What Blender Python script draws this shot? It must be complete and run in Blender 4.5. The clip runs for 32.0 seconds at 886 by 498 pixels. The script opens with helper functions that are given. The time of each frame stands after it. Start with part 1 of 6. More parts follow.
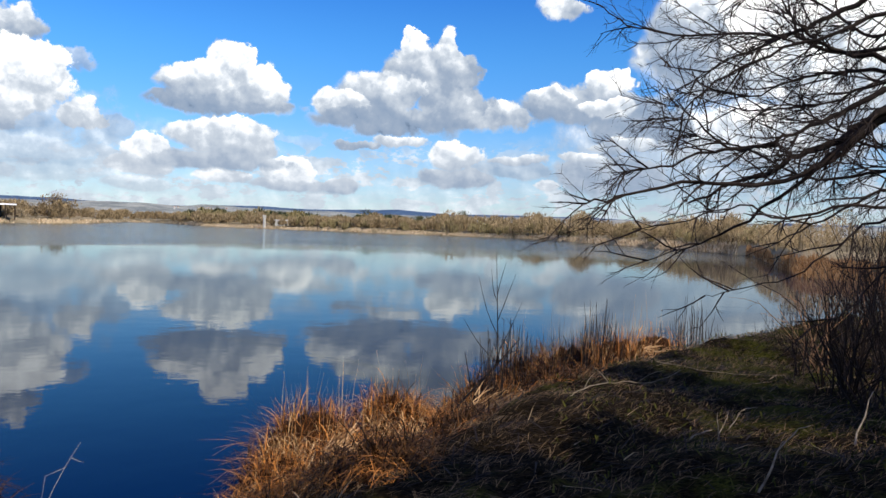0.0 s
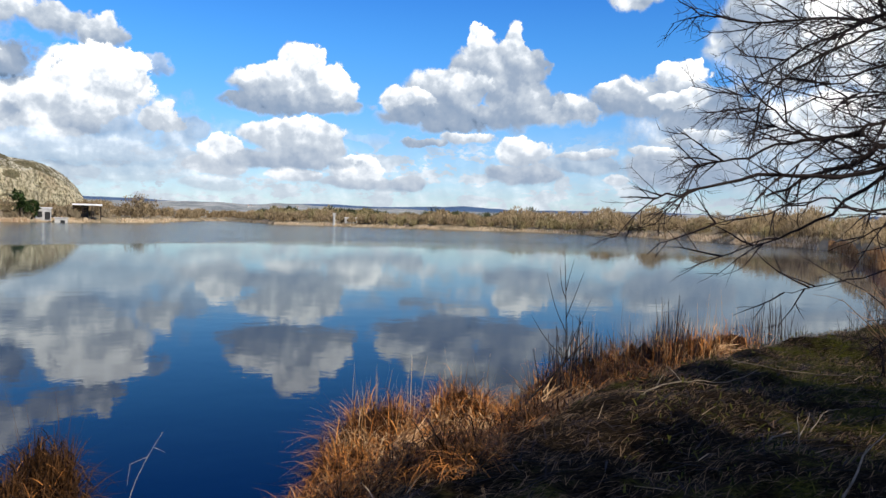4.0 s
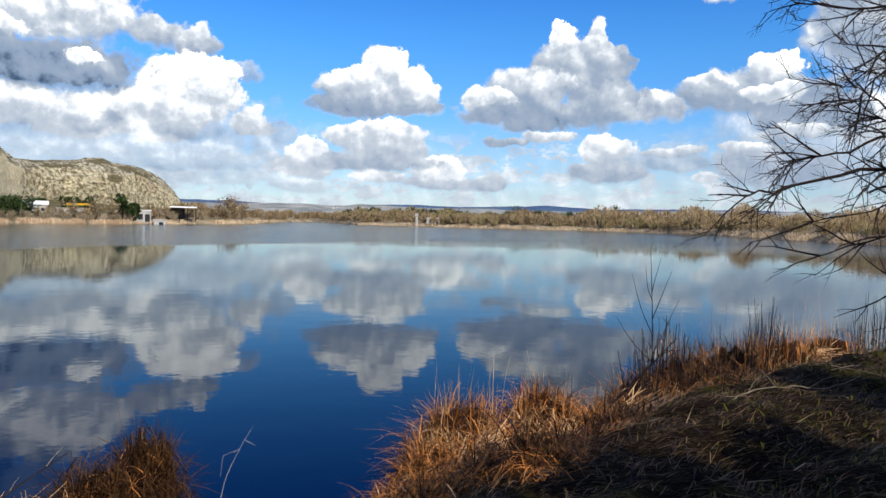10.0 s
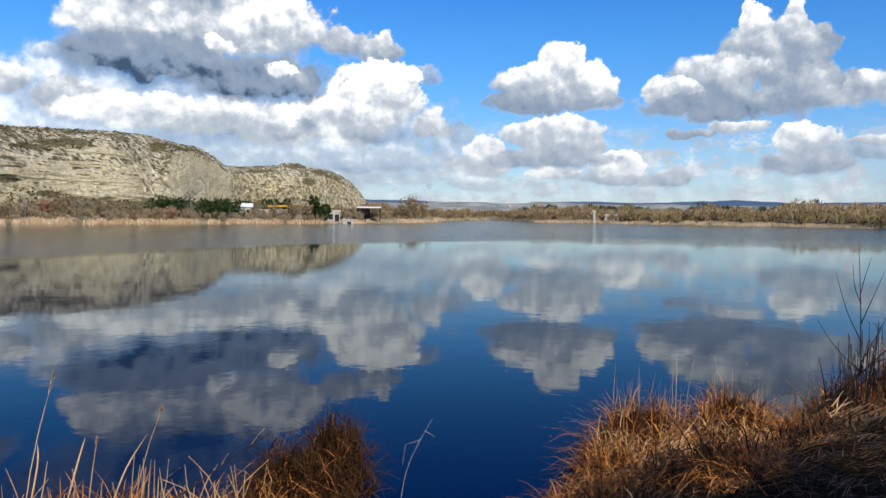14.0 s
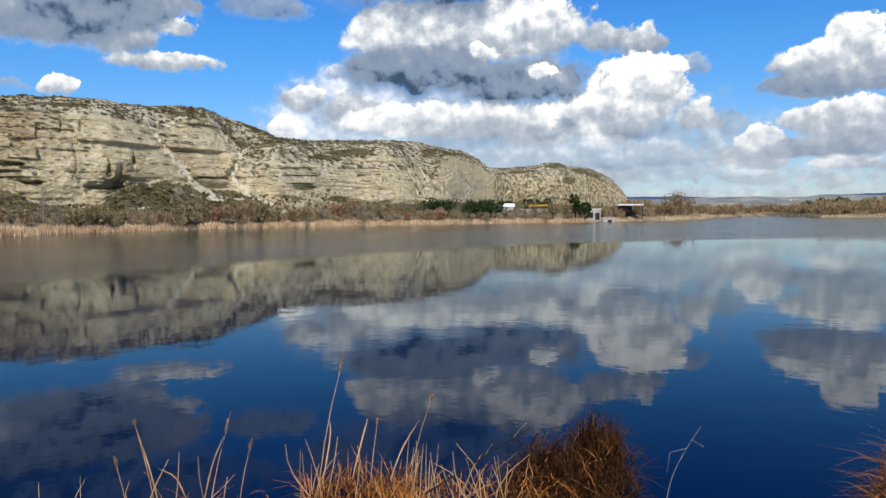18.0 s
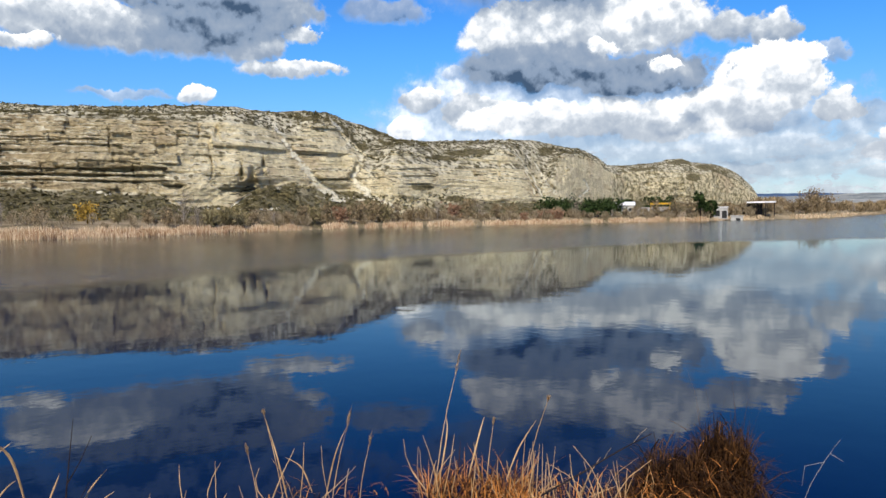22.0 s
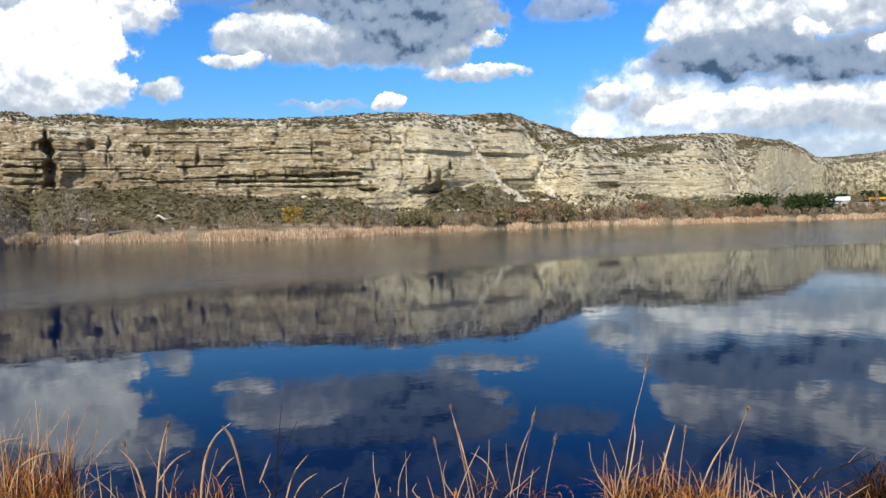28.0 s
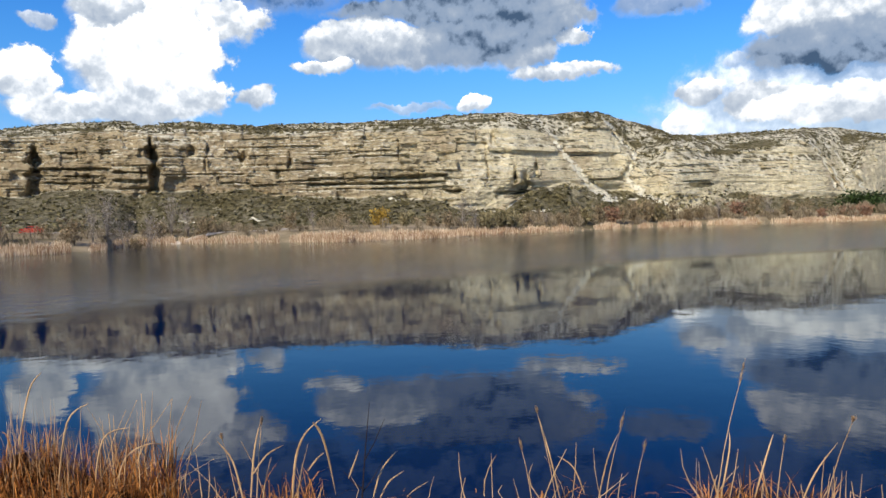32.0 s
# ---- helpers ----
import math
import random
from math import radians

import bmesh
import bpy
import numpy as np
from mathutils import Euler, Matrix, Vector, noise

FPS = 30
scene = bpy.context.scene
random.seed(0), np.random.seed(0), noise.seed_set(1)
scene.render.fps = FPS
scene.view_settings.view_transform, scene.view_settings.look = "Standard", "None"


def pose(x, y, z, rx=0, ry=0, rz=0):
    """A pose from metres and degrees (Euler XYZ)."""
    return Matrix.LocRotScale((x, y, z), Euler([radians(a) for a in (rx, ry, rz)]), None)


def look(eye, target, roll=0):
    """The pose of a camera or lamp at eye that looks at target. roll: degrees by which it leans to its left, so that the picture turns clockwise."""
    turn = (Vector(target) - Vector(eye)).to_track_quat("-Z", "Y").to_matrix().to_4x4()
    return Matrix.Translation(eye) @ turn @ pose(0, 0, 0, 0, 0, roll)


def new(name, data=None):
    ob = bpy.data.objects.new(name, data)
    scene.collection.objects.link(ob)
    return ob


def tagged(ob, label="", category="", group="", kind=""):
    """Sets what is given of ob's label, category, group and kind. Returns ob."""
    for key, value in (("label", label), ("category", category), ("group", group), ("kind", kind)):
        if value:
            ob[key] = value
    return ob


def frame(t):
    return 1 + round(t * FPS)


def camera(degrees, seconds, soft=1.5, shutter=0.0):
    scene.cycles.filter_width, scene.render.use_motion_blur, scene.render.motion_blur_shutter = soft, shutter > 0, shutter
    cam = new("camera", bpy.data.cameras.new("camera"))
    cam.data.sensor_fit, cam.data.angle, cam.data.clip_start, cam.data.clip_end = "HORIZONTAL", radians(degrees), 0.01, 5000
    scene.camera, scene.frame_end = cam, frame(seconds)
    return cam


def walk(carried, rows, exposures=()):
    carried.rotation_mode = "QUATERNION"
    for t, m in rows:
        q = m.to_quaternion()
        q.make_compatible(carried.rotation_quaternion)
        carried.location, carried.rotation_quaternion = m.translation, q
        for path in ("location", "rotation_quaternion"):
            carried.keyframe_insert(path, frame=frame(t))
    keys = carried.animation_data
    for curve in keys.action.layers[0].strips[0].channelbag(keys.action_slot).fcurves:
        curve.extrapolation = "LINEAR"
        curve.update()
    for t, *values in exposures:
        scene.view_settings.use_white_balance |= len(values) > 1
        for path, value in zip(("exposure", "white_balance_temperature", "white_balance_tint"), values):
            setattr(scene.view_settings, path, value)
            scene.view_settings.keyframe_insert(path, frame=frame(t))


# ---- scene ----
# A lake seen from one standing point on its bank; the camera turns on the spot.
# Azimuth 0 is straight ahead (+y) and grows to the left; distances in metres from the eye; the water lies at z = 0.
EYE = 2.6
EXPO = 0.0
cam = camera(62.66, 32.0, soft=1.5)
# seconds, azimuth, tilt, lean
PAN = [
    (0.0, -0.0, -1.54, 1.95), (0.5, 0.35, -1.58, 1.92), (1.0, 0.74, -1.63, 1.86), (1.5, 1.88, -1.69, 1.76),
    (2.0, 2.89, -1.74, 1.63), (2.5, 4.07, -1.78, 1.55), (3.0, 4.66, -1.92, 1.55), (3.5, 4.84, -1.92, 1.54),
    (4.0, 5.29, -1.97, 1.51), (4.5, 5.72, -2.02, 1.47), (6.5, 6.24, -1.97, 1.44), (7.0, 6.29, -1.98, 1.46),
    (7.5, 6.27, -1.98, 1.44), (8.0, 6.52, -2.0, 1.4), (8.5, 7.61, -2.02, 1.35), (9.0, 8.81, -2.03, 1.34),
    (9.5, 10.64, -2.07, 1.25), (10.0, 11.72, -2.13, 1.17), (10.5, 13.09, -2.19, 1.14), (11.0, 14.32, -2.21, 1.07),
    (11.5, 16.86, -2.23, 0.94), (12.0, 18.09, -2.3, 0.87), (12.5, 20.03, -2.37, 0.77), (13.0, 21.6, -2.41, 0.68),
    (13.5, 23.6, -2.48, 0.61), (15.5, 30.31, -2.54, 0.34), (16.0, 31.87, -2.57, 0.24), (16.5, 34.23, -2.59, 0.09),
    (17.0, 37.82, -2.69, -0.16), (17.5, 41.49, -2.71, -0.24), (18.0, 45.84, -2.64, -0.45), (18.5, 46.78, -2.64, -0.35),
    (19.0, 47.15, -2.62, -0.38), (19.5, 47.09, -2.6, -0.37), (20.0, 47.19, -2.6, -0.33), (20.5, 49.12, -2.61, -0.52),
    (21.0, 52.17, -2.62, -0.66), (21.5, 53.94, -2.59, -0.74), (22.0, 55.0, -2.59, -0.76), (22.5, 56.37, -2.55, -0.86),
    (23.0, 57.42, -2.51, -0.94), (23.5, 58.25, -2.49, -0.94), (24.0, 60.19, -2.47, -1.02), (24.5, 61.76, -2.44, -1.11),
    (25.0, 62.9, -2.45, -1.14), (25.5, 64.09, -2.41, -1.14), (27.5, 68.27, -2.31, -1.34), (28.0, 69.45, -2.32, -1.41),
    (28.5, 70.78, -2.28, -1.46), (29.0, 71.6, -2.22, -1.51), (29.5, 72.23, -2.21, -1.56), (30.0, 72.99, -2.19, -1.54),
    (30.5, 73.14, -2.2, -1.56), (31.0, 73.73, -2.19, -1.57), (31.5, 74.87, -2.13, -1.63), (32.0, 76.17, -2.07, -1.71),
]


def way(az, el=0.0):
    a, e = radians(az), radians(el)
    return Vector((-math.sin(a) * math.cos(e), math.cos(a) * math.cos(e), math.sin(e)))


def at(az, r, z=0.0):
    """The point r metres away on the ground plan, at height z."""
    a = radians(az)
    return Vector((-math.sin(a) * r, math.cos(a) * r, z))


def sight(az, el, r):
    """The point r metres away in plan, seen at that elevation."""
    return at(az, r, EYE + r * math.tan(radians(el)))


EYE_AT = Vector((0, 0, EYE))
walk(cam, [(t, look(EYE_AT, EYE_AT + way(az, el), lean)) for t, az, el, lean in PAN],
     exposures=[(0.0, EXPO), (10.0, EXPO), (13.0, -0.06), (15.5, -0.34), (17.0, -0.40), (19.0, -0.16), (22.0, -0.09), (25.0, -0.04), (28.0, EXPO), (32.0, EXPO)])

# ---- sky, sun ----
SUN_AZ, SUN_EL, SUN_STRENGTH = -132.0, 39.0, 5.0
SKY_STRENGTH, SKY_TINT, CLOUD_LIGHT = 0.11, (0.42, 1.05, 1.6), 8.6
CLOUDS = []


def cloud(*lobes):
    """One cloud: lobes of azimuth, elevation, half width, half height (degrees), brightness and softness, back to front."""
    CLOUDS.extend(lobes)


# backing
cloud((41.61, 5.6, 16.83, 3.6, 0.72, 0.8),
      (45.1, 6.93, 12.57, 4.63, 0.78, 0.8),
      (-19.61, 5.92, 10.22, 3.71, 0.66, 0.8))
# west bank
cloud((-22.36, 13.42, 6.8, 4.24, 0.86, 0.5),
      (-17.66, 14.44, 2.4, 3.14, 0.62, 0.6),
      (-23.39, 7.1, 7.46, 2.4, 0.8, 0.6),
      (-28.52, 11.88, 5.12, 4.83, 0.9, 0.5))
# west puff
cloud((-8.81, 16.86, 1.81, 0.71, 0.85, 0.4))
# shelf
cloud((-12.47, 4.48, 4.23, 1.65, 0.48, 0.6),
      (-14.41, 8.25, 3.4, 2.08, 0.51, 0.5),
      (-10.87, 9.6, 4.52, 1.47, 0.54, 0.4),
      (-7.89, 10.47, 1.7, 0.51, 0.79, 0.3),
      (-12.58, 11.46, 1.76, 0.9, 0.94, 0.25),
      (-12.29, 9.63, 2.05, 0.76, 0.91, 0.3),
      (-13.79, 6.69, 2.75, 0.69, 0.69, 0.5),
      (-10.45, 5.83, 1.53, 0.4, 0.82, 0.4))
cloud((-8.11, 3.66, 0.98, 0.49, 0.84, 0.4))
# anvil
cloud((-5.38, 4.7, 3.53, 0.74, 0.52, 0.7),
      (-5.74, 5.56, 2.42, 0.45, 0.73, 0.5),
      (-0.97, 3.97, 2.97, 0.85, 0.45, 0.5),
      (-0.92, 5.79, 2.06, 1.26, 0.81, 0.3),
      (-3.67, 8.72, 2.4, 0.98, 0.71, 0.4),
      (-0.41, 9.22, 2.56, 1.74, 0.54, 0.4),
      (1.54, 11.73, 3.35, 2.05, 0.63, 0.3),
      (5.1, 10.14, 3.22, 1.76, 0.67, 0.3))
cloud((8.55, 9.31, 1.84, 1.11, 0.83, 0.3),
      (5.05, 8.12, 4.73, 1.02, 0.34, 0.5),
      (0.12, 13.31, 0.99, 1.6, 0.83, 0.3),
      (2.73, 13.72, 1.01, 1.29, 0.91, 0.25),
      (3.01, 14.77, 0.47, 0.72, 0.91, 0.25),
      (6.74, 6.32, 1.83, 0.35, 0.46, 0.6),
      (3.64, 6.75, 1.92, 0.55, 0.75, 0.4))
# low puff
cloud((11.74, 3.03, 3.1, 0.61, 0.52, 0.6),
      (12.19, 3.9, 1.94, 1.17, 0.9, 0.3),
      (8.25, 3.04, 1.43, 0.56, 0.55, 0.5),
      (16.98, 3.36, 2.03, 0.61, 0.8, 0.4),
      (22.95, 2.5, 2.31, 0.62, 0.67, 0.7),
      (22.74, 3.83, 2.22, 0.79, 0.85, 0.4),
      (22.39, 4.8, 1.51, 1.4, 0.91, 0.3))
# stack
cloud((17.22, 4.49, 4.4, 0.79, 0.47, 0.6),
      (15.26, 5.55, 2.62, 1.04, 0.63, 0.4),
      (17.24, 6.36, 3.61, 1.3, 0.81, 0.3),
      (17.28, 8.77, 4.74, 0.85, 0.44, 0.5),
      (17.52, 10.26, 3.86, 1.35, 0.78, 0.3),
      (14.38, 10.12, 1.95, 1.43, 0.85, 0.3),
      (16.41, 11.81, 1.84, 1.5, 0.93, 0.25))
# curtain
cloud((30.16, 3.26, 6.16, 1.19, 0.74, 0.8),
      (33.79, 4.49, 9.07, 1.07, 0.74, 0.7),
      (33, 3.91, 6.37, 0.46, 0.52, 0.8))
# wisp
cloud((27.11, 10.87, 1.18, 0.62, 0.6, 0.9),
      (24.3, 6.6, 1.03, 0.94, 0.52, 0.9))
# tower cloud
cloud((26.65, 6.93, 1.35, 1.19, 0.82, 0.4),
      (33.44, 13.19, 2.37, 0.98, 0.66, 0.6),
      (30.64, 12.65, 1.47, 1.04, 0.7, 0.5),
      (37.64, 6.71, 4.86, 1.67, 0.92, 0.4),
      (33.8, 7.16, 3.74, 2.12, 1, 0.3),
      (31.02, 8.98, 3.45, 2.79, 1.05, 0.25),
      (29.39, 9.99, 1.73, 1.56, 1.05, 0.25),
      (37.45, 6.6, 1.95, 0.8, 0.53, 0.7))
cloud((31, 6.42, 2.52, 0.67, 0.62, 0.7))
# dark base
cloud((52.36, 7.85, 2.41, 1.61, 0.74, 0.5),
      (47.58, 7.26, 5.74, 1.33, 0.93, 0.4),
      (41.71, 7.02, 4.29, 1.53, 0.82, 0.4),
      (47.12, 13.38, 5.54, 2.46, 0.88, 0.3),
      (39.97, 13.95, 4.83, 2.51, 0.88, 0.35),
      (46.73, 11.08, 6.18, 1.7, 0.34, 0.6),
      (40.41, 10.1, 5.39, 1.67, 0.31, 0.6),
      (42.33, 12.35, 1.11, 0.57, 1, 0.5))
cloud((38.02, 10.92, 1.13, 0.5, 1, 0.5),
      (47.49, 18.36, 8.96, 2.99, 0.04, 0.9))
# small puff
cloud((56.48, 8.89, 1.68, 0.85, 0.8, 0.4),
      (57.78, 6.59, 1.43, 0.94, 1, 0.35),
      (54.23, 11.08, 0.91, 0.5, 0.7, 0.8))
# streamer
cloud((66.32, 11.35, 3.51, 0.59, 0.78, 0.5),
      (65.61, 13.66, 1.23, 0.62, 0.86, 0.4),
      (69.13, 12.85, 2.26, 1.24, 0.64, 0.6),
      (75.73, 13.46, 6.69, 1.69, 0.53, 0.4),
      (81.81, 13.57, 4.33, 1.79, 0.72, 0.4),
      (84.95, 11.99, 2.35, 0.54, 0.86, 0.4),
      (70.59, 14.86, 5.39, 1.93, 0.40, 0.5),
      (74.81, 16.02, 8.41, 1.02, 0.38, 0.6))
cloud((74.72, 19.03, 12.59, 2.64, 0.0, 0.9),
      (59.2, 15.56, 3.06, 0.88, 0.3, 0.8),
      (78.35, 8.99, 2.87, 0.33, 0.6, 1),
      (73.33, 8.98, 1.2, 0.59, 0.9, 0.4),
      (89.93, 9.87, 1.33, 0.76, 0.76, 0.6),
      (90.11, 18.37, 7.68, 2.43, 0.04, 0.9))
# south tower
cloud((94.13, 15.01, 4.38, 1.63, 0.78, 0.5),
      (100.51, 8.67, 5.87, 1.1, 0.88, 0.5),
      (95.14, 9.75, 3.36, 1.45, 0.95, 0.35),
      (97.74, 12.3, 4.77, 3.58, 1.03, 0.3),
      (105.33, 10.7, 2.09, 1.78, 1, 0.35),
      (100.22, 15.35, 2.21, 1.11, 0.7, 0.6),
      (104.48, 14.42, 1.23, 0.54, 0.7, 0.7))

world = bpy.data.worlds.new("sky")
scene.world = world
world.use_nodes = True
wt = world.node_tree
wt.nodes.clear()


class Tree:
    """Short hand for wiring nodes."""

    def __init__(self, tree):
        self.tree = tree

    def add(self, kind, ins=(), **props):
        n = self.tree.nodes.new(kind)
        if "operation" in props:
            n.operation = props["operation"]
        if "use_clamp" in props:
            n.use_clamp = props["use_clamp"]
        if "data_type" in props:
            n.data_type, n.blend_type = props["data_type"], props["blend_type"]
        if "interpolation_type" in props:
            n.interpolation_type = props["interpolation_type"]
        if "node_tree" in props:
            n.node_tree = props["node_tree"]
        if "attribute_name" in props:
            n.attribute_name = props["attribute_name"]
        for key, v in (ins.items() if isinstance(ins, dict) else enumerate(ins)):
            if v is None:
                continue
            if isinstance(v, bpy.types.NodeSocket):
                self.tree.links.new(v, n.inputs[key])
            else:
                n.inputs[key].default_value = v
        return n

    def math(self, op, a, b=None, c=None, clamp=False):
        return self.add("ShaderNodeMath", (a, b, c), operation=op, use_clamp=clamp).outputs[0]

    def vec(self, op, a, b=None, c=None):
        n = self.add("ShaderNodeVectorMath", (a, b, c), operation=op)
        return n.outputs["Value"] if op in ("LENGTH", "DOT_PRODUCT") else n.outputs["Vector"]

    def noise(self, vector, scale, detail=4.0, rough=0.55, distort=0.0):
        return self.add("ShaderNodeTexNoise", {"Vector": vector, "Scale": scale, "Detail": detail, "Roughness": rough, "Distortion": distort})

    def mix(self, fac, a, b, blend="MIX"):
        n = self.add("ShaderNodeMix", data_type="RGBA", blend_type=blend)
        for k, v in ((0, fac), (6, a), (7, b)):
            if isinstance(v, bpy.types.NodeSocket):
                self.tree.links.new(v, n.inputs[k])
            else:
                n.inputs[k].default_value = (*v, 1.0) if isinstance(v, tuple) and len(v) == 3 else v
        return n.outputs[2]

    def ramp(self, x, lo, hi, a=0.0, b=1.0, smooth=True):
        n = self.add("ShaderNodeMapRange", (x, lo, hi, a, b), interpolation_type="SMOOTHSTEP" if smooth else "LINEAR")
        return n.outputs[0]


W = Tree(wt)
sky = W.add("ShaderNodeTexSky")
sky.sky_type, sky.sun_disc = "NISHITA", False
sky.sun_elevation, sky.sun_rotation = radians(SUN_EL), radians(-SUN_AZ)
sky.altitude, sky.air_density, sky.dust_density, sky.ozone_density = 550.0, 1.0, 0.3, 3.0
geo = W.add("ShaderNodeTexCoord").outputs["Generated"]
sep = W.add("ShaderNodeSeparateXYZ", (geo,))
sx, sy, sz = sep.outputs
az_n = W.math("MULTIPLY", W.math("ARCTAN2", W.math("MULTIPLY", sx, -1.0), sy), 180 / math.pi)
el_n = W.math("MULTIPLY", W.math("ARCSINE", sz), 180 / math.pi)
plane = W.add("ShaderNodeCombineXYZ", (az_n, el_n, 0.0)).outputs[0]
# billows: the same field of noise bends the outlines and models the shading
round_sky = W.vec("SCALE", geo)
round_sky.node.inputs["Scale"].default_value = 57.3
billow = W.noise(round_sky, 0.42, 9.0, 0.6)
swell = W.noise(round_sky, 0.44, 3.8, 0.5)
swell_lit = W.noise(W.vec("ADD", round_sky, (0.42, 0.0, 0.55)), 0.44, 3.8, 0.5)
fluff = W.noise(W.vec("MULTIPLY", round_sky, (1.0, 1.0, 2.6)), 0.55, 6.0, 0.6)
broad = W.noise(round_sky, 0.11, 3.0, 0.5)
bend = W.vec("MULTIPLY", W.vec("SUBTRACT", billow.outputs["Color"], (0.5, 0.5, 0.5)), (3.0, 2.4, 0.0))
bend = W.vec("MULTIPLY", bend, W.ramp(el_n, 0.5, 9.0, 0.3, 1.0))
bent = W.vec("ADD", plane, bend)
# rounded heads, lit from above and from the right
curl = W.vec("ADD", round_sky, W.vec("MULTIPLY", W.vec("SUBTRACT", billow.outputs["Color"], (0.5, 0.5, 0.5)), (2.2, 2.2, 2.2)))


def heads(p):
    n = W.add("ShaderNodeTexVoronoi", {"Vector": p, "Scale": 0.55, "Detail": 3.0, "Roughness": 0.55, "Lacunarity": 2.3})
    n.normalize = True
    return n.outputs["Distance"]


head, head_lit = heads(curl), heads(W.vec("ADD", curl, (0.26, 0.0, 0.36)))
puff = W.math("MULTIPLY_ADD", W.math("SUBTRACT", 0.36, head), 0.55, W.math("SUBTRACT", billow.outputs["Fac"], 0.5))
relief = W.math("MULTIPLY", W.math("SUBTRACT", swell.outputs["Fac"], swell_lit.outputs["Fac"]), 1.15)
layers = W.math("MULTIPLY", W.math("SUBTRACT", fluff.outputs["Fac"], 0.5), W.ramp(el_n, 7.0, 2.0, 0.04, 0.7))
relief = W.math("ADD", layers, relief)
relief = W.math("MULTIPLY_ADD", W.math("SUBTRACT", head_lit, head), 0.62, relief)
tone = W.math("ADD", relief, W.math("MULTIPLY", W.math("SUBTRACT", broad.outputs["Fac"], 0.5), 0.5))
height = W.ramp(el_n, 0.0, 15.0)
blue = W.mix(1.0, sky.outputs[0], W.mix(W.ramp(el_n, 12.0, 27.0), W.mix(height, (0.82, 0.97, 1.16), SKY_TINT), (0.05, 0.62, 1.75)), "MULTIPLY")
# thin bright cloud that thickens towards the horizon
veil = W.math("MULTIPLY", W.ramp(el_n, 8.5, 0.5), W.ramp(fluff.outputs["Fac"], 0.34, 0.66, 0.5, 1.0))
veil = W.math("MULTIPLY", veil, 0.66)
# small cumulus in rows above the skyline, and the thick air in front of all that is low
rows = W.noise(W.vec("MULTIPLY", round_sky, (1.0, 1.0, 2.4)), 0.36, 7.0, 0.6).outputs["Fac"]
veil = W.math("MAXIMUM", veil, W.math("MULTIPLY", W.math("MULTIPLY", W.ramp(rows, 0.49, 0.56), W.ramp(el_n, 8.0, 4.5)), 0.9))
thick_air = W.ramp(el_n, 11.0, 0.5, 0.0, 0.55)


def group(name, ins, outs):
    """An empty node group with float, vector or colour sockets; returns it and what wires it."""
    g = bpy.data.node_groups.new(name, "ShaderNodeTree")
    for side, items in (("INPUT", ins), ("OUTPUT", outs)):
        for key, kind in items:
            g.interface.new_socket(key, in_out=side, socket_type="NodeSocket" + kind)
    t = Tree(g)
    return g, t, t.add("NodeGroupInput").outputs, t.add("NodeGroupOutput")


def make_lobe():
    """One soft-edged lobe of cloud laid over what lies behind it."""
    ins = [("bent", "Vector"), ("puff", "Float"), ("tone", "Float"), ("value", "Float"), ("cover", "Float"), ("scale", "Vector"), ("shift", "Vector"),
           ("lo", "Float"), ("hi", "Float"), ("thick", "Float"), ("bright", "Float")]
    g, t, i, o = group("cloud_lobe", ins, [("value", "Float"), ("cover", "Float")])
    after = t.vec("MULTIPLY_ADD", i["value"], (1e-9, 1e-9, 0.0), i["shift"])
    local = t.vec("MULTIPLY_ADD", i["bent"], i["scale"], after)
    edge = t.math("MULTIPLY_ADD", i["puff"], 0.95, t.math("SUBTRACT", 1.13, t.vec("LENGTH", local)))
    low = t.math("MAXIMUM", t.vec("DOT_PRODUCT", local, (0.0, -0.4, 0.0)), 0.0)
    mask = t.math("MULTIPLY", t.ramp(edge, i["lo"], t.math("ADD", i["hi"], low)), i["thick"])
    slope = t.vec("DOT_PRODUCT", local, (0.0, 0.24, 0.0))
    lit = t.math("ADD", t.math("ADD", slope, i["bright"]), i["tone"])
    for k, v in enumerate((t.math("MULTIPLY_ADD", mask, t.math("SUBTRACT", lit, i["value"]), i["value"]), t.math("MAXIMUM", i["cover"], mask))):
        g.links.new(v, o.inputs[k])
    return g


LOBE = make_lobe()


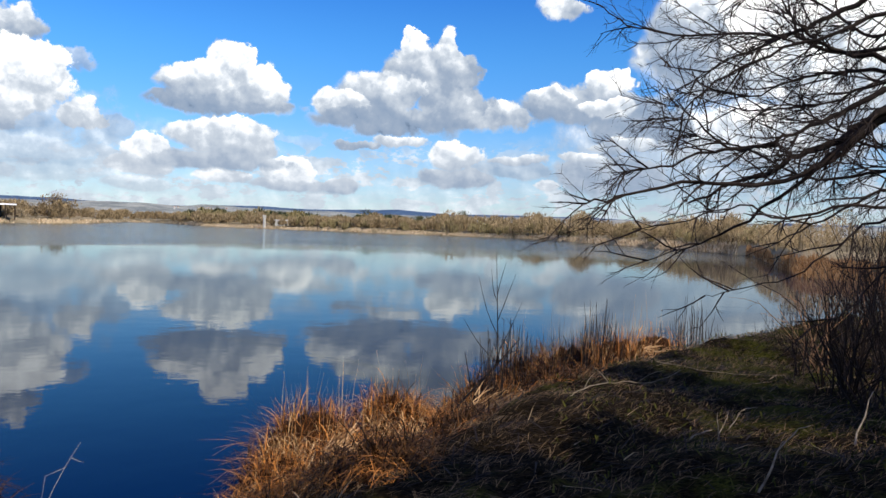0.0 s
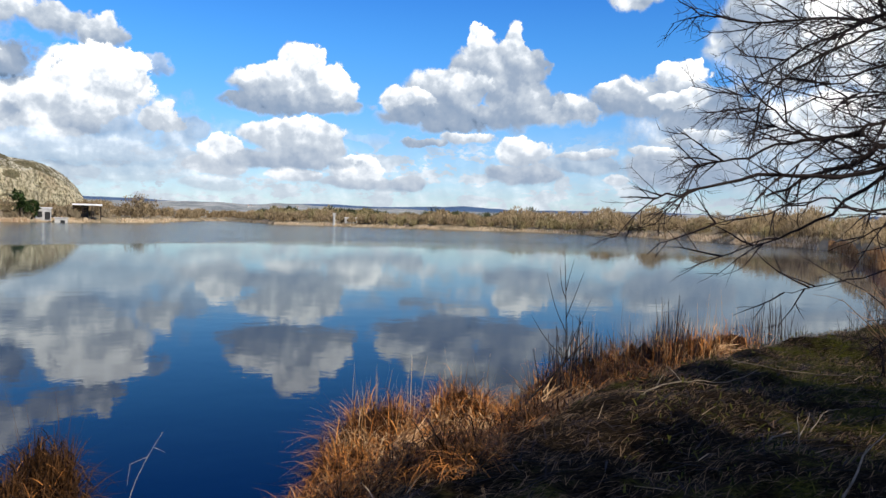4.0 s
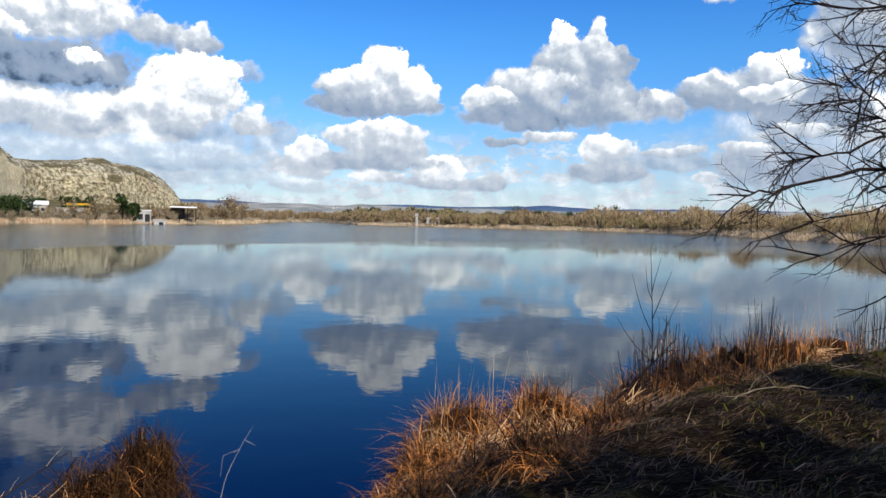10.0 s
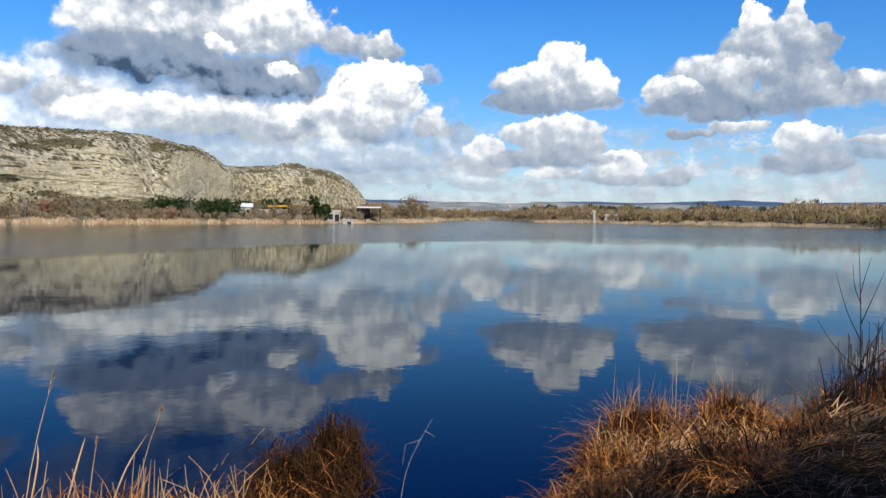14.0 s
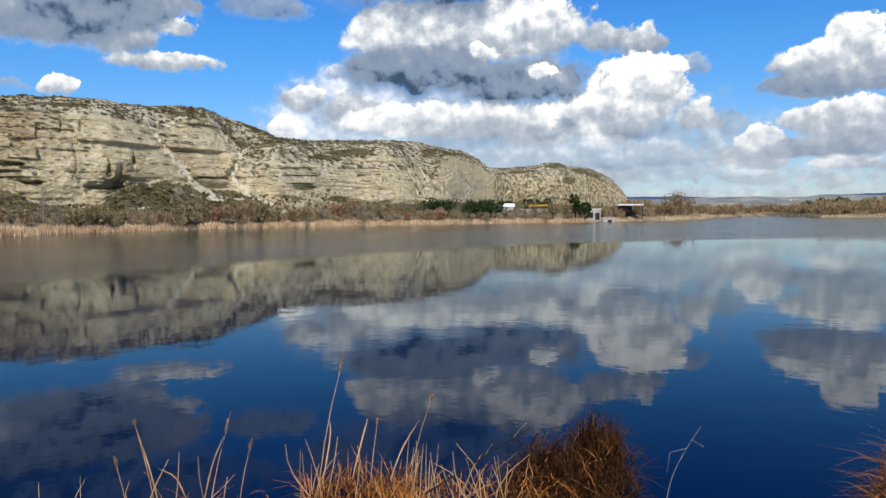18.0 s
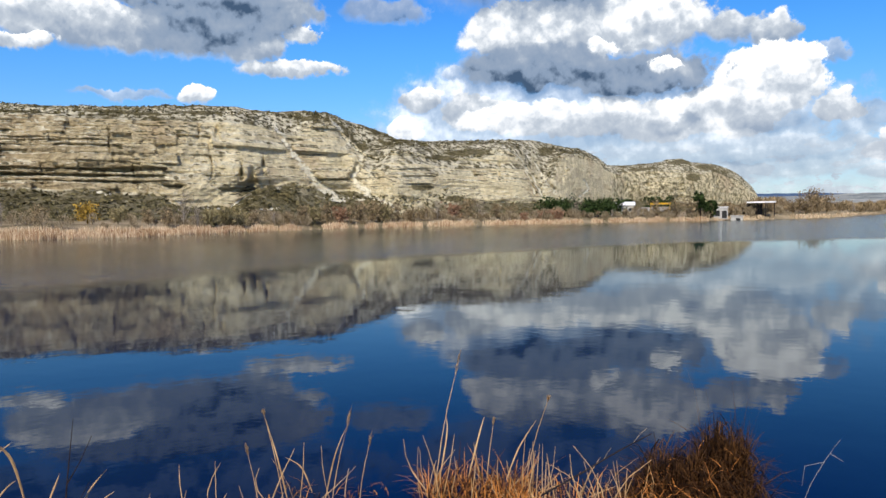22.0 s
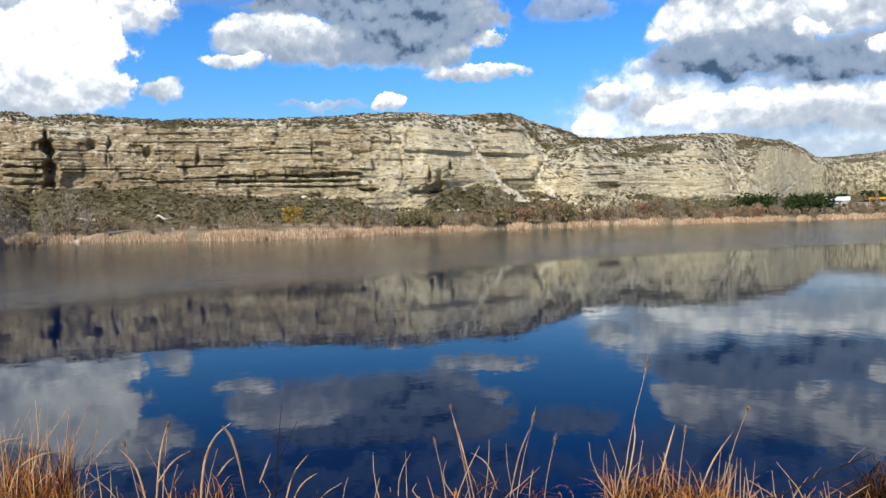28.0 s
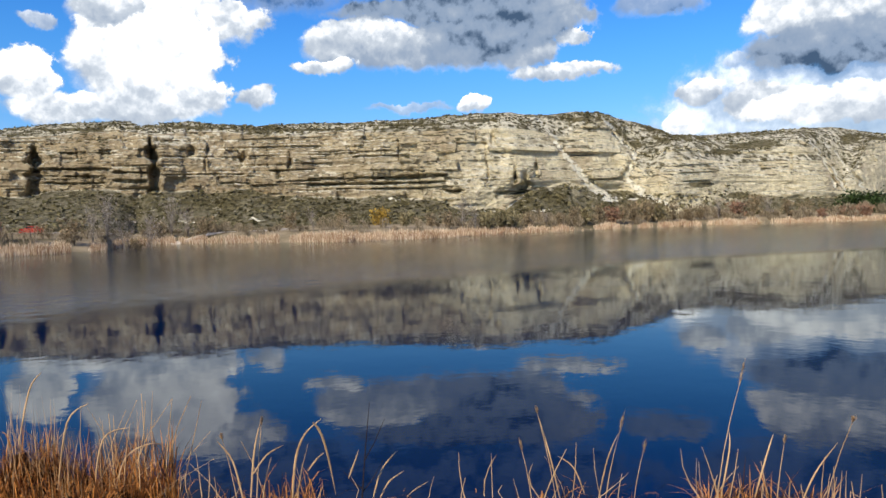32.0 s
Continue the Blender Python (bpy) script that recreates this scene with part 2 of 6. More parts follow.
def make_sector(lobes, start=0.7):
    """The colour of one sector of sky: its lobes laid over the blue."""
    g, t, i, o = group("sky_sector", [("bent", "Vector"), ("puff", "Float"), ("tone", "Float"), ("broad", "Float"), ("blue", "Color"), ("veil", "Float"), ("air", "Float")], [("color", "Color")])
    value, cover = t.math("MULTIPLY_ADD", i["tone"], 0.8, start), i["veil"]
    for az, el, rx, ry, bright, soft in lobes:
        thick = 1.25 - 0.6 * soft if soft >= 0.7 else 1.0
        n = t.add("ShaderNodeGroup", node_tree=LOBE)
        for key, v in (("bent", i["bent"]), ("puff", i["puff"]), ("tone", i["tone"]), ("value", value), ("cover", cover), ("scale", (1 / rx, 1 / ry, 0)),
                       ("shift", (-az / rx, -el / ry, 0)), ("lo", -0.02 - 0.16 * soft), ("hi", 0.02 + 0.27 * soft), ("thick", thick), ("bright", bright - 0.07)):
            if isinstance(v, bpy.types.NodeSocket):
                g.links.new(v, n.inputs[key])
            else:
                n.inputs[key].default_value = v
        value, cover = n.outputs[0], n.outputs[1]
    if not lobes:
        # the rest of the sky, out of view: scattered cloud of the same kind
        cover = t.ramp(t.math("ADD", i["broad"], t.math("MULTIPLY", i["puff"], 0.5)), 0.5, 0.62)
        value = t.math("ADD", 0.75, i["tone"])
    value = t.math("MULTIPLY_ADD", i["air"], t.math("SUBTRACT", 0.74, value), value)
    n = t.add("ShaderNodeValToRGB", (value,))
    r = n.color_ramp
    r.elements[0].position, r.elements[0].color = 0.0, (0.07, 0.125, 0.22, 1)
    r.elements[1].position, r.elements[1].color = 1.0, (1.0, 1.0, 1.0, 1)
    for pos, col in ((0.2, (0.30, 0.40, 0.56, 1)), (0.45, (0.39, 0.48, 0.62, 1)), (0.75, (0.68, 0.75, 0.84, 1))):
        r.elements.new(pos).color = col
    glare = t.math("MULTIPLY_ADD", t.math("MAXIMUM", t.math("SUBTRACT", value, 0.72), 0.0), 1.4 * CLOUD_LIGHT, CLOUD_LIGHT)
    white = t.add("ShaderNodeVectorMath", {0: n.outputs[0], "Scale": glare}, operation="SCALE").outputs[0]
    g.links.new(t.mix(cover, i["blue"], white), o.inputs[0])
    return g


def sector(lobes, start=0.7):
    n = W.add("ShaderNodeGroup", (bent, puff, tone, broad.outputs["Fac"], blue, veil, thick_air), node_tree=make_sector(lobes, start))
    return W.add("ShaderNodeBackground", {"Color": n.outputs[0], "Strength": SKY_STRENGTH}).outputs[0]


edges = [-44, -30, -22, -14, -6, 2, 10, 18, 26, 34, 42, 50, 58, 66, 76, 86, 98, 118]
shader = sector([])
for lo, hi in zip(edges, edges[1:]):
    near_lobes = [c for c in CLOUDS if c[0] + 1.6 * c[2] + 2 > lo and c[0] - 1.6 * c[2] - 2 < hi]
    inside = W.math("MULTIPLY", W.math("GREATER_THAN", az_n, float(lo)), W.math("LESS_THAN", az_n, float(hi)))
    inside = W.math("MULTIPLY", inside, W.math("LESS_THAN", el_n, 32.0))
    shader = W.add("ShaderNodeMixShader", (inside, shader, sector(near_lobes, 0.7 + 0.0001 * lo))).outputs[0]
out = W.add("ShaderNodeOutputWorld")
wt.links.new(shader, out.inputs[0])

sun = new("sun", bpy.data.lights.new("sun", "SUN"))
sun.data.energy, sun.data.angle, sun.data.color = SUN_STRENGTH, radians(0.6), (1.0, 0.91, 0.77)
sun.matrix_world = look(way(SUN_AZ, SUN_EL) * 60, (0, 0, 0))

# ---- materials ----
def material(name):
    m = bpy.data.materials.new(name)
    m.use_nodes = True
    t = Tree(m.node_tree)
    return m, t, m.node_tree.nodes["Principled BSDF"]


def wire(t, b, key, v):
    if isinstance(v, bpy.types.NodeSocket):
        t.tree.links.new(v, b.inputs[key])
    else:
        b.inputs[key].default_value = v


def surface(name, dark, light, scale=3.0, rough=0.85, bump=0.3, fine=6.0, island=0.0, depth=0.02):
    """Two colours mixed by coarse and fine noise, with relief; island: how much each loose piece differs."""
    m, t, b = material(name)
    pos = t.add("ShaderNodeTexCoord").outputs["Object"]
    coarse = t.noise(pos, scale, 5.0, 0.6).outputs["Fac"]
    grain = t.noise(pos, scale * fine, 5.0, 0.65).outputs["Fac"]
    f = t.math("MULTIPLY_ADD", grain, 0.45, t.math("MULTIPLY", coarse, 0.75))
    if island:
        rnd = t.add("ShaderNodeNewGeometry").outputs["Random Per Island"]
        f = t.math("MULTIPLY_ADD", t.math("SUBTRACT", rnd, 0.5), island, f)
    f = t.ramp(f, 0.32, 0.88)
    wire(t, b, "Base Color", t.mix(f, dark, light))
    b.inputs["Roughness"].default_value = rough
    b.inputs["Specular IOR Level"].default_value = 0.1
    if bump:
        n = t.add("ShaderNodeBump", {"Strength": bump, "Distance": depth, "Height": grain})
        wire(t, b, "Normal", n.outputs[0])
    return m


SEDGE = surface("dry_sedge", (0.030, 0.0095, 0.0028), (0.54, 0.215, 0.052), 2.0, 0.7, 0.0, island=0.8)
STRAW = surface("pale_straw", (0.17, 0.085, 0.032), (0.70, 0.445, 0.215), 2.0, 0.65, 0.0, island=0.8)
# for the dark tussocks, and for bank-edge sedge with shade in its colour
DARK_SHADE_SEDGE = surface("dark_shade_sedge", (0.012, 0.006, 0.003), (0.10, 0.046, 0.016), 2.0, 0.75, 0.0, island=0.8)
PLUME = surface("reed_plume", (0.20, 0.12, 0.06), (0.48, 0.33, 0.19), 20.0, 0.9, 0.0, island=0.6)
FAR_REED = surface("far_reed", (0.30, 0.20, 0.105), (0.70, 0.55, 0.37), 0.2, 0.85, 0.0, island=0.5)
RUST_REED = surface("rust_reed", (0.20, 0.11, 0.06), (0.42, 0.27, 0.16), 0.2, 0.85, 0.0, island=0.5)
# bark and twig colours are lowered to hold the overhanging tree's shade
BARK = surface("dark_shade_bark", (0.008, 0.006, 0.006), (0.042, 0.03, 0.024), 9.0, 0.85, 0.5, 7.0)
TWIG = surface("dark_shade_twig", (0.008, 0.006, 0.006), (0.038, 0.026, 0.022), 4.0, 0.75, 0.0)
WARM_TWIG = surface("warm_twig", (0.12, 0.06, 0.03), (0.36, 0.21, 0.11), 4.0, 0.75, 0.0, island=0.5)
PALE_WOOD = surface("weathered_wood", (0.08, 0.06, 0.04), (0.32, 0.26, 0.19), 8.0, 0.8, 0.5, 9.0)
FAR_TWIG = surface("far_twigs", (0.13, 0.095, 0.052), (0.35, 0.26, 0.15), 0.15, 0.9, 0.0, island=0.7)
GREY_TWIG = surface("grey_twigs", (0.20, 0.165, 0.13), (0.48, 0.41, 0.33), 0.15, 0.9, 0.0, island=0.7)
RED_TWIG = surface("red_twigs", (0.17, 0.09, 0.052), (0.34, 0.195, 0.12), 0.15, 0.9, 0.0, island=0.7)
OLIVE_TWIG = surface("olive_twigs", (0.14, 0.115, 0.055), (0.33, 0.27, 0.14), 0.15, 0.9, 0.0, island=0.7)
YELLOW_LEAF = surface("yellow_leaf", (0.22, 0.13, 0.02), (0.46, 0.30, 0.06), 0.5, 0.8, 0.0, island=0.7)
PINE = surface("pine_needles", (0.010, 0.020, 0.005), (0.05, 0.078, 0.022), 0.5, 0.8, 0.0, island=0.8)
SCRUB = surface("scrub", (0.075, 0.065, 0.028), (0.19, 0.16, 0.08), 0.3, 0.95, 0.0, island=0.8)
WHITE_WALL = surface("white_render", (0.36, 0.34, 0.30), (0.56, 0.54, 0.49), 0.6, 0.85, 0.15)
CONCRETE = surface("concrete", (0.30, 0.29, 0.27), (0.52, 0.50, 0.47), 0.6, 0.9, 0.2)
ROOF_WHITE = surface("pale_sheet_roof", (0.70, 0.70, 0.69), (0.88, 0.88, 0.87), 0.4, 0.5, 0.05)
TILE = surface("clay_roof_tile", (0.28, 0.12, 0.07), (0.46, 0.24, 0.15), 1.2, 0.85, 0.2)
DARK_VOID = surface("dark_opening", (0.015, 0.015, 0.015), (0.04, 0.04, 0.04), 2.0, 0.6, 0.0)
YELLOW_STEEL = surface("yellow_paint", (0.55, 0.30, 0.01), (0.78, 0.46, 0.03), 1.0, 0.45, 0.0)
RED_PAINT = surface("red_paint", (0.42, 0.02, 0.015), (0.60, 0.04, 0.03), 1.0, 0.35, 0.0)
TYRE = surface("tyre_rubber", (0.015, 0.015, 0.015), (0.04, 0.04, 0.04), 4.0, 0.9, 0.0)
# straw litter, with the bank's shade put into its dark colours
LITTER = surface("shade_dark_litter", (0.008, 0.005, 0.003), (0.21, 0.135, 0.07), 2.0, 0.85, 0.0, island=0.9)


def rock_material():
    m, t, b = material("gypsum_rock")
    pos = t.add("ShaderNodeTexCoord").outputs["Object"]
    geo = t.add("ShaderNodeNewGeometry")
    warp = t.vec("ADD", pos, t.vec("MULTIPLY", t.vec("SUBTRACT", t.noise(pos, 0.03, 4.0).outputs["Color"], (0.5, 0.5, 0.5)), (0, 0, 9.0)))
    beds = t.noise(t.vec("MULTIPLY", warp, (0.012, 0.012, 0.42)), 1.0, 6.0, 0.68).outputs["Fac"]
    blotch = t.noise(pos, 0.06, 6.0, 0.62).outputs["Fac"]
    grain = t.noise(pos, 0.75, 7.0, 0.7).outputs["Fac"]
    block = t.add("ShaderNodeTexVoronoi", {"Vector": t.vec("MULTIPLY", warp, (0.16, 0.16, 0.5)), "Scale": 1.0}, )
    block.feature = "DISTANCE_TO_EDGE"
    joint = t.ramp(t.math("MULTIPLY_ADD", t.math("SUBTRACT", grain, 0.5), 0.35, block.outputs["Distance"]), 0.0, 0.10)
    streak = t.noise(t.vec("MULTIPLY", pos, (0.35, 0.35, 0.03)), 1.0, 5.0, 0.6).outputs["Fac"]
    bedded = t.add("ShaderNodeAttribute", attribute_name="bedded").outputs["Fac"]
    beds = t.math("MULTIPLY_ADD", t.math("SUBTRACT", beds, 0.5), bedded, 0.5)
    f = t.math("MULTIPLY_ADD", beds, 0.6, t.math("MULTIPLY_ADD", streak, 0.4, t.math("MULTIPLY", grain, 0.7)))
    rock = t.mix(t.ramp(f, 0.55, 1.1), (0.53, 0.44, 0.25), (0.98, 0.87, 0.58))
    rock = t.mix(t.ramp(blotch, 0.5, 0.72), rock, (0.58, 0.46, 0.285))
    rock = t.mix(t.ramp(t.math("MULTIPLY_ADD", grain, 0.5, t.math("MULTIPLY", blotch, 0.6)), 0.42, 0.32), rock, (0.29, 0.27, 0.17))
    rock = t.mix(t.math("MULTIPLY", t.math("SUBTRACT", 1.0, joint), t.math("MULTIPLY_ADD", bedded, 0.35, 0.08)), rock, (0.26, 0.20, 0.13))
    tan = t.add("ShaderNodeAttribute", attribute_name="tan").outputs["Fac"]
    rock = t.mix(t.math("MULTIPLY", tan, 0.8), rock, t.mix(t.ramp(f, 0.55, 1.1), (0.23, 0.165, 0.09), (0.47, 0.36, 0.21)))
    # gentle slopes carry scrub and pale gypsum scree
    up = t.add("ShaderNodeSeparateXYZ", (geo.outputs["Normal"],)).outputs[2]
    patch = t.noise(t.vec("MULTIPLY", pos, (1.0, 1.0, 1.6)), 0.34, 7.0, 0.74).outputs["Fac"]
    scree = t.mix(t.ramp(grain, 0.35, 0.7), (0.60, 0.54, 0.37), (0.90, 0.83, 0.62))
    green = t.mix(t.ramp(grain, 0.35, 0.7), (0.058, 0.050, 0.021), (0.165, 0.135, 0.062))
    slope = t.mix(t.ramp(t.math("MULTIPLY_ADD", blotch, 0.7, t.math("MULTIPLY", patch, 0.7)), 0.64, 0.80), scree, green)
    tuft = t.add("ShaderNodeTexVoronoi", {"Vector": pos, "Scale": 0.5}).outputs["Distance"]
    slope = t.mix(t.ramp(t.math("MULTIPLY_ADD", blotch, 0.5, tuft), 0.66, 0.52, 0.0, 0.9), slope, green)
    cover = t.ramp(t.math("MULTIPLY_ADD", patch, 0.35, up), 0.56, 0.86)
    chute = t.add("ShaderNodeAttribute", attribute_name="scree").outputs["Fac"]
    talus = t.add("ShaderNodeAttribute", attribute_name="talus").outputs["Fac"]
    green2 = t.mix(t.ramp(patch, 0.54, 0.74), green, scree)
    slope = t.mix(t.math("MULTIPLY", talus, 0.85), slope, green2)
    col = t.mix(cover, rock, slope)
    grown = t.add("ShaderNodeAttribute", attribute_name="verdure").outputs["Fac"]
    grown = t.math("MULTIPLY_ADD", t.math("SUBTRACT", patch, 0.5), 1.4, t.math("MULTIPLY_ADD", t.math("SUBTRACT", grain, 0.5), 0.8, grown))
    col = t.mix(t.ramp(grown, 0.42, 0.62, 0.0, 0.92), col, t.mix(t.ramp(grain, 0.35, 0.7), (0.085, 0.072, 0.03), (0.22, 0.18, 0.088)))
    col = t.mix(t.math("MULTIPLY", t.ramp(t.math("MULTIPLY_ADD", t.math("SUBTRACT", patch, 0.5), 1.3, t.math("MULTIPLY_ADD", t.math("SUBTRACT", grain, 0.5), 1.0, chute)), 0.36, 0.62), t.ramp(chute, 0.02, 0.25)), col, t.mix(grain, (0.78, 0.72, 0.54), (0.93, 0.88, 0.70)))
    wire(t, b, "Base Color", col)
    b.inputs["Roughness"].default_value = 0.95
    b.inputs["Specular IOR Level"].default_value = 0.1
    h = t.math("MULTIPLY_ADD", grain, 1.2, t.math("MULTIPLY_ADD", beds, 1.8, t.math("MULTIPLY_ADD", joint, 0.2, t.math("MULTIPLY", patch, 1.3))))
    wire(t, b, "Normal", t.add("ShaderNodeBump", {"Strength": 0.95, "Distance": 1.1, "Height": h}).outputs[0])
    return m


def ground_material():
    m, t, b = material("bank_ground")
    pos = t.add("ShaderNodeTexCoord").outputs["Object"]
    r = t.vec("LENGTH", pos)
    big = t.noise(pos, 0.35, 5.0, 0.6).outputs["Fac"]
    mid = t.noise(pos, 2.2, 6.0, 0.65).outputs["Fac"]
    fine = t.noise(t.vec("MULTIPLY", pos, (1.0, 2.2, 1.0)), 22.0, 5.0, 0.7).outputs["Fac"]
    # near litter and moss colours are lowered to stand for tree shade
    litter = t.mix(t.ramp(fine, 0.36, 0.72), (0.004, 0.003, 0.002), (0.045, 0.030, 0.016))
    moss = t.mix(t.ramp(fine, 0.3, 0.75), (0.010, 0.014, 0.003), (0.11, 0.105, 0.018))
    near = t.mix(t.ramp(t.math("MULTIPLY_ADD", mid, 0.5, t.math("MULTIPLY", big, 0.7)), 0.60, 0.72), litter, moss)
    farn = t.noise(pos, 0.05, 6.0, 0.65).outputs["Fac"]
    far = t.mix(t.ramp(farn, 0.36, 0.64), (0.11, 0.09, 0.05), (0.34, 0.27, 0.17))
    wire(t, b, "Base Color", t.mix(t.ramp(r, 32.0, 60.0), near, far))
    b.inputs["Roughness"].default_value = 0.95
    b.inputs["Specular IOR Level"].default_value = 0.02
    h = t.math("MULTIPLY_ADD", fine, 0.5, mid)
    wire(t, b, "Normal", t.add("ShaderNodeBump", {"Strength": 1.0, "Distance": 0.12, "Height": h}).outputs[0])
    return m


def water_material():
    m, t, b = material("lake_water")
    pos = t.add("ShaderNodeTexCoord").outputs["Object"]
    wob = t.noise(pos, 0.05, 3.0, 0.5).outputs["Fac"]
    away = t.vec("LENGTH", t.vec("MULTIPLY", t.vec("SUBTRACT", pos, RUFFLE_AT), (1, 1, 0)))
    ruffle = t.ramp(t.math("MULTIPLY_ADD", wob, 9.0, t.math("SUBTRACT", away, RUFFLE_R)), 2.0, 9.0)
    ruffle = t.math("MAXIMUM", ruffle, t.ramp(t.vec("LENGTH", pos), 70.0, 120.0, 0.0, 0.8))
    cats = t.noise(t.vec("MULTIPLY", pos, (0.02, 0.05, 1)), 1.0, 4.0, 0.5).outputs["Fac"]
    b.inputs["Base Color"].default_value = (0.0001, 0.0066, 0.034, 1)
    b.inputs["Specular IOR Level"].default_value = 0.0
    b.inputs["Roughness"].default_value = 0.6
    gloss = t.add("ShaderNodeBsdfGlossy", {"Color": (0.91, 0.96, 0.93, 1)})
    t.tree.links.new(t.math("MULTIPLY_ADD", ruffle, t.math("MULTIPLY_ADD", cats, 0.08, 0.02), 0.010), gloss.inputs["Roughness"])
    swell = t.noise(pos, 0.9, 3.0, 0.5).outputs["Fac"]
    chop = t.noise(pos, 4.0, 3.0, 0.6).outputs["Fac"]
    h = t.math("MULTIPLY_ADD", chop, 0.25, swell)
    lee = t.ramp(t.vec("DOT_PRODUCT", pos, (-1.0, -0.5, 0.0)), 10.0, 75.0, 0.33, 0.10)
    strength = t.math("MULTIPLY_ADD", ruffle, lee, 0.010)
    n = t.add("ShaderNodeBump", {"Strength": strength, "Distance": 0.35, "Height": h}).outputs[0]
    t.tree.links.new(n, gloss.inputs["Normal"])
    share = t.add("ShaderNodeFresnel", {"IOR": 1.155, "Normal": n}).outputs[0]
    both = t.add("ShaderNodeMixShader", (share, b.outputs[0], gloss.outputs[0])).outputs[0]
    t.tree.links.new(both, m.node_tree.nodes["Material Output"].inputs[0])
    return m


RUFFLE_AT, RUFFLE_R = (30.0, 40.0, 0.0), 71.0
ROCK, GROUND, WATER = rock_material(), ground_material(), water_material()


def hill_material(name, a, c, scale):
    return surface(name, a, c, scale, 1.0, 0.0, 5.0)


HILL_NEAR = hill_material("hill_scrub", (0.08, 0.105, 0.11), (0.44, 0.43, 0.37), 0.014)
# the far ridge's blue is distance haze, put into its base colour
HILL_FAR = hill_material("haze_blue_woods", (0.04, 0.078, 0.145), (0.085, 0.135, 0.215), 0.006)


# ---- shape helpers ----
class Soup:
    """Loose geometry gathered into one mesh."""

    def __init__(self):
        self.v, self.f = [], []

    def blade(self, base, tip, width, bend, steps=3, curl=None):
        """A flat leaf that bows from base to tip."""
        base, tip = Vector(base), Vector(tip)
        d = tip - base
        side = Vector((-d.y, d.x, 0.0))
        side = side.normalized() if side.length > 1e-4 else Vector((1, 0, 0))
        side = (side + Vector((random.uniform(-0.6, 0.6), random.uniform(-0.6, 0.6), 0))).normalized() * width / 2
        n0 = len(self.v)
        for i in range(steps):
            k = i / steps
            p = base + d * k + Vector((0, 0, bend * 4 * k * (1 - k)))
            w = side * (1 - 0.55 * k)
            self.v += [p - w, p + w]
        self.v.append(tip.copy())
        for i in range(steps - 1):
            a = n0 + 2 * i
            self.f.append((a, a + 1, a + 3, a + 2))
        a = n0 + 2 * (steps - 1)
        self.f.append((a, a + 1, a + 2))

    def tube(self, pts, radii, sides=4):
        n0, m = len(self.v), len(pts)
        for i, p in enumerate(pts):
            p = Vector(p)
            d = (Vector(pts[min(i + 1, m - 1)]) - Vector(pts[max(i - 1, 0)])).normalized()
            u = d.cross(Vector((0.31, 0.17, 0.93)))
            u = u.normalized() if u.length > 1e-3 else d.orthogonal().normalized()
            w = d.cross(u)
            for k in range(sides):
                a = 2 * math.pi * k / sides
                self.v.append(p + (u * math.cos(a) + w * math.sin(a)) * radii[i])
        for i in range(m - 1):
            for k in range(sides):
                a, c = n0 + i * sides + k, n0 + i * sides + (k + 1) % sides
                self.f.append((a, c, c + sides, a + sides))
        self.f.append(tuple(n0 + (m - 1) * sides + k for k in range(sides)))

    def chip(self, p, s, squash=0.8):
        """A small tilted leaf cluster: a ragged tetrahedron."""
        n0 = len(self.v)
        for _ in range(4):
            self.v.append(Vector(p) + Vector((random.gauss(0, 1), random.gauss(0, 1), random.gauss(0, squash))) * s)
        self.f += [(n0, n0 + 1, n0 + 2), (n0, n0 + 3, n0 + 1), (n0 + 1, n0 + 3, n0 + 2), (n0, n0 + 2, n0 + 3)]

    def box(self, lo, hi, turn=0.0, centre=(0, 0)):
        n0 = len(self.v)
        c, s = math.cos(turn), math.sin(turn)
        for z in (lo[2], hi[2]):
            for x, y in ((lo[0], lo[1]), (hi[0], lo[1]), (hi[0], hi[1]), (lo[0], hi[1])):
                self.v.append(Vector((centre[0] + x * c - y * s, centre[1] + x * s + y * c, z)))
        for q in ((0, 3, 2, 1), (4, 5, 6, 7), (0, 1, 5, 4), (1, 2, 6, 5), (2, 3, 7, 6), (3, 0, 4, 7)):
            self.f.append(tuple(n0 + i for i in q))

    def mesh(self, name, mat, smooth=False):
        me = bpy.data.meshes.new(name)
        me.from_pydata([tuple(p) for p in self.v], [], self.f)
        me.materials.append(mat)
        if smooth:
            me.polygons.foreach_set("use_smooth", [True] * len(me.polygons))
        me.update()
        return me


def part(name, soup, mat, parent=None, label="", smooth=False):
    ob = new(name, soup.mesh(name, mat, smooth))
    if parent is not None:
        ob.parent = parent
    if label:
        ob["label"] = label
    return ob


def thing(name, place, label, category, group="", kind=""):
    ob = new(name)
    ob.location = place
    return tagged(ob, label, category, group, kind)


def interp(x, table):
    xs, ys = zip(*sorted(table))
    return np.interp(x, xs, ys)


def hashed(i, j, k):
    """A value from -1 to 1 for each lattice point."""
    h = (i * 374761393 + j * 668265263 + k * 1274126177) & 0x7FFFFFFF
    h = ((h ^ (h >> 13)) * 1103515245 + 12345) & 0x7FFFFFFF
    h = ((h ^ (h >> 11)) * 69069 + 7) & 0x7FFFFFFF
    return (h ^ (h >> 15)) / 1073741823.5 - 1.0


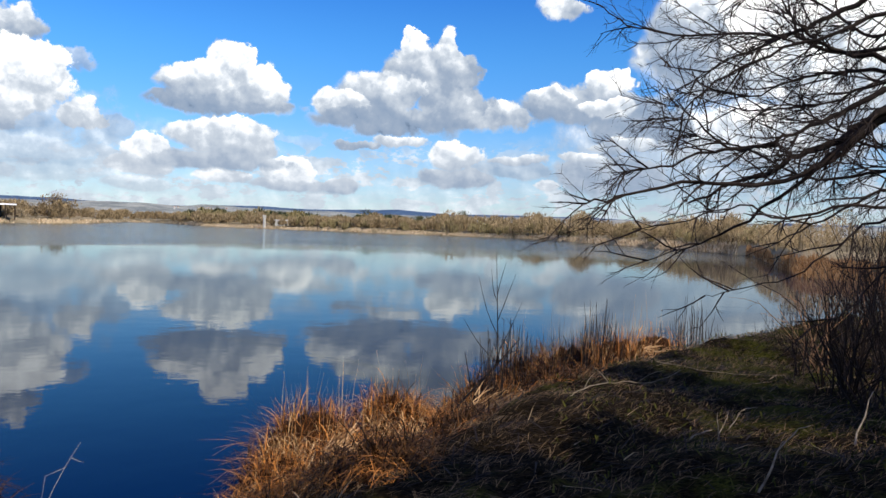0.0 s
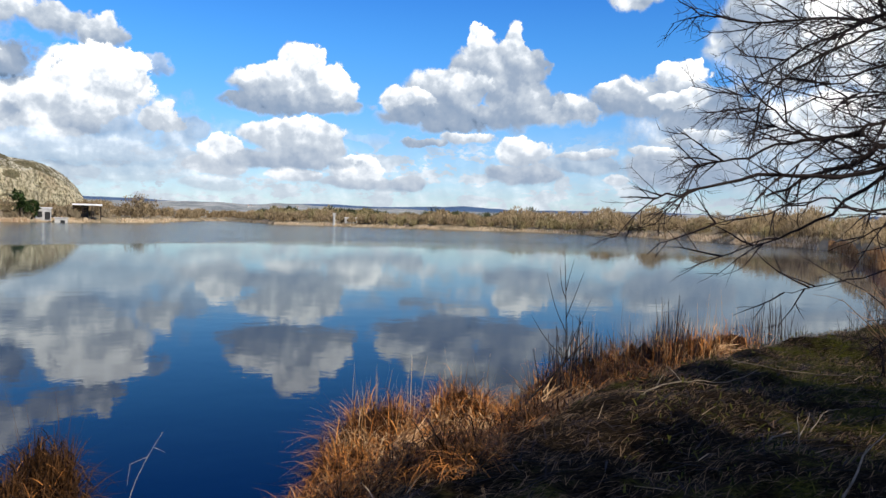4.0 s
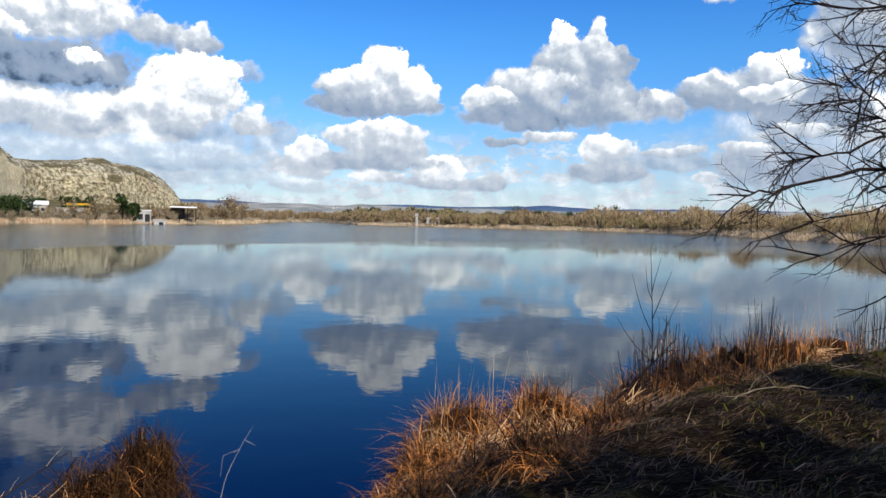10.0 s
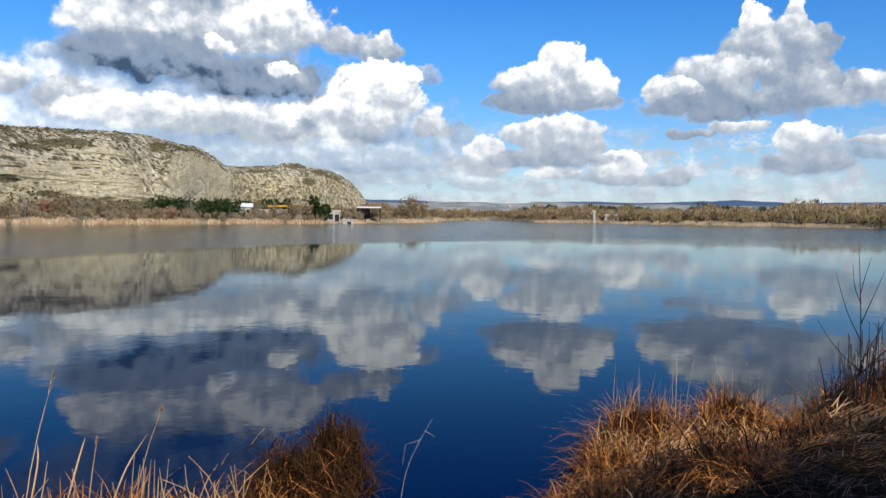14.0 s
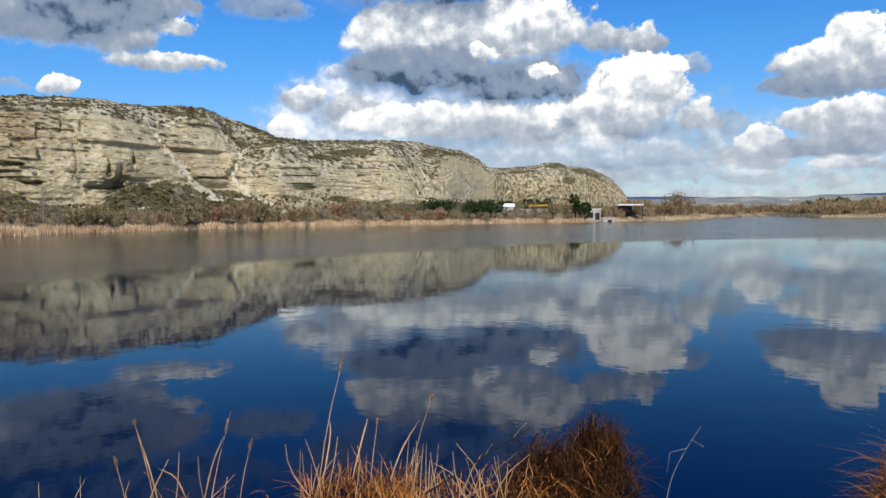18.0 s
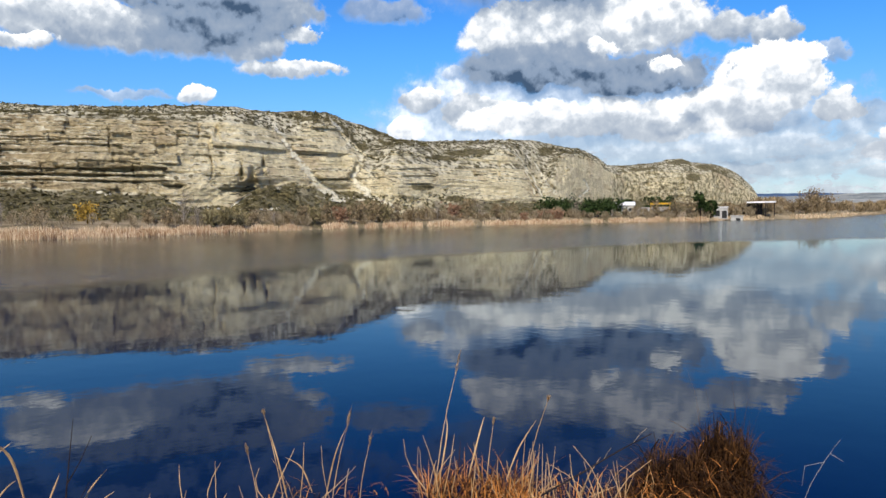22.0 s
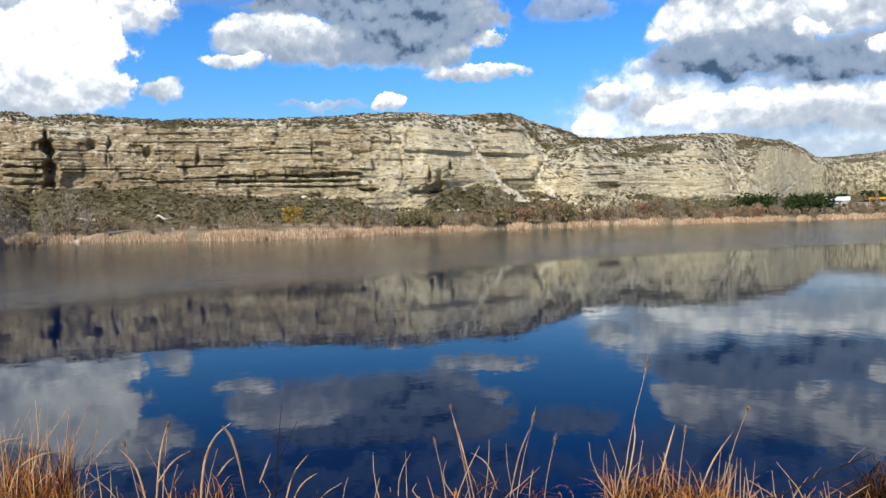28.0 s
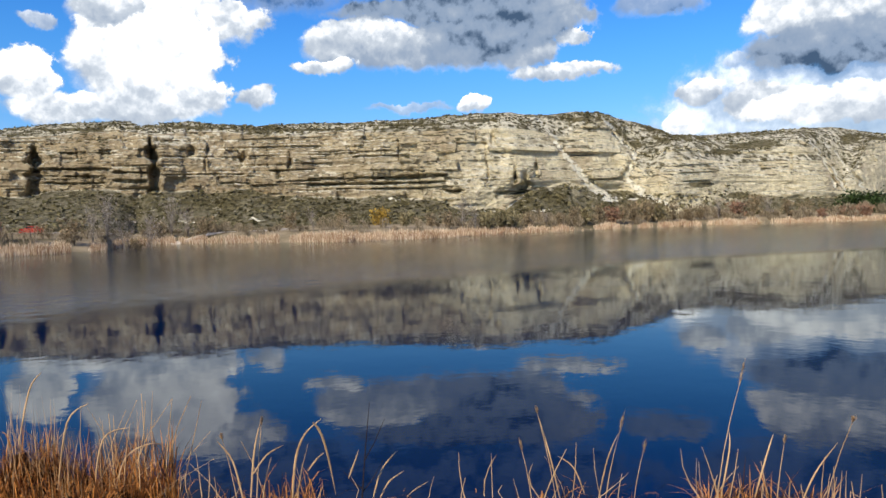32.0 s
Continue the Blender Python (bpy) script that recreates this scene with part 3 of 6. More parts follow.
def value_noise(x, y, z):
    """Smooth noise over arrays."""
    x, y, z = np.broadcast_arrays(np.asarray(x, float), np.asarray(y, float), np.asarray(z, float))
    i, j, k = (np.floor(q).astype(np.int64) for q in (x, y, z))
    u, v, w = (q - p for q, p in ((x, i), (y, j), (z, k)))
    u, v, w = (q * q * q * (q * (6 * q - 15) + 10) for q in (u, v, w))
    total = 0.0
    for di in (0, 1):
        for dj in (0, 1):
            for dk in (0, 1):
                total = total + hashed(i + di, j + dj, k + dk) * (u if di else 1 - u) * (v if dj else 1 - v) * (w if dk else 1 - w)
    return total


def fbm(p, octaves=4, rough=0.5):
    x, y, z = p
    s, a = 0.0, 0.75
    for n in range(octaves):
        s = s + a * value_noise(x, y, z)
        x, y, z, a = x * 2.03 + 3.1, y * 2.03 + 1.7, z * 2.03 + 5.3, a * rough
    return s


def plan(az, r):
    a = np.radians(az)
    return -np.sin(a) * r, np.cos(a) * r


def grid_mesh(name, x, y, z, mat, flip=False, wrap=False):
    """A smooth sheet from 2D arrays of places."""
    n, m = x.shape
    me = bpy.data.meshes.new(name)
    i = np.arange(n if wrap else n - 1)[:, None]
    j = np.arange(m - 1)[None, :]
    i2 = (i + 1) % n
    quad = np.stack([i * m + j, i * m + j + 1, i2 * m + j + 1, i2 * m + j], -1).reshape(-1, 4)
    if flip:
        quad = quad[:, ::-1]
    me.vertices.add(n * m)
    me.vertices.foreach_set("co", np.stack([x, y, z], -1).astype(np.float32).ravel())
    me.loops.add(quad.size)
    me.loops.foreach_set("vertex_index", quad.astype(np.int32).ravel())
    me.polygons.add(len(quad))
    me.polygons.foreach_set("loop_start", np.arange(0, quad.size, 4, dtype=np.int32))
    me.polygons.foreach_set("use_smooth", np.ones(len(quad), dtype=bool))
    me.update(calc_edges=True)
    me.validate()
    me.materials.append(mat)
    return me


def smooth01(x):
    x = np.clip(x, 0.0, 1.0)
    return x * x * (3 - 2 * x)


# ---- the ground: one sheet with the lake's basin ----
NEAR_SHORE = [(-60, 42), (-44, 38), (-36, 31), (-31, 24), (-27, 19), (-19.5, 14.6), (-16, 13.2), (-10, 11.3), (-5, 9.9), (0, 8.7), (5, 7.9), (10, 7.2),
              (14, 6.7), (17, 5.7), (22, 5.2), (30, 5.4), (33, 6.4), (38, 6.4), (42, 5.6), (60, 5.6), (80, 5.5), (96, 5.8), (104, 6.6), (112, 7.6), (130, 9)]
FAR_SHORE = [(-60, 44), (-44, 41), (-36, 52), (-31, 58), (-28.5, 57), (-26, 60), (-24.5, 80), (-22.9, 128), (-20, 150), (-16.8, 160), (-11.6, 220), (-8, 272),
             (-0.7, 325), (5.4, 330), (12, 366), (18.4, 420), (21.7, 700), (24, 560), (26, 360), (28, 300), (31.4, 265), (36.7, 233), (42, 224), (51, 197),
             (60, 178), (69.7, 147), (78, 122), (84, 117), (90, 130), (94, 144), (99, 160), (101, 116), (107.5, 105), (114, 100), (130, 60)]


def land_z(az, r):
    """The height of the ground, for numbers or arrays."""
    az, r = np.asarray(az, float), np.asarray(r, float)
    x, y = plan(az, r)
    closed = (az > 130) | (az < -60)
    n, f = np.where(closed, 1e6, interp(az, NEAR_SHORE)), np.where(closed, 1e6, interp(az, FAR_SHORE))
    hump = 0.10 * np.exp(-((az + 25.5) / 6.0) ** 4) * smooth01((r - 11.6) / 0.35) - 0.1 * smooth01((-az - 16) / 6) * smooth01((r - 7) / 3)
    lump = hump + 0.15 * fbm((x * 0.8, y * 0.8, 0.3), 3) + 0.06 * fbm((x * 3.0, y * 3.0, 4.0), 3)
    back = np.where(closed, np.clip((r - 25) / 60, 0, 1) * 0.8, 0.0)
    bank = -0.12 + (1.10 + lump + back) * smooth01((n - r) / 3.4) + 0.05 * lump
    bed = -0.12 - np.minimum(1.6, np.minimum(r - n, f - r) * 0.35)
    rise = np.clip((r - f) / 9.0, 0, 1)
    far = -0.10 + 1.5 * rise + 1.8 * np.clip((r - f) / 60, 0, 1) + 0.35 * fbm((x * 0.05, y * 0.05, 1.0), 3) * rise
    return np.where(r < n, bank, np.where(r < f, bed, far))


def build_ground():
    azs = np.concatenate([np.arange(-60, 130.01, 0.4), np.arange(134, 300, 4.0)])
    rs = np.concatenate([[0.02, 0.4, 1.0, 1.7, 2.4], np.arange(3.0, 26, 0.28), np.geomspace(26, 130, 40), np.geomspace(134, 760, 90), np.geomspace(820, 4700, 14)])
    az, r = np.meshgrid(azs, rs, indexing="ij")
    x, y = plan(az, r)
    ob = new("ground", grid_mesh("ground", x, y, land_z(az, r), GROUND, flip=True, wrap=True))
    tagged(ob, "mossy lake bank coloured dark for shade, and far dry shore with dead litter", "ground", kind="structure")


build_ground()

lake = Soup()
lake.v = [Vector((0, 0, 0))] + [at(a, 790) for a in range(0, 360, 3)]
lake.f = [(0, i + 1, (i + 1) % 120 + 1) for i in range(120)]
tagged(new("water", lake.mesh("water", WATER)), "calm deep blue lake mirroring the clouds", "lake", kind="structure")


# ---- the gypsum cliff ----
RIM = [(128, 262), (107, 243), (98, 226), (88, 215), (80, 210), (72, 212), (66, 221), (62, 234), (58, 252), (54, 270), (50.5, 285), (47, 304), (44.5, 330),
       (42.6, 400), (41.5, 450), (37.6, 460), (34.2, 520), (32.6, 560), (31.2, 600), (29, 640)]
RIM_EL = [(128, 7.0), (107, 7.1), (105.8, 7.32), (103.8, 7.54), (100, 7.86), (99, 7.8), (98.5, 7.52), (97.9, 7.58), (96.8, 7.77), (94.8, 7.97), (92.4, 7.75), (90.3, 7.68),
          (88, 7.8), (84, 7.91), (79.6, 8.06), (77.3, 8.13), (75.7, 8.28), (73, 8.4), (70.6, 8.34), (69.4, 8.06), (68.1, 7.98), (66.3, 8.1), (64.1, 8.0), (62.8, 7.6), (61.1, 7.1),
          (59.3, 6.4), (58.6, 5.9), (55, 5.8), (50.6, 5.8), (48.4, 5.78), (47.4, 5.68), (45.9, 5.3), (44.3, 4.92), (43.0, 4.35), (42.3, 3.68), (40.3, 3.68), (38.3, 3.8), (37.9, 4.0),
          (36.8, 4.02), (36.2, 3.75), (34.6, 3.5), (33.6, 3.15), (32.7, 2.55), (32.0, 1.8), (31.6, 1.1), (29, 0.4)]
FOOT_EL = [(128, 2.6), (105.7, 2.56), (104.8, 2.94), (102.9, 3.1), (100.4, 3.08), (98.9, 2.56), (97.9, 2.96), (96.6, 2.86), (91, 3.05), (89.3, 2.44), (82, 2.27), (79.8, 2.3), (79.1, 1.93),
           (76, 1.87), (75.3, 1.28), (74, 0.93), (71.2, 0.9), (69, 2.37), (66.5, 2.97), (63.8, 2.16), (61.2, 2.03), (57.2, 1.52), (55, 2.35), (52.8, 1.34), (50.6, 1.03), (47.2, 1.2),
           (44.3, 1.02), (42, 1.1), (35, 0.7), (29, 0.3)]
# where the bare face gives way to the upper slope
BROW_EL = [(128, 6.4), (107, 6.5), (100, 7.25), (98, 7.0), (94.8, 7.35), (90, 7.0), (84, 7.2), (79, 7.2), (75, 7.35), (72, 7.3), (69.6, 7.1), (67.6, 6.5), (66.4, 6.3), (65.2, 7.2), (63.6, 7.35),
           (62.4, 6.2), (61, 4.9), (60, 4.6), (58.6, 5.1), (57.3, 5.0), (55, 4.33), (52.8, 4.7), (50.6, 5.2), (49.9, 5.05), (48.9, 4.37), (48.0, 3.4), (47.3, 2.3), (46.7, 2.9),
           (46.0, 4.5), (45, 4.75), (43.6, 4.3), (42.5, 3.3), (41.6, 3.05), (38, 3.3), (36, 3.0), (34.5, 2.95), (33, 2.3), (32, 1.45), (29, 0.36)]
# azimuth, half width in degrees, depth in metres, lower and upper reach (0 foot, 1 brow)
CLEFTS = [(97.7, 0.36, 6.5, 0.0, 0.93), (105.3, 0.55, 7.0, 0.0, 0.85), (107.6, 0.4, 4.0, 0.0, 0.9), (95.0, 0.25, 2.4, 0.58, 0.76), (91.1, 0.25, 2.4, 0.45, 0.68), (87.8, 0.2, 2.6, 0.48, 0.68),
          (88.6, 0.3, 2.2, 0.32, 0.48), (102.4, 0.1, 1.4, 0.55, 0.8), (79.4, 0.07, 2.0, 0.5, 0.9), (77.75, 0.06, 1.4, 0.1, 0.45), (94.0, 0.1, 1.4, 0.3, 0.75),
          (69.6, 0.75, 4.5, 0.10, 0.34), (70.3, 0.25, 4.0, 0.28, 0.46), (68.7, 0.16, 3.0, 0.2, 0.52), (72.6, 0.08, 1.6, 0.3, 0.8), (73.4, 0.12, 2.2, 0.82, 0.99), (71.9, 0.2, 2.0, 0.8, 0.95),
          (52.6, 0.12, 1.6, 0.5, 0.65), (50.45, 0.13, 2.6, 0.62, 0.76), (50.6, 0.1, 2.2, 0.44, 0.56), (34.3, 0.2, 4.0, 0.55, 0.9), (45.6, 0.12, 1.2, 0.1, 0.8), (39.4, 0.25, 2.6, 0.45, 0.6), (41.0, 0.3, 2.0, 0.1, 0.7), (37.0, 0.25, 2.0, 0.1, 0.7)]
# undercut beds: azimuth from, azimuth to, elevation, half height in degrees, depth in metres
SEAMS = [(100.5, 105.4, 4.45, 0.15, 3.4), (100.9, 105.2, 4.0, 0.10, 2.0), (100.7, 104.9, 3.5, 0.10, 1.8), (100.2, 103.6, 5.6, 0.06, 1.0), (98.0, 100.1, 4.25, 0.12, 2.6), (98.0, 100.0, 3.65, 0.13, 2.8), (98.0, 99.7, 3.05, 0.10, 2.2),
         (91.0, 97.2, 4.05, 0.06, 1.2), (91.0, 92.8, 3.38, 0.09, 1.8), (86.0, 89.4, 4.35, 0.09, 2.2), (85.6, 88.8, 3.5, 0.07, 1.6), (80.0, 86.0, 5.75, 0.05, 1.0), (82.5, 86.2, 5.25, 0.07, 1.3), (78.6, 82.5, 5.35, 0.06, 1.0),
         (75.9, 82.6, 3.66, 0.15, 3.4), (82.4, 86.4, 3.60, 0.08, 1.8), (76.0, 86.0, 3.18, 0.09, 2.6), (76.2, 84.0, 2.78, 0.08, 2.2), (74.5, 76.0, 2.45, 0.14, 2.6), (69.2, 72.0, 2.15, 0.16, 3.0), (70.6, 73.2, 3.25, 0.07, 1.3),
         (61.6, 64.7, 2.90, 0.12, 2.6), (55.8, 58.0, 3.75, 0.06, 1.0), (55.8, 58.0, 3.1, 0.06, 1.0), (55.8, 57.6, 2.5, 0.06, 1.0), (64.0, 66.0, 4.9, 0.05, 0.8)]
# scree: half width at the head, half width at the foot, then azimuths and elevations down the line
SCREE = [(0.28, 0.95, [(68.9, 8.2), (68.5, 7.7), (67.25, 6.26), (66.0, 4.3), (64.3, 2.3), (62.8, 1.2)]), (0.28, 0.5, [(63.9, 7.9), (63.4, 7.4), (62.6, 6.2), (61.4, 4.9), (61.6, 3.8), (62.0, 2.9)]),
         (0.5, 0.95, [(62.0, 3.1), (60.8, 1.9), (59.2, 0.7)]), (0.10, 0.16, [(68.8, 2.5), (70.0, 1.7), (71.3, 0.9)]), (0.08, 0.16, [(50.8, 5.7), (49.2, 4.6), (48.2, 3.0), (47.8, 1.6)]),
         (0.08, 0.18, [(49.8, 5.5), (48.4, 3.8), (47.1, 1.4)]), (0.08, 0.18, [(48.7, 5.3), (47.4, 3.4), (46.0, 1.5)]), (0.06, 0.12, [(58.2, 5.9), (57.2, 5.2), (56.4, 4.3)]), (0.06, 0.12, [(57.2, 5.9), (56.2, 5.1), (55.6, 4.3)]),
         (0.12, 0.25, [(43.9, 2.7), (43.8, 1.9), (44.6, 1.3)])]
# pale gypsum spills on the apron: azimuth, elevation, half width, half height
SPILLS = [(62.6, 1.42, 2.1, 0.16), (68.2, 0.72, 1.6, 0.13), (79.8, 1.95, 1.0, 0.12), (75.0, 1.25, 0.5, 0.22), (90.5, 0.7, 1.0, 0.16), (95.5, 0.6, 1.2, 0.12), (50.6, 0.85, 0.7, 0.12), (72.5, 0.8, 1.2, 0.1)]

# olive growth on caps and benches: azimuth, elevation, half width, half height
VERDURE = [(52.8, 4.95, 2.2, 0.30), (55.2, 4.55, 1.4, 0.26), (65.3, 7.6, 1.2, 0.22), (61.2, 5.5, 0.7, 0.35), (59.2, 5.7, 0.7, 0.25), (36.9, 3.75, 1.2, 0.25), (35.2, 3.35, 1.0, 0.28), (39.6, 3.35, 1.6, 0.16), (36.0, 2.6, 0.7, 0.4),
           (78, 7.65, 4.0, 0.16), (87, 7.45, 5.0, 0.13), (73, 7.9, 2.0, 0.2), (67.4, 1.8, 1.2, 0.4), (56.6, 2.3, 1.2, 0.3), (54.0, 1.3, 1.4, 0.3), (46.9, 4.9, 0.8, 0.5), (44.9, 4.75, 1.2, 0.12), (95, 7.6, 4.0, 0.13), (103, 7.2, 3.0, 0.12)]


def build_cliff():
    azs = np.concatenate([np.arange(29.0, 44.0, 0.07), np.arange(44.0, 110.0, 0.08), np.arange(110.0, 128.0, 0.5)])
    nt, nf, nu = 26, 112, 26
    el, foot, brow, far = (interp(azs, q)[:, None] for q in (RIM_EL, FOOT_EL, BROW_EL, FAR_SHORE))
    rim = sum(interp(azs + 2.2 * k, RIM) * w for k, w in ((-1, 0.16), (-0.5, 0.22), (0, 0.24), (0.5, 0.22), (1, 0.16)))[:, None]
    az = azs[:, None]
    el = el + 0.05 * fbm((az * 0.9, 0, 7.7), 3)
    top = EYE + rim * np.tan(np.radians(el))
    gentle = smooth01((63 - az) / 5)
    face = rim - 24 - 22 * gentle - 5 * fbm((az * 0.11, 2.2, 0), 2)
    zf = np.maximum(3.0, EYE + face * np.tan(np.radians(foot)) + 0.3 * fbm((az * 0.9, 9.1, 0), 3))
    inner = face + 5.0 + 4.0 * gentle
    zt = np.minimum(EYE + inner * np.tan(np.radians(brow + 0.12 * fbm((az * 0.6, 5.0, 1.0), 3))), top - 1.2)
    zt = np.maximum(zt, zf + 2.0)
    arc = np.radians(az) * face
    # talus apron
    u = np.arange(nt)[None, :] / nt
    r0 = far + 14 + 0.25 * (face - far)
    r_a = r0 + (face - r0) * u
    lump = fbm((arc * 0.05, r_a * 0.05, 2.0), 4) * 1.6 + fbm((arc * 0.3, r_a * 0.3, 2.0), 3) * 0.35
    z_a = 1.2 + (zf - 1.2) * u ** 1.5 + lump * u * (1 - 0.5 * u)
    # the face: thick level beds, overhanging seams, blocks and clefts
    u = np.arange(nf)[None, :] / nf
    z_f = zf + (zt - zf) * u
    steep = np.clip((az - 60) / 4, 0, 1)
    layered = 0.12 + 0.88 * smooth01((az - 73) / 4)
    wob = fbm((arc * 0.02, z_f * 0.1, 1.0), 3)
    d = (5.0 + 4.0 * (1 - steep)) * u ** 2.2 + 2.2 * fbm((arc * 0.03, z_f * 0.04, 3.0), 3, 0.5) + 0.9 * fbm((arc * 0.2, z_f * 0.28, 8.0), 4, 0.6)
    # rounded buttresses parted by grooves
    cell = arc * 0.06 + 0.9 * fbm((arc * 0.03, 4.0, 0.0), 2) + 0.35 * wob
    half = cell - np.floor(cell) - 0.5
    bulge = np.sqrt(np.clip(1 - (2 * half) ** 2, 0, 1))
    size = 0.45 + 0.55 * hashed(np.floor(cell).astype(np.int64), 7, 3)
    d = np.minimum(d, 14.0) + (1 - bulge) * (0.5 + 1.2 * np.clip(size, 0, 1)) * (0.35 + 0.35 * steep) * (1 - 0.5 * u)
    # narrow upright flutes on the gentler hills
    d = d + 0.9 * (1 - steep) * np.abs(fbm((arc * 0.12, z_f * 0.02, 21.0), 3))
    # hard beds stand proud of soft seams
    bed = z_f * 0.42 + 0.35 * fbm((arc * 0.012, z_f * 0.02, 6.0), 3)
    seam = np.floor(bed)
    hard = np.clip(0.1 + 1.4 * fbm((arc * 0.03, seam * 3.7, 1.0), 3), 0, 1)
    tooth = bed - seam
    cut = np.clip(1 - np.abs(tooth - 0.14) / 0.13, 0, 1) ** 0.4
    d = d + hard * cut * (0.15 + 0.95 * layered) + (1 - layered) * 1.7 * fbm((arc * 0.11, z_f * 0.13, 11.0), 5, 0.58)
    # blocks that have parted along upright joints
    column = np.floor(arc * 0.16 + 0.6 * hashed(seam.astype(np.int64), 3, 9) + 0.3 * wob)
    d = d + (0.4 + 0.6 * steep) * np.clip(hashed(column.astype(np.int64), seam.astype(np.int64), 5), -0.6, 1.0)
    thin = z_f * 1.25 + 0.4 * fbm((arc * 0.03, 0.0, 2.0), 3)
    d = d + 0.5 * layered * (thin - np.floor(thin) < 0.3) * np.clip(0.2 + value_noise(arc * 0.06, np.floor(thin) * 1.9, 5.0), 0, 1)
    seen = np.degrees(np.arctan2(z_f - EYE, face + 3.0))
    for a0, a1, level, tall, deep in SEAMS:
        ends = smooth01((az - a0) / 0.5 + 0.5 + 0.6 * value_noise(z_f * 0.9, a0, 1.0)) * smooth01((a1 - az) / 0.5 + 0.5 + 0.6 * value_noise(z_f * 0.9, a1, 4.0))
        line = level + 0.07 * fbm((arc * 0.10, level * 9.0, 0.0), 3)
        gap = tall * (0.75 + 0.7 * fbm((arc * 0.14, level * 5.0, 3.0), 3))
        d = d + deep * ends * smooth01((gap - np.abs(seen - line)) / 0.05 + 0.5)
    for ca, cw, cd, c0, c1 in CLEFTS:
        off = np.abs(az + 0.22 * value_noise(z_f * 0.2, ca, 0.0) - ca) / cw
        fade = smooth01((u - c0 + 0.06) / 0.12) * smooth01((c1 + 0.08 - u) / 0.22)
        taper = 0.5 + 0.6 * np.clip((c1 - u) / (c1 - c0), 0, 1) + 0.6 * value_noise(z_f * 0.55, ca * 3.0, 2.0)
        d = d + cd * fade * np.exp(-(off / np.clip(taper, 0.3, 1.2)) ** 4 * 1.4)
    r_f = face + d
    # scrubby upper slope and the edge of the plateau
    u = np.arange(nu)[None, :] / nu
    r0 = np.minimum(r_f[:, -1:], rim - 3)
    r_u = r0 + (rim - r0) * u
    z_u = zt + (top - zt) * (1 - (1 - u) ** 1.4) + 0.8 * fbm((arc * 0.12, r_u * 0.12, 5.0), 4) * (1 - 0.6 * u) * np.minimum(1, u * 6)
    r_p, z_p = rim + np.array([[0.0, 6.0, 60.0, 260.0]]), top - np.array([[0.0, 0.3, 3.0, 12.0]])
    r, z = np.concatenate([r_a, r_f, r_u, r_p], 1), np.concatenate([z_a, z_f, z_u, z_p], 1)
    seen = np.degrees(np.arctan2(z - EYE, r))
    scree = np.zeros_like(r)
    even = r[:, nt:nt + 1] + (r[:, nt + nf - 1:nt + nf] - r[:, nt:nt + 1]) * np.clip((np.arange(r.shape[1])[None, :] - nt) / nf, 0, 1) + 0.4
    on_face = (np.arange(r.shape[1])[None, :] >= nt) & (np.arange(r.shape[1])[None, :] < nt + nf)
    for w0, w1, path in SCREE:
        els = [q[1] for q in path]
        line = interp(seen, [(e, a) for a, e in path])
        k = np.clip((els[0] - seen) / (els[0] - els[-1]), 0, 1)
        off = (az + 0.16 * value_noise(seen * 3.0, els[0] * 7, 0.0) - line) / (w0 + (w1 - w0) * k ** 2)
        g = np.exp(-2.0 * off * off) * (seen < els[0]) * smooth01((seen - els[-1] + 0.3) / 0.5) * (0.8 + 0.5 * value_noise(seen * 8, az * 5.0, els[0]))
        scree = np.maximum(scree, g)
        r = np.where(on_face, r + np.clip(1.6 * g, 0, 1) * (even - r), r)
    for a, e, w, h in SPILLS:
        off = ((az - a) / w) ** 2 + ((seen - e + 0.08 * value_noise(az * 3, e * 5, 0.0)) / h) ** 2
        scree = np.maximum(scree, np.exp(-1.2 * off) * (0.7 + 0.7 * value_noise(seen * 10, az * 4.0, a)))
    verdure = np.clip(0.50 * smooth01((43 - az) / 1.5), 0, 1) * np.ones_like(r)
    for a, e, w, h in VERDURE:
        verdure = np.maximum(verdure, np.exp(-1.1 * (((az - a) / w) ** 2 + ((seen - e + 0.1 * fbm((az * 0.8, e, 0.0), 3)) / h) ** 2)))
    talus = np.broadcast_to(np.arange(r.shape[1])[None, :] < nt, r.shape).astype(np.float32)
    x, y = plan(az, r)
    me = grid_mesh("cliff", x, y, z, ROCK)
    for name, values in (("scree", scree), ("talus", talus), ("verdure", verdure), ("bedded", np.broadcast_to(layered, r.shape)), ("tan", np.broadcast_to(smooth01((az - 68) / 20), r.shape))):
        me.attributes.new(name, "FLOAT", "POINT").data.foreach_set("value", values.astype(np.float32).ravel())
    ob = new("cliff", me)
    tagged(ob, "long pale gypsum cliff with ledges, clefts and scree chutes", "cliff", kind="structure")
    return np.stack([x, y, z], -1), nt, nf


cliff, TALUS_ROWS, FACE_ROWS = build_cliff()


# ---- distant hills ----
def ridge(name, r, table, depth, mat, label, rough):
    az = np.arange(-75, 60, 0.35)[:, None]
    top = EYE + r * np.tan(np.radians(interp(az, table))) + rough * fbm((az * 0.35, r * 0.01, 0), 4)
    u = np.arange(12)[None, :] / 11
    rr = r - depth * (1 - u) + 60 * fbm((az * 0.2, u * 3, r), 2)
    z = 1.0 + (top - 1.0) * u ** 1.3 + rough * 0.8 * fbm((az * 0.5, u * 6, 3.0), 3) * u * (1 - u)
    rr, z = np.concatenate([rr, np.full_like(top, r + 250)], 1), np.concatenate([z, top - 30], 1)
    x, y = plan(az, rr)
    tagged(new(name, grid_mesh(name, x, y, z, mat)), label, "hills", kind="structure")


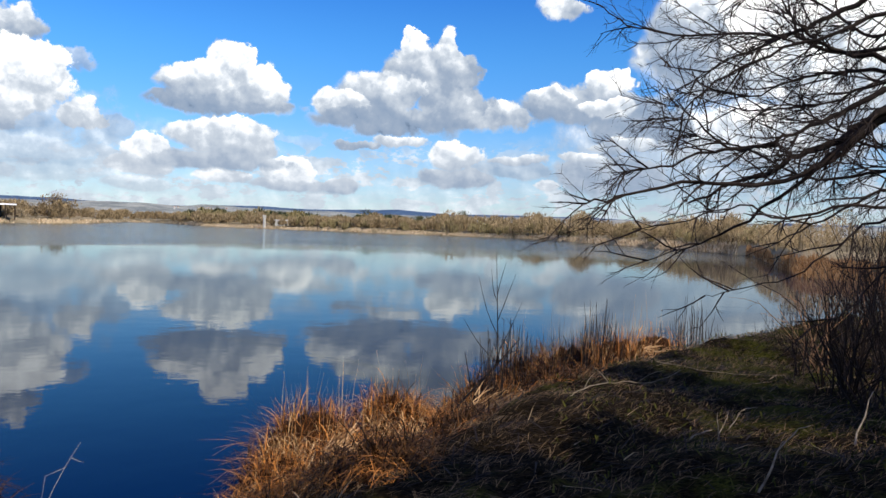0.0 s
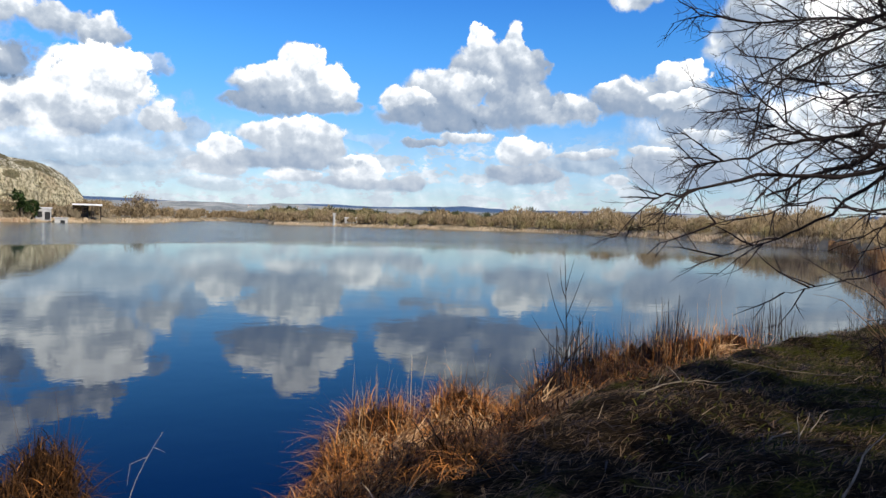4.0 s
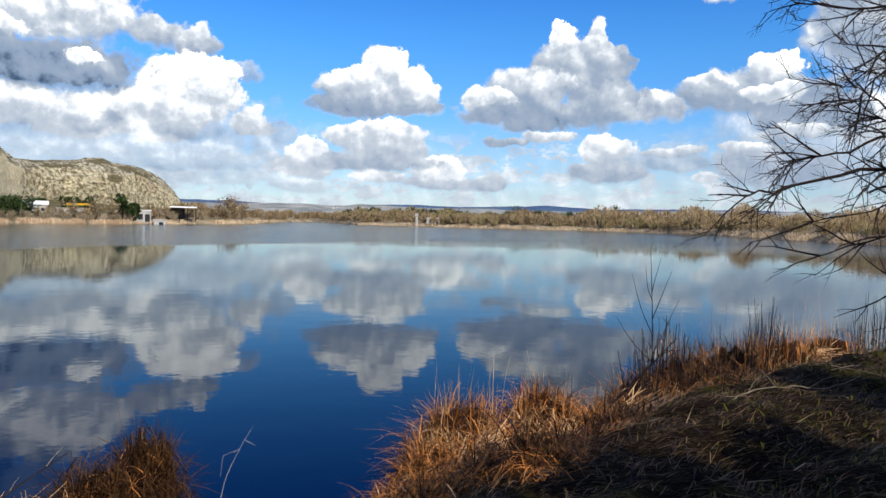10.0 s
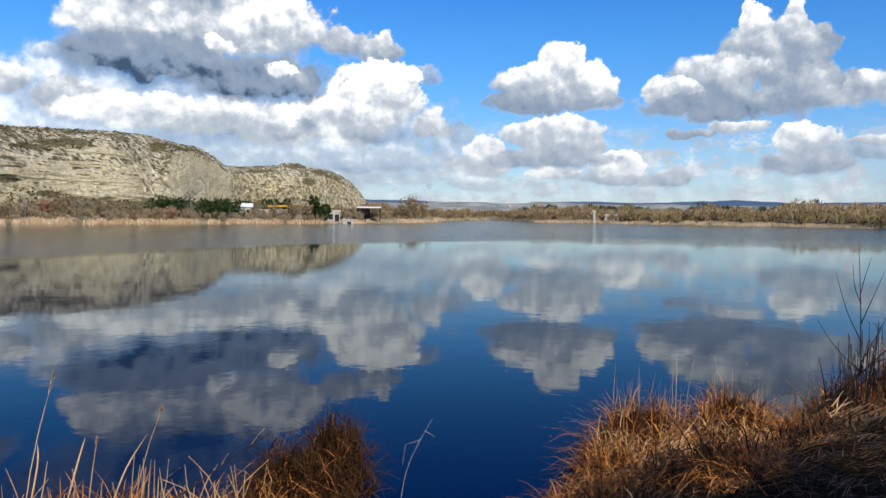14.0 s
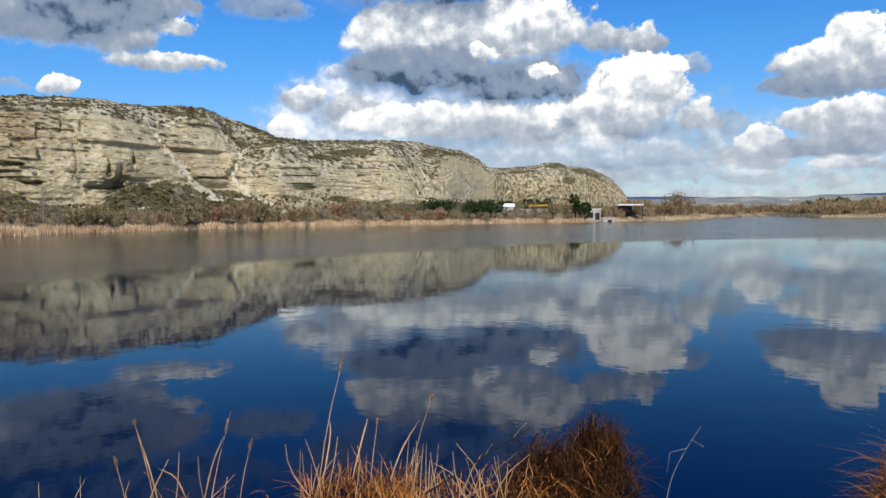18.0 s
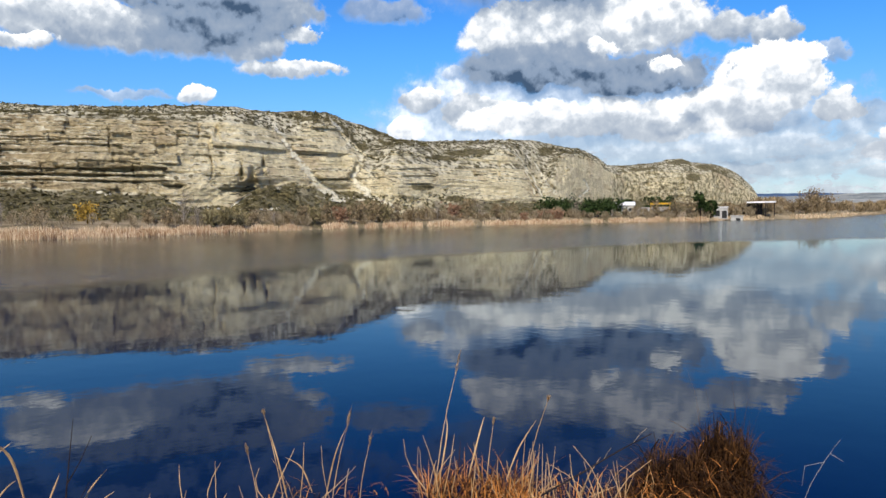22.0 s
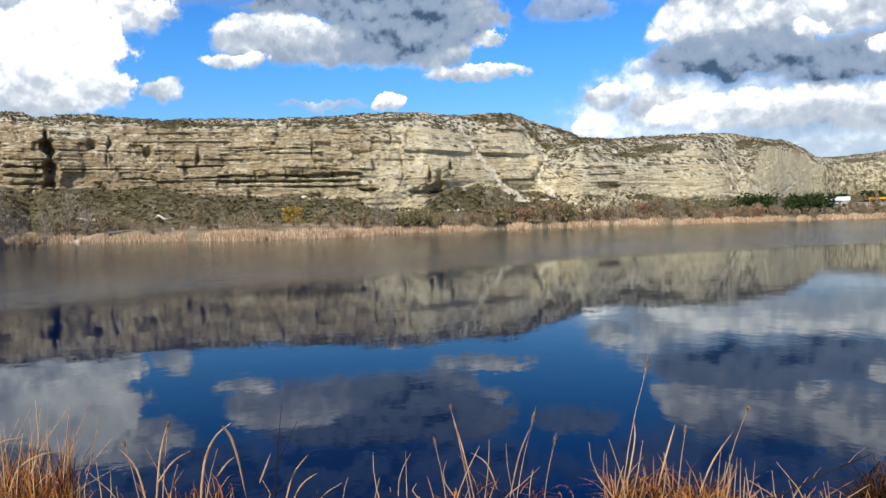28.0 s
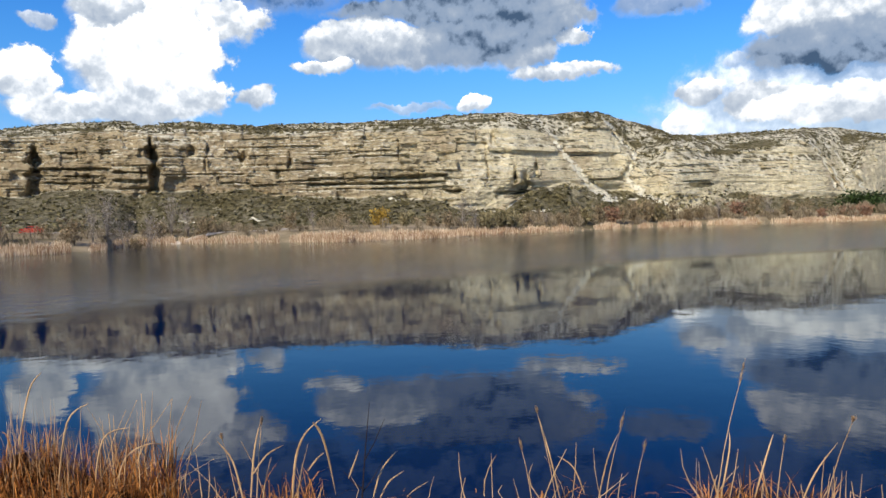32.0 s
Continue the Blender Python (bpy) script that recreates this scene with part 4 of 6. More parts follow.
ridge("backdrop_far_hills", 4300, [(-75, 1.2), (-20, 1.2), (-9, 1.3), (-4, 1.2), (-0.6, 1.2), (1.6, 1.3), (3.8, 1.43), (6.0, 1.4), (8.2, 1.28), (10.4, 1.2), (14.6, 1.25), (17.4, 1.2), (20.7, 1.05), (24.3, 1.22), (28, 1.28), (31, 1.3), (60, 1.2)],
      900, HILL_FAR, "long wooded ridge on the skyline, blue with painted haze", 6.0)
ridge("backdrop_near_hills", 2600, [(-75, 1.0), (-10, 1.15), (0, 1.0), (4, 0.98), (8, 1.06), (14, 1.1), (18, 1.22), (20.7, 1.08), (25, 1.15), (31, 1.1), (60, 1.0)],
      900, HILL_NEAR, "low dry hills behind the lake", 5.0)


# ---- plants ----
def ground_at(az, r):
    return at(az, r, float(land_z(az, r)))


def reed_leaf(s, foot, height, lean, droop, width):
    """One long leaf: rises, leans over and hangs at the tip."""
    a = random.uniform(0, 2 * math.pi)
    out = Vector((math.cos(a), math.sin(a), 0)) * lean
    side = Vector((-out.y, out.x, 0.0)).normalized() * width / 2 if lean else Vector((width / 2, 0, 0))
    twist = random.uniform(-0.7, 0.7)
    n0, steps = len(s.v), 4
    for i in range(steps):
        k = i / steps
        p = foot + out * (k ** 1.6) + Vector((0, 0, height * k - droop * max(0.0, k - 0.45) ** 2 * 3.3))
        w = side * (1 - 0.6 * k)
        w = Vector((w.x * math.cos(twist * k) - w.y * math.sin(twist * k), w.x * math.sin(twist * k) + w.y * math.cos(twist * k), 0))
        s.v += [p - w, p + w]
    s.v.append(foot + out * 1.08 + Vector((0, 0, height - droop)))
    for i in range(steps - 1):
        b = n0 + 2 * i
        s.f.append((b, b + 1, b + 3, b + 2))
    b = n0 + 2 * (steps - 1)
    s.f.append((b, b + 1, b + 2))


def tussock(az, r, radius, height, count, label, mat=None, pale=0.2, name="sedge_tussock", stiff=0.5, squeeze=1.0, wisps=40):
    """A mound of dead sedge: matted leaves, a pale broken patch and a few tall wisps."""
    foot = at(az, r)
    foot.z = max(-0.05, float(land_z(az, r)) - 0.03)
    ob = thing(name, foot, label, "grass clump", "sedge tussocks along the water")
    mats = {"leaves": (mat or SEDGE, int(count * (1 - pale))), "broken_leaves": (STRAW if mat is None else SEDGE, int(count * pale)), "wisps": (STRAW if mat is None else mat, wisps)}
    for key, (m, n) in mats.items():
        s = Soup()
        for _ in range(n):
            a = random.uniform(0, 2 * math.pi)
            q = math.sqrt(random.random()) * radius * 0.5
            p = Vector((math.cos(a) * q * squeeze, math.sin(a) * q, 0.0))
            reach = radius * random.uniform(0.1, 1.0)
            h = height * random.uniform(0.75, 1.15) * (1 - 0.3 * (reach / radius) ** 2)
            if key == "wisps":
                reed_leaf(s, p, h * random.uniform(1.1, 1.5), random.uniform(0.03, 0.25), random.uniform(0, 0.1), random.uniform(0.005, 0.009))
            elif key == "broken_leaves":
                p = p + Vector((0.0, -0.45 * radius, h * random.uniform(0.15, 0.65)))
                reed_leaf(s, p, h * random.uniform(0.05, 0.3), random.uniform(0.15, 0.45), random.uniform(0.05, 0.3), random.uniform(0.007, 0.012))
            else:
                p.z = h * random.uniform(0, 0.3)
                if random.random() < 0.58:
                    # tangled leaves that cross the others
                    q = radius * random.uniform(0.2, 0.95)
                    p = Vector((math.cos(a) * q * squeeze, math.sin(a) * q, h * (1 - (q / radius) ** 2) * random.uniform(0.3, 1.0)))
                    reed_leaf(s, p, random.uniform(-0.15, 0.3), random.uniform(0.1, 0.5), random.uniform(0.0, 0.3), random.uniform(0.008, 0.016))
                    continue
                reed_leaf(s, p, h - p.z, reach, h * random.uniform(0.1, 1.0) * (reach / radius) ** 1.2, random.uniform(0.008, 0.015))
            if key == "wisps":
                part("wisp", s, m, ob)
                s = Soup()
        if key != "wisps":
            part(key, s, m, ob)["kind"] = "stuff"
    # the matted heart of the mound, coloured dark for shade between the leaves
    s = Soup()
    for i in range(7):
        for k in range(14):
            a, e = 2 * math.pi * k / 14, (i / 6) * math.pi / 2
            w = 1 + 0.25 * random.uniform(-1, 1)
            s.v.append(Vector((math.cos(a) * math.cos(e) * radius * 0.6 * w * squeeze, math.sin(a) * math.cos(e) * radius * 0.6 * w, math.sin(e) * height * 0.72 * w - 0.05)))
    for i in range(6):
        for k in range(14):
            s.f.append((i * 14 + k, i * 14 + (k + 1) % 14, (i + 1) * 14 + (k + 1) % 14, (i + 1) * 14 + k))
    part("mat", s, DARK_SHADE_SEDGE if mat is not None else SHADE_MAT, ob, smooth=True)
    return ob


# near-black brown paints the shade deep inside the mounds
SHADE_MAT = surface("shade_dark_mat", (0.014, 0.0055, 0.002), (0.085, 0.034, 0.012), 14.0, 0.9, 0.8, 5.0, depth=0.05)


def stem(s, az, r, el_top, width=0.007, lean=0.0, foot_z=None, bow=0.0):
    """A single upright stalk that ends at the given elevation; returns its tip."""
    foot = at(az, r)
    foot.z = max(-0.1, float(land_z(az, r))) if foot_z is None else foot_z
    tip = sight(az + lean, el_top, r)
    mid = (foot + tip) / 2 + Vector((random.uniform(-0.02, 0.02), 0, 0)) + (at(az + lean, r) - at(az, r)) * (-bow)
    q = [foot, foot.lerp(mid, 0.5) + (mid - foot.lerp(tip, 0.5)) * 0.25, mid, mid.lerp(tip, 0.5) + (mid - foot.lerp(tip, 0.5)) * 0.25, tip]
    s.tube(q, [width, width * 0.95, width * 0.85, width * 0.7, width * 0.35], 4)
    return tip, (tip - mid).normalized()


def plume(s, tip, along, size=0.16):
    """A dry reed head: a feathery spindle."""
    for i in range(60):
        k = random.random()
        p = tip + along * (size * (k - 0.15))
        w = 0.028 * math.sin(math.pi * min(1, k + 0.1))
        d = Vector((random.gauss(0, 1), random.gauss(0, 1), random.gauss(0, 0.5))).normalized()
        s.blade(p, p + along * 0.04 + d * w, 0.006, 0.0, 2)


def reed_stand(az0, az1, r, stems, el_lo, el_hi, leaves, label, heads=(), height=0.6):
    """Reeds rooted at the water's edge: a leafy foot, bare stalks and seed heads."""
    mid = (az0 + az1) / 2
    ob = thing("reed_stand", (0, 0, 0), label, "reeds", "reed stands at the water's edge")
    for _ in range(stems):
        s = Soup()
        az = random.uniform(az0, az1)
        stem(s, az, r + random.uniform(-0.3, 0.4), el_lo + (el_hi - el_lo) * random.random() ** 1.7, random.uniform(0.003, 0.0065), random.gauss(0, 1.8), bow=random.uniform(-0.6, 0.6))
        part("stalk", s, STRAW, ob)
    s = Soup()
    for _ in range(leaves):
        az = random.uniform(az0, az1)
        p = at(az, r + random.uniform(-0.4, 0.5))
        p.z = max(-0.1, float(land_z(mid, r)) - 0.05)
        reed_leaf(s, p, random.uniform(0.4, 1.1) * height, random.uniform(0.03, 0.4), random.uniform(0, 0.3), random.uniform(0.007, 0.015))
    part("leaves", s, SEDGE, ob)["kind"] = "stuff"
    for az, rr, el, lean, size in heads:
        s, h = Soup(), Soup()
        tip, along = stem(s, az, rr, el, 0.005, lean, bow=0.12)
        st = part("tall_stalk", s, STRAW, ob)
        plume(h, tip, along, size)
        part("seed_head", h, PLUME, st, "feathery dry seed head")
    return ob


def bent_leaf(ob, r, width, path, mat=None):
    """A long dry leaf through the given azimuths and elevations, folded a little along its middle."""
    line = curve_points([sight(a, e, r + 0.06 * i) for i, (a, e) in enumerate(path)], 5)
    s, n = Soup(), len(line)
    for i, p in enumerate(line):
        d = line[min(i + 1, n - 1)] - line[max(i - 1, 0)]
        side = d.cross(p - EYE_AT).normalized() * width / 2 * (0.55 + 0.45 * min(1, 4 * i / n)) * (1 - (i / (n - 1)) ** 3 * 0.85)
        s.v += [p - side, p + (EYE_AT - p).normalized() * width * 0.25, p + side]
    for i in range(n - 1):
        k = 3 * i
        s.f += [(k, k + 1, k + 4, k + 3), (k + 1, k + 2, k + 5, k + 4)]
    part("bent_leaf", s, mat or STRAW, ob)


def twig_path(start, direction, length, steps, wander, lift):
    pts, p, d = [start.copy()], start.copy(), direction.normalized()
    for _ in range(steps):
        d = (d + Vector((random.gauss(0, wander), random.gauss(0, wander), random.gauss(0, wander) + lift))).normalized()
        p = p + d * (length / steps)
        pts.append(p.copy())
    return pts, d


def sprout(s, pts, width, level, reach, spread, lift, density):
    """Side twigs along a branch, each with its own side twigs."""
    total = sum((b - a).length for a, b in zip(pts, pts[1:]))
    n = max(1, int(total * density))
    for _ in range(n):
        k = random.uniform(0.12, 1.0) * (len(pts) - 1)
        i = min(int(k), len(pts) - 2)
        p = pts[i].lerp(pts[i + 1], k - i)
        d = (pts[i + 1] - pts[i]).normalized()
        side = Vector((random.gauss(0, 1), random.gauss(0, 1), random.gauss(0, 1)))
        side = (side - d * side.dot(d)).normalized()
        length = reach * random.uniform(0.45, 1.15) * (1 - 0.35 * k / len(pts))
        q, _d = twig_path(p, d * 0.75 + side * spread, length, 4, 0.11, lift)
        w = width * random.uniform(0.7, 1.0)
        s.tube(q, [w, w * 0.85, w * 0.7, w * 0.5, w * 0.25], 4 if level > 1 else 3)
        if level:
            sprout(s, q, w * 0.62, level - 1, reach * 0.5, spread, lift, density * 1.35)


def curve_points(control, steps):
    """A smooth line through the control points."""
    out, n = [], len(control)
    for i in range(n - 1):
        p0, p1, p2, p3 = control[max(i - 1, 0)], control[i], control[i + 1], control[min(i + 2, n - 1)]
        for k in range(steps):
            t = k / steps
            out.append(0.5 * (2 * p1 + (p2 - p0) * t + (2 * p0 - 5 * p1 + 4 * p2 - p3) * t * t + (3 * p1 - p0 - 3 * p2 + p3) * t ** 3))
    out.append(control[-1])
    return out


def overhanging_tree():
    """The bare tree that leans over the bank: trunk beside the camera's right, limbs reaching out over the water."""
    foot = ground_at(-41, 9.6)
    ob = thing("bare_tree", (0, 0, 0), "bare tree, coloured dark for shade, leaning its twiggy limbs over the water", "tree")
    s = Soup()
    top = sight(-37, 19, 9.3)
    trunk = curve_points([foot - Vector((0, 0, 0.2)), foot + Vector((0.05, -0.1, 1.2)), sight(-38.5, 6, 9.4), top, sight(-35, 30, 9.2), sight(-33, 42, 9.0)], 5)
    s.tube(trunk, [0.24 - 0.007 * i for i in range(len(trunk))], 10)
    part("trunk", s, BARK, ob, smooth=True)
    a, b, c = sight(-38.5, 5, 9.4), sight(-37.3, 13, 9.3), top
    limbs = [
        (0.060, [a, sight(-34, 9.6, 9.1), sight(-31, 9.0, 8.9), sight(-28.7, 7.0, 8.7), sight(-26.7, 5.1, 8.5), sight(-22.8, 3.9, 8.2), sight(-17.7, 4.0, 7.9), sight(-13.4, 2.9, 7.7), sight(-10.6, 2.3, 7.6)]),
        (0.036, [b, sight(-33, 13.4, 9.3), sight(-27.8, 12.9, 9.3), sight(-24.9, 14.2, 9.2), sight(-21.2, 14.7, 9.1), sight(-17.2, 14.8, 9.0), sight(-13.5, 15.6, 9.0), sight(-11.4, 17.0, 9.0)]),
        (0.038, [sight(-31, 8.4, 8.9), sight(-28.5, 6.3, 8.9), sight(-25.4, 3.7, 8.8), sight(-21.8, 1.0, 8.7), sight(-19.5, -0.3, 8.6), sight(-15.5, -1.9, 8.5)]),
        (0.020, [sight(-33.4, 2.5, 9.2), sight(-30.0, 1.2, 9.0), sight(-28.4, -0.4, 8.8), sight(-25.6, -2.5, 8.6), sight(-21.9, -3.6, 8.5), sight(-19.6, -4.4, 8.4)]),
        (0.040, [c, sight(-33.5, 16.6, 9.0), sight(-30.6, 15.3, 8.8), sight(-26.7, 13.9, 8.6), sight(-22.4, 12.6, 8.4), sight(-19.4, 10.8, 8.3), sight(-17.2, 8.6, 8.2)]),
        (0.034, [a, sight(-34, 5.8, 9.6), sight(-31.1, 5.0, 9.7), sight(-27.1, 4.3, 9.8), sight(-22.7, 6.3, 9.9), sight(-18.7, 7.6, 10.0), sight(-15.6, 8.9, 10.1)]),
        (0.032, [b, sight(-34, 11.4, 9.8), sight(-30, 10.6, 10.0), sight(-26, 9.4, 10.1), sight(-21, 9.6, 10.2), sight(-17.6, 11.2, 10.3)]),
        (0.032, [c, sight(-33, 20, 9.3), sight(-29, 19, 9.3), sight(-25, 17.6, 9.2), sight(-20, 17.4, 9.1), sight(-16.5, 18.6, 9.0)]),
        (0.026, [sight(-35, 4, 9.5), sight(-32, 2.6, 9.0), sight(-29, 2.6, 8.6), sight(-25, 1.6, 8.2), sight(-22.0, 2.4, 8.0), sight(-17.5, 1.0, 7.8), sight(-14.5, 0.5, 7.7)]),
        (0.020, [sight(-34, 0.5, 8.6), sight(-31, -2.0, 8.3), sight(-29.3, -4.6, 8.1), sight(-27, -6.0, 8.0)]),
        (0.085, [b, sight(-33, 10.2, 9.2), sight(-30.2, 8.5, 9.0), sight(-28.3, 7.0, 8.9), sight(-26.3, 6.3, 8.8), sight(-24.2, 5.0, 8.7), sight(-21.6, 4.1, 8.6), sight(-18.5, 2.6, 8.5)]),
        (0.045, [c, sight(-33, 12.0, 9.1), sight(-30.0, 12.5, 9.0), sight(-28.4, 12.8, 9.0), sight(-26.7, 13.7, 8.9), sight(-25.6, 14.7, 8.9), sight(-24.1, 16.5, 8.8), sight(-22.5, 19.5, 8.8)]),
        (0.042, [sight(-33, 18, 9.2), sight(-28.9, 16.0, 9.1), sight(-25.9, 14.7, 9.0), sight(-24.2, 14.1, 9.0), sight(-22.4, 13.4, 8.9), sight(-20.9, 13.0, 8.9), sight(-18.6, 11.6, 8.9)]),
        (0.038, [b, sight(-33, 11.4, 9.4), sight(-30.0, 11.6, 9.4), sight(-27.1, 11.6, 9.3), sight(-25.0, 11.2, 9.3), sight(-22.4, 10.2, 9.2), sight(-19.5, 10.8, 9.2)]),
        (0.050, [b, sight(-33, 11.0, 9.0), sight(-30.1, 9.9, 8.8), sight(-27.9, 8.8, 8.7), sight(-25.9, 7.9, 8.6), sight(-23.4, 6.8, 8.5), sight(-22.3, 6.3, 8.5), sight(-19.7, 4.1, 8.4)]),
        (0.022, [sight(-22.7, 6.5, 8.5), sight(-20.8, 6.9, 8.5), sight(-18.3, 9.1, 8.4), sight(-16.3, 9.9, 8.4)]),
        (0.026, [sight(-24.5, 6.8, 8.6), sight(-20.8, 6.5, 8.5), sight(-17.3, 5.6, 8.4), sight(-14.1, 4.9, 8.3), sight(-12.8, 4.7, 8.3)]),
        (0.036, [c, sight(-33, 15, 9.6), sight(-30, 13.8, 9.8), sight(-27.4, 15.6, 9.9), sight(-24.6, 17.4, 10.0), sight(-21.5, 18.2, 10.0)]),
        (0.034, [a, sight(-33.5, 6.8, 9.9), sight(-30.5, 6.6, 10.0), sight(-27.8, 8.0, 10.1), sight(-25.0, 9.6, 10.2), sight(-22.6, 9.0, 10.2)]),
        (0.030, [a, sight(-33.5, 3.6, 9.0), sight(-30.8, 3.6, 8.8), sight(-28.0, 1.8, 8.6), sight(-25.4, 0.4, 8.5), sight(-22.6, -1.2, 8.4)]),
    ]
    for width, control, density in ((w, c, 9.6 if c[-1].z > EYE + 0.1 else 4.5) for w, c in limbs):
        line = curve_points(control, 4)
        n = len(line)
        s = Soup()
        for i in range(1, n - 1):
            line[i] = line[i] + Vector((random.gauss(0, 0.012), random.gauss(0, 0.012), random.gauss(0, 0.014)))
        s.tube(line, [width * (1 - 0.86 * (i / (n - 1)) ** 0.7) for i in range(n)], 7)
        limb = part("limb", s, BARK, ob, smooth=True)
        t = Soup()
        sprout(t, line[n // 7:], 0.0125, 2, 0.86, 0.62, 0.004, density * 0.72)
        part("spray", t, TWIG, limb)["kind"] = "stuff"
    return ob


def thicket(az, r, height, stems, label, mat, name="bare_bush", reach=0.6, width=0.008, density=3.2, category="bush", group="bare bushes on the near bank"):
    """A leafless bush: many stems from one foot, forking twice."""
    foot = ground_at(az, r)
    ob = thing(name, foot, label, category, group)
    t = Soup()
    for _ in range(stems):
        s = Soup()
        a, tilt = random.uniform(0, 2 * math.pi), random.uniform(0.05, 0.75)
        d = Vector((math.cos(a) * tilt, math.sin(a) * tilt, 1.0))
        p = Vector((random.gauss(0, 0.12), random.gauss(0, 0.12), -0.05)) * (height / 1.5)
        q, _d = twig_path(p, d, height * random.uniform(0.6, 1.1), 6, 0.12, 0.0)
        s.tube(q, [width * f for f in (1.5, 1.3, 1.1, 0.9, 0.7, 0.5, 0.25)], 4)
        sprout(t, q[1:], width * 0.55, 1, reach, 0.8, 0.04, density)
        part("stem", s, mat, ob)
    part("spray", t, mat, ob)["kind"] = "stuff"
    return ob


def bank_tree(x, y, height, spread, seed):
    """A leafless tree beside the path, with a dense twiggy crown that shades the bank."""
    random.seed(seed)
    az, r = math.degrees(math.atan2(-x, y)), math.hypot(x, y)
    ob = thing("bank_tree", ground_at(az, r), "leafless tree with a dense crown shading the bank", "tree", "trees beside the bank")
    s, t = Soup(), Soup()
    s.tube([Vector((0, 0, -0.2)), Vector((0.1, 0.05, height * 0.3)), Vector((0, 0.1, height * 0.75))], [0.2, 0.16, 0.06], 8)
    part("trunk", s, BARK, ob, smooth=True)
    for _ in range(26):
        a = random.uniform(0, 2 * math.pi)
        p = Vector((0, 0, height * random.uniform(0.12, 0.75)))
        q, _d = twig_path(p, Vector((math.cos(a), math.sin(a), random.uniform(0.1, 0.9))), spread * random.uniform(0.5, 1.0), 6, 0.14, 0.05)
        s = Soup()
        s.tube(q, [0.05, 0.043, 0.036, 0.03, 0.022, 0.015, 0.006], 5)
        part("limb", s, BARK, ob)
        sprout(t, q[1:], 0.016, 1, 1.0, 0.8, 0.04, 4.5)
    part("spray", t, TWIG, ob)["kind"] = "stuff"
    return ob


random.seed(5)
overhanging_tree()
for k, (x, y, h, w) in enumerate(((6.6, -1.6, 7.4, 2.6), (9.4, -0.6, 9.4, 3.0), (12.0, -3.0, 10.0, 3.4))):
    bank_tree(x, y, h, w, 200 + k)


def added_shade_shrub(x, y, height, width, seed):
    """Dense ivy-grown shrubs added out of view beside the path; they keep the bank in shade."""
    random.seed(seed)
    az, r = math.degrees(math.atan2(-x, y)), math.hypot(x, y)
    ob = thing("added_shade_shrub", ground_at(az, r), "tall dark evergreen shrub, unseen, added to shade the bank", "shrub", "evergreen shrubs beside the bank")
    s = Soup()
    s.tube([Vector((0, 0, -0.2)), Vector((0.1, 0, height * 0.5)), Vector((0, 0.1, height * 0.85))], [0.14, 0.1, 0.04], 7)
    part("trunk", s, BARK, ob)
    c = Soup()
    for _ in range(1500):
        k = random.random() ** 0.8
        d = Vector((random.gauss(0, 1), random.gauss(0, 1), 0)).normalized() * width * math.sqrt(random.random()) * (1.1 - 0.6 * k)
        c.chip(Vector((d.x, d.y, 0.3 + k * (height - 0.3))), 0.15)
    part("crown", c, PINE, ob)["kind"] = "stuff"


# added blockers out of view, set towards the sun to shade the bank
for k, (x, y, h) in enumerate(((4.3, 1.3, 4.3), (5.5, 2.2, 4.2), (3.5, 0.2, 4.8), (8.2, 3.2, 6.4))):
    added_shade_shrub(x, y, h, 1.15, 230 + k)
random.seed(5)
for az, r, h, n, m in ((-31.5, 12.5, 1.7, 9, TWIG), (-34.5, 10.5, 2.4, 11, TWIG), (-30.6, 15.5, 1.5, 8, WARM_TWIG), (-33.5, 18.5, 2.4, 9, WARM_TWIG), (-36, 15.0, 2.9, 11, TWIG),
                       (-28.0, 9.2, 0.75, 8, TWIG), (-31.0, 8.0, 0.8, 9, TWIG), (-32.0, 11.5, 2.6, 26, TWIG), (-30.2, 13.0, 2.4, 26, TWIG), (-28.6, 13.5, 1.5, 20, TWIG), (-33.2, 9.0, 2.6, 26, TWIG), (-31.4, 17.0, 2.8, 24, TWIG), (-29.6, 8.6, 1.1, 18, TWIG), (-27.6, 11.0, 1.3, 10, WARM_TWIG), (-29.6, 10.4, 1.6, 12, TWIG), (-30.6, 9.2, 1.5, 12, TWIG), (-26.2, 10.2, 0.7, 8, TWIG)):
    thicket(az, r, h, n, "tangled leafless bush on the shaded bank", m)

# the sapling and the leaning stick at the water's edge
random.seed(8)
sap = thing("sapling", (0, 0, 0), "thin leafless sapling standing among the sedge", "sapling")
s = Soup()
line = curve_points([ground_at(-5.0, 9.6), sight(-4.62, -10.5, 9.7), sight(-4.45, -6.0, 9.75), sight(-4.2, -1.35, 9.8)], 4)
s.tube(line, [0.013 - 0.0009 * i for i in range(len(line))], 5)
part("stem", s, TWIG, sap)
for az0, el0, az1, el1 in ((-4.55, -8.2, -2.9, -3.6), (-4.5, -7.0, -5.8, -3.3), (-4.4, -5.0, -5.0, -2.4), (-4.6, -9.6, -6.4, -5.4), (-4.6, -10.2, -1.8, -6.9), (-4.45, -5.6, -3.9, -3.0), (-4.7, -11.0, -7.0, -8.0)):
    s = Soup()
    q = curve_points([sight(az0, el0, 9.72), sight((az0 + az1) / 2 + 0.1, (el0 + el1) / 2 - 0.3, 9.72), sight(az1, el1, 9.74)], 3)
    s.tube(q, [0.0065 - 0.0008 * i for i in range(len(q))], 4)
    part("side_twig", s, TWIG, sap)
stick = thing("leaning_stick", (0, 0, 0), "dark dead stick leaning over the sedge", "stick")
s = Soup()
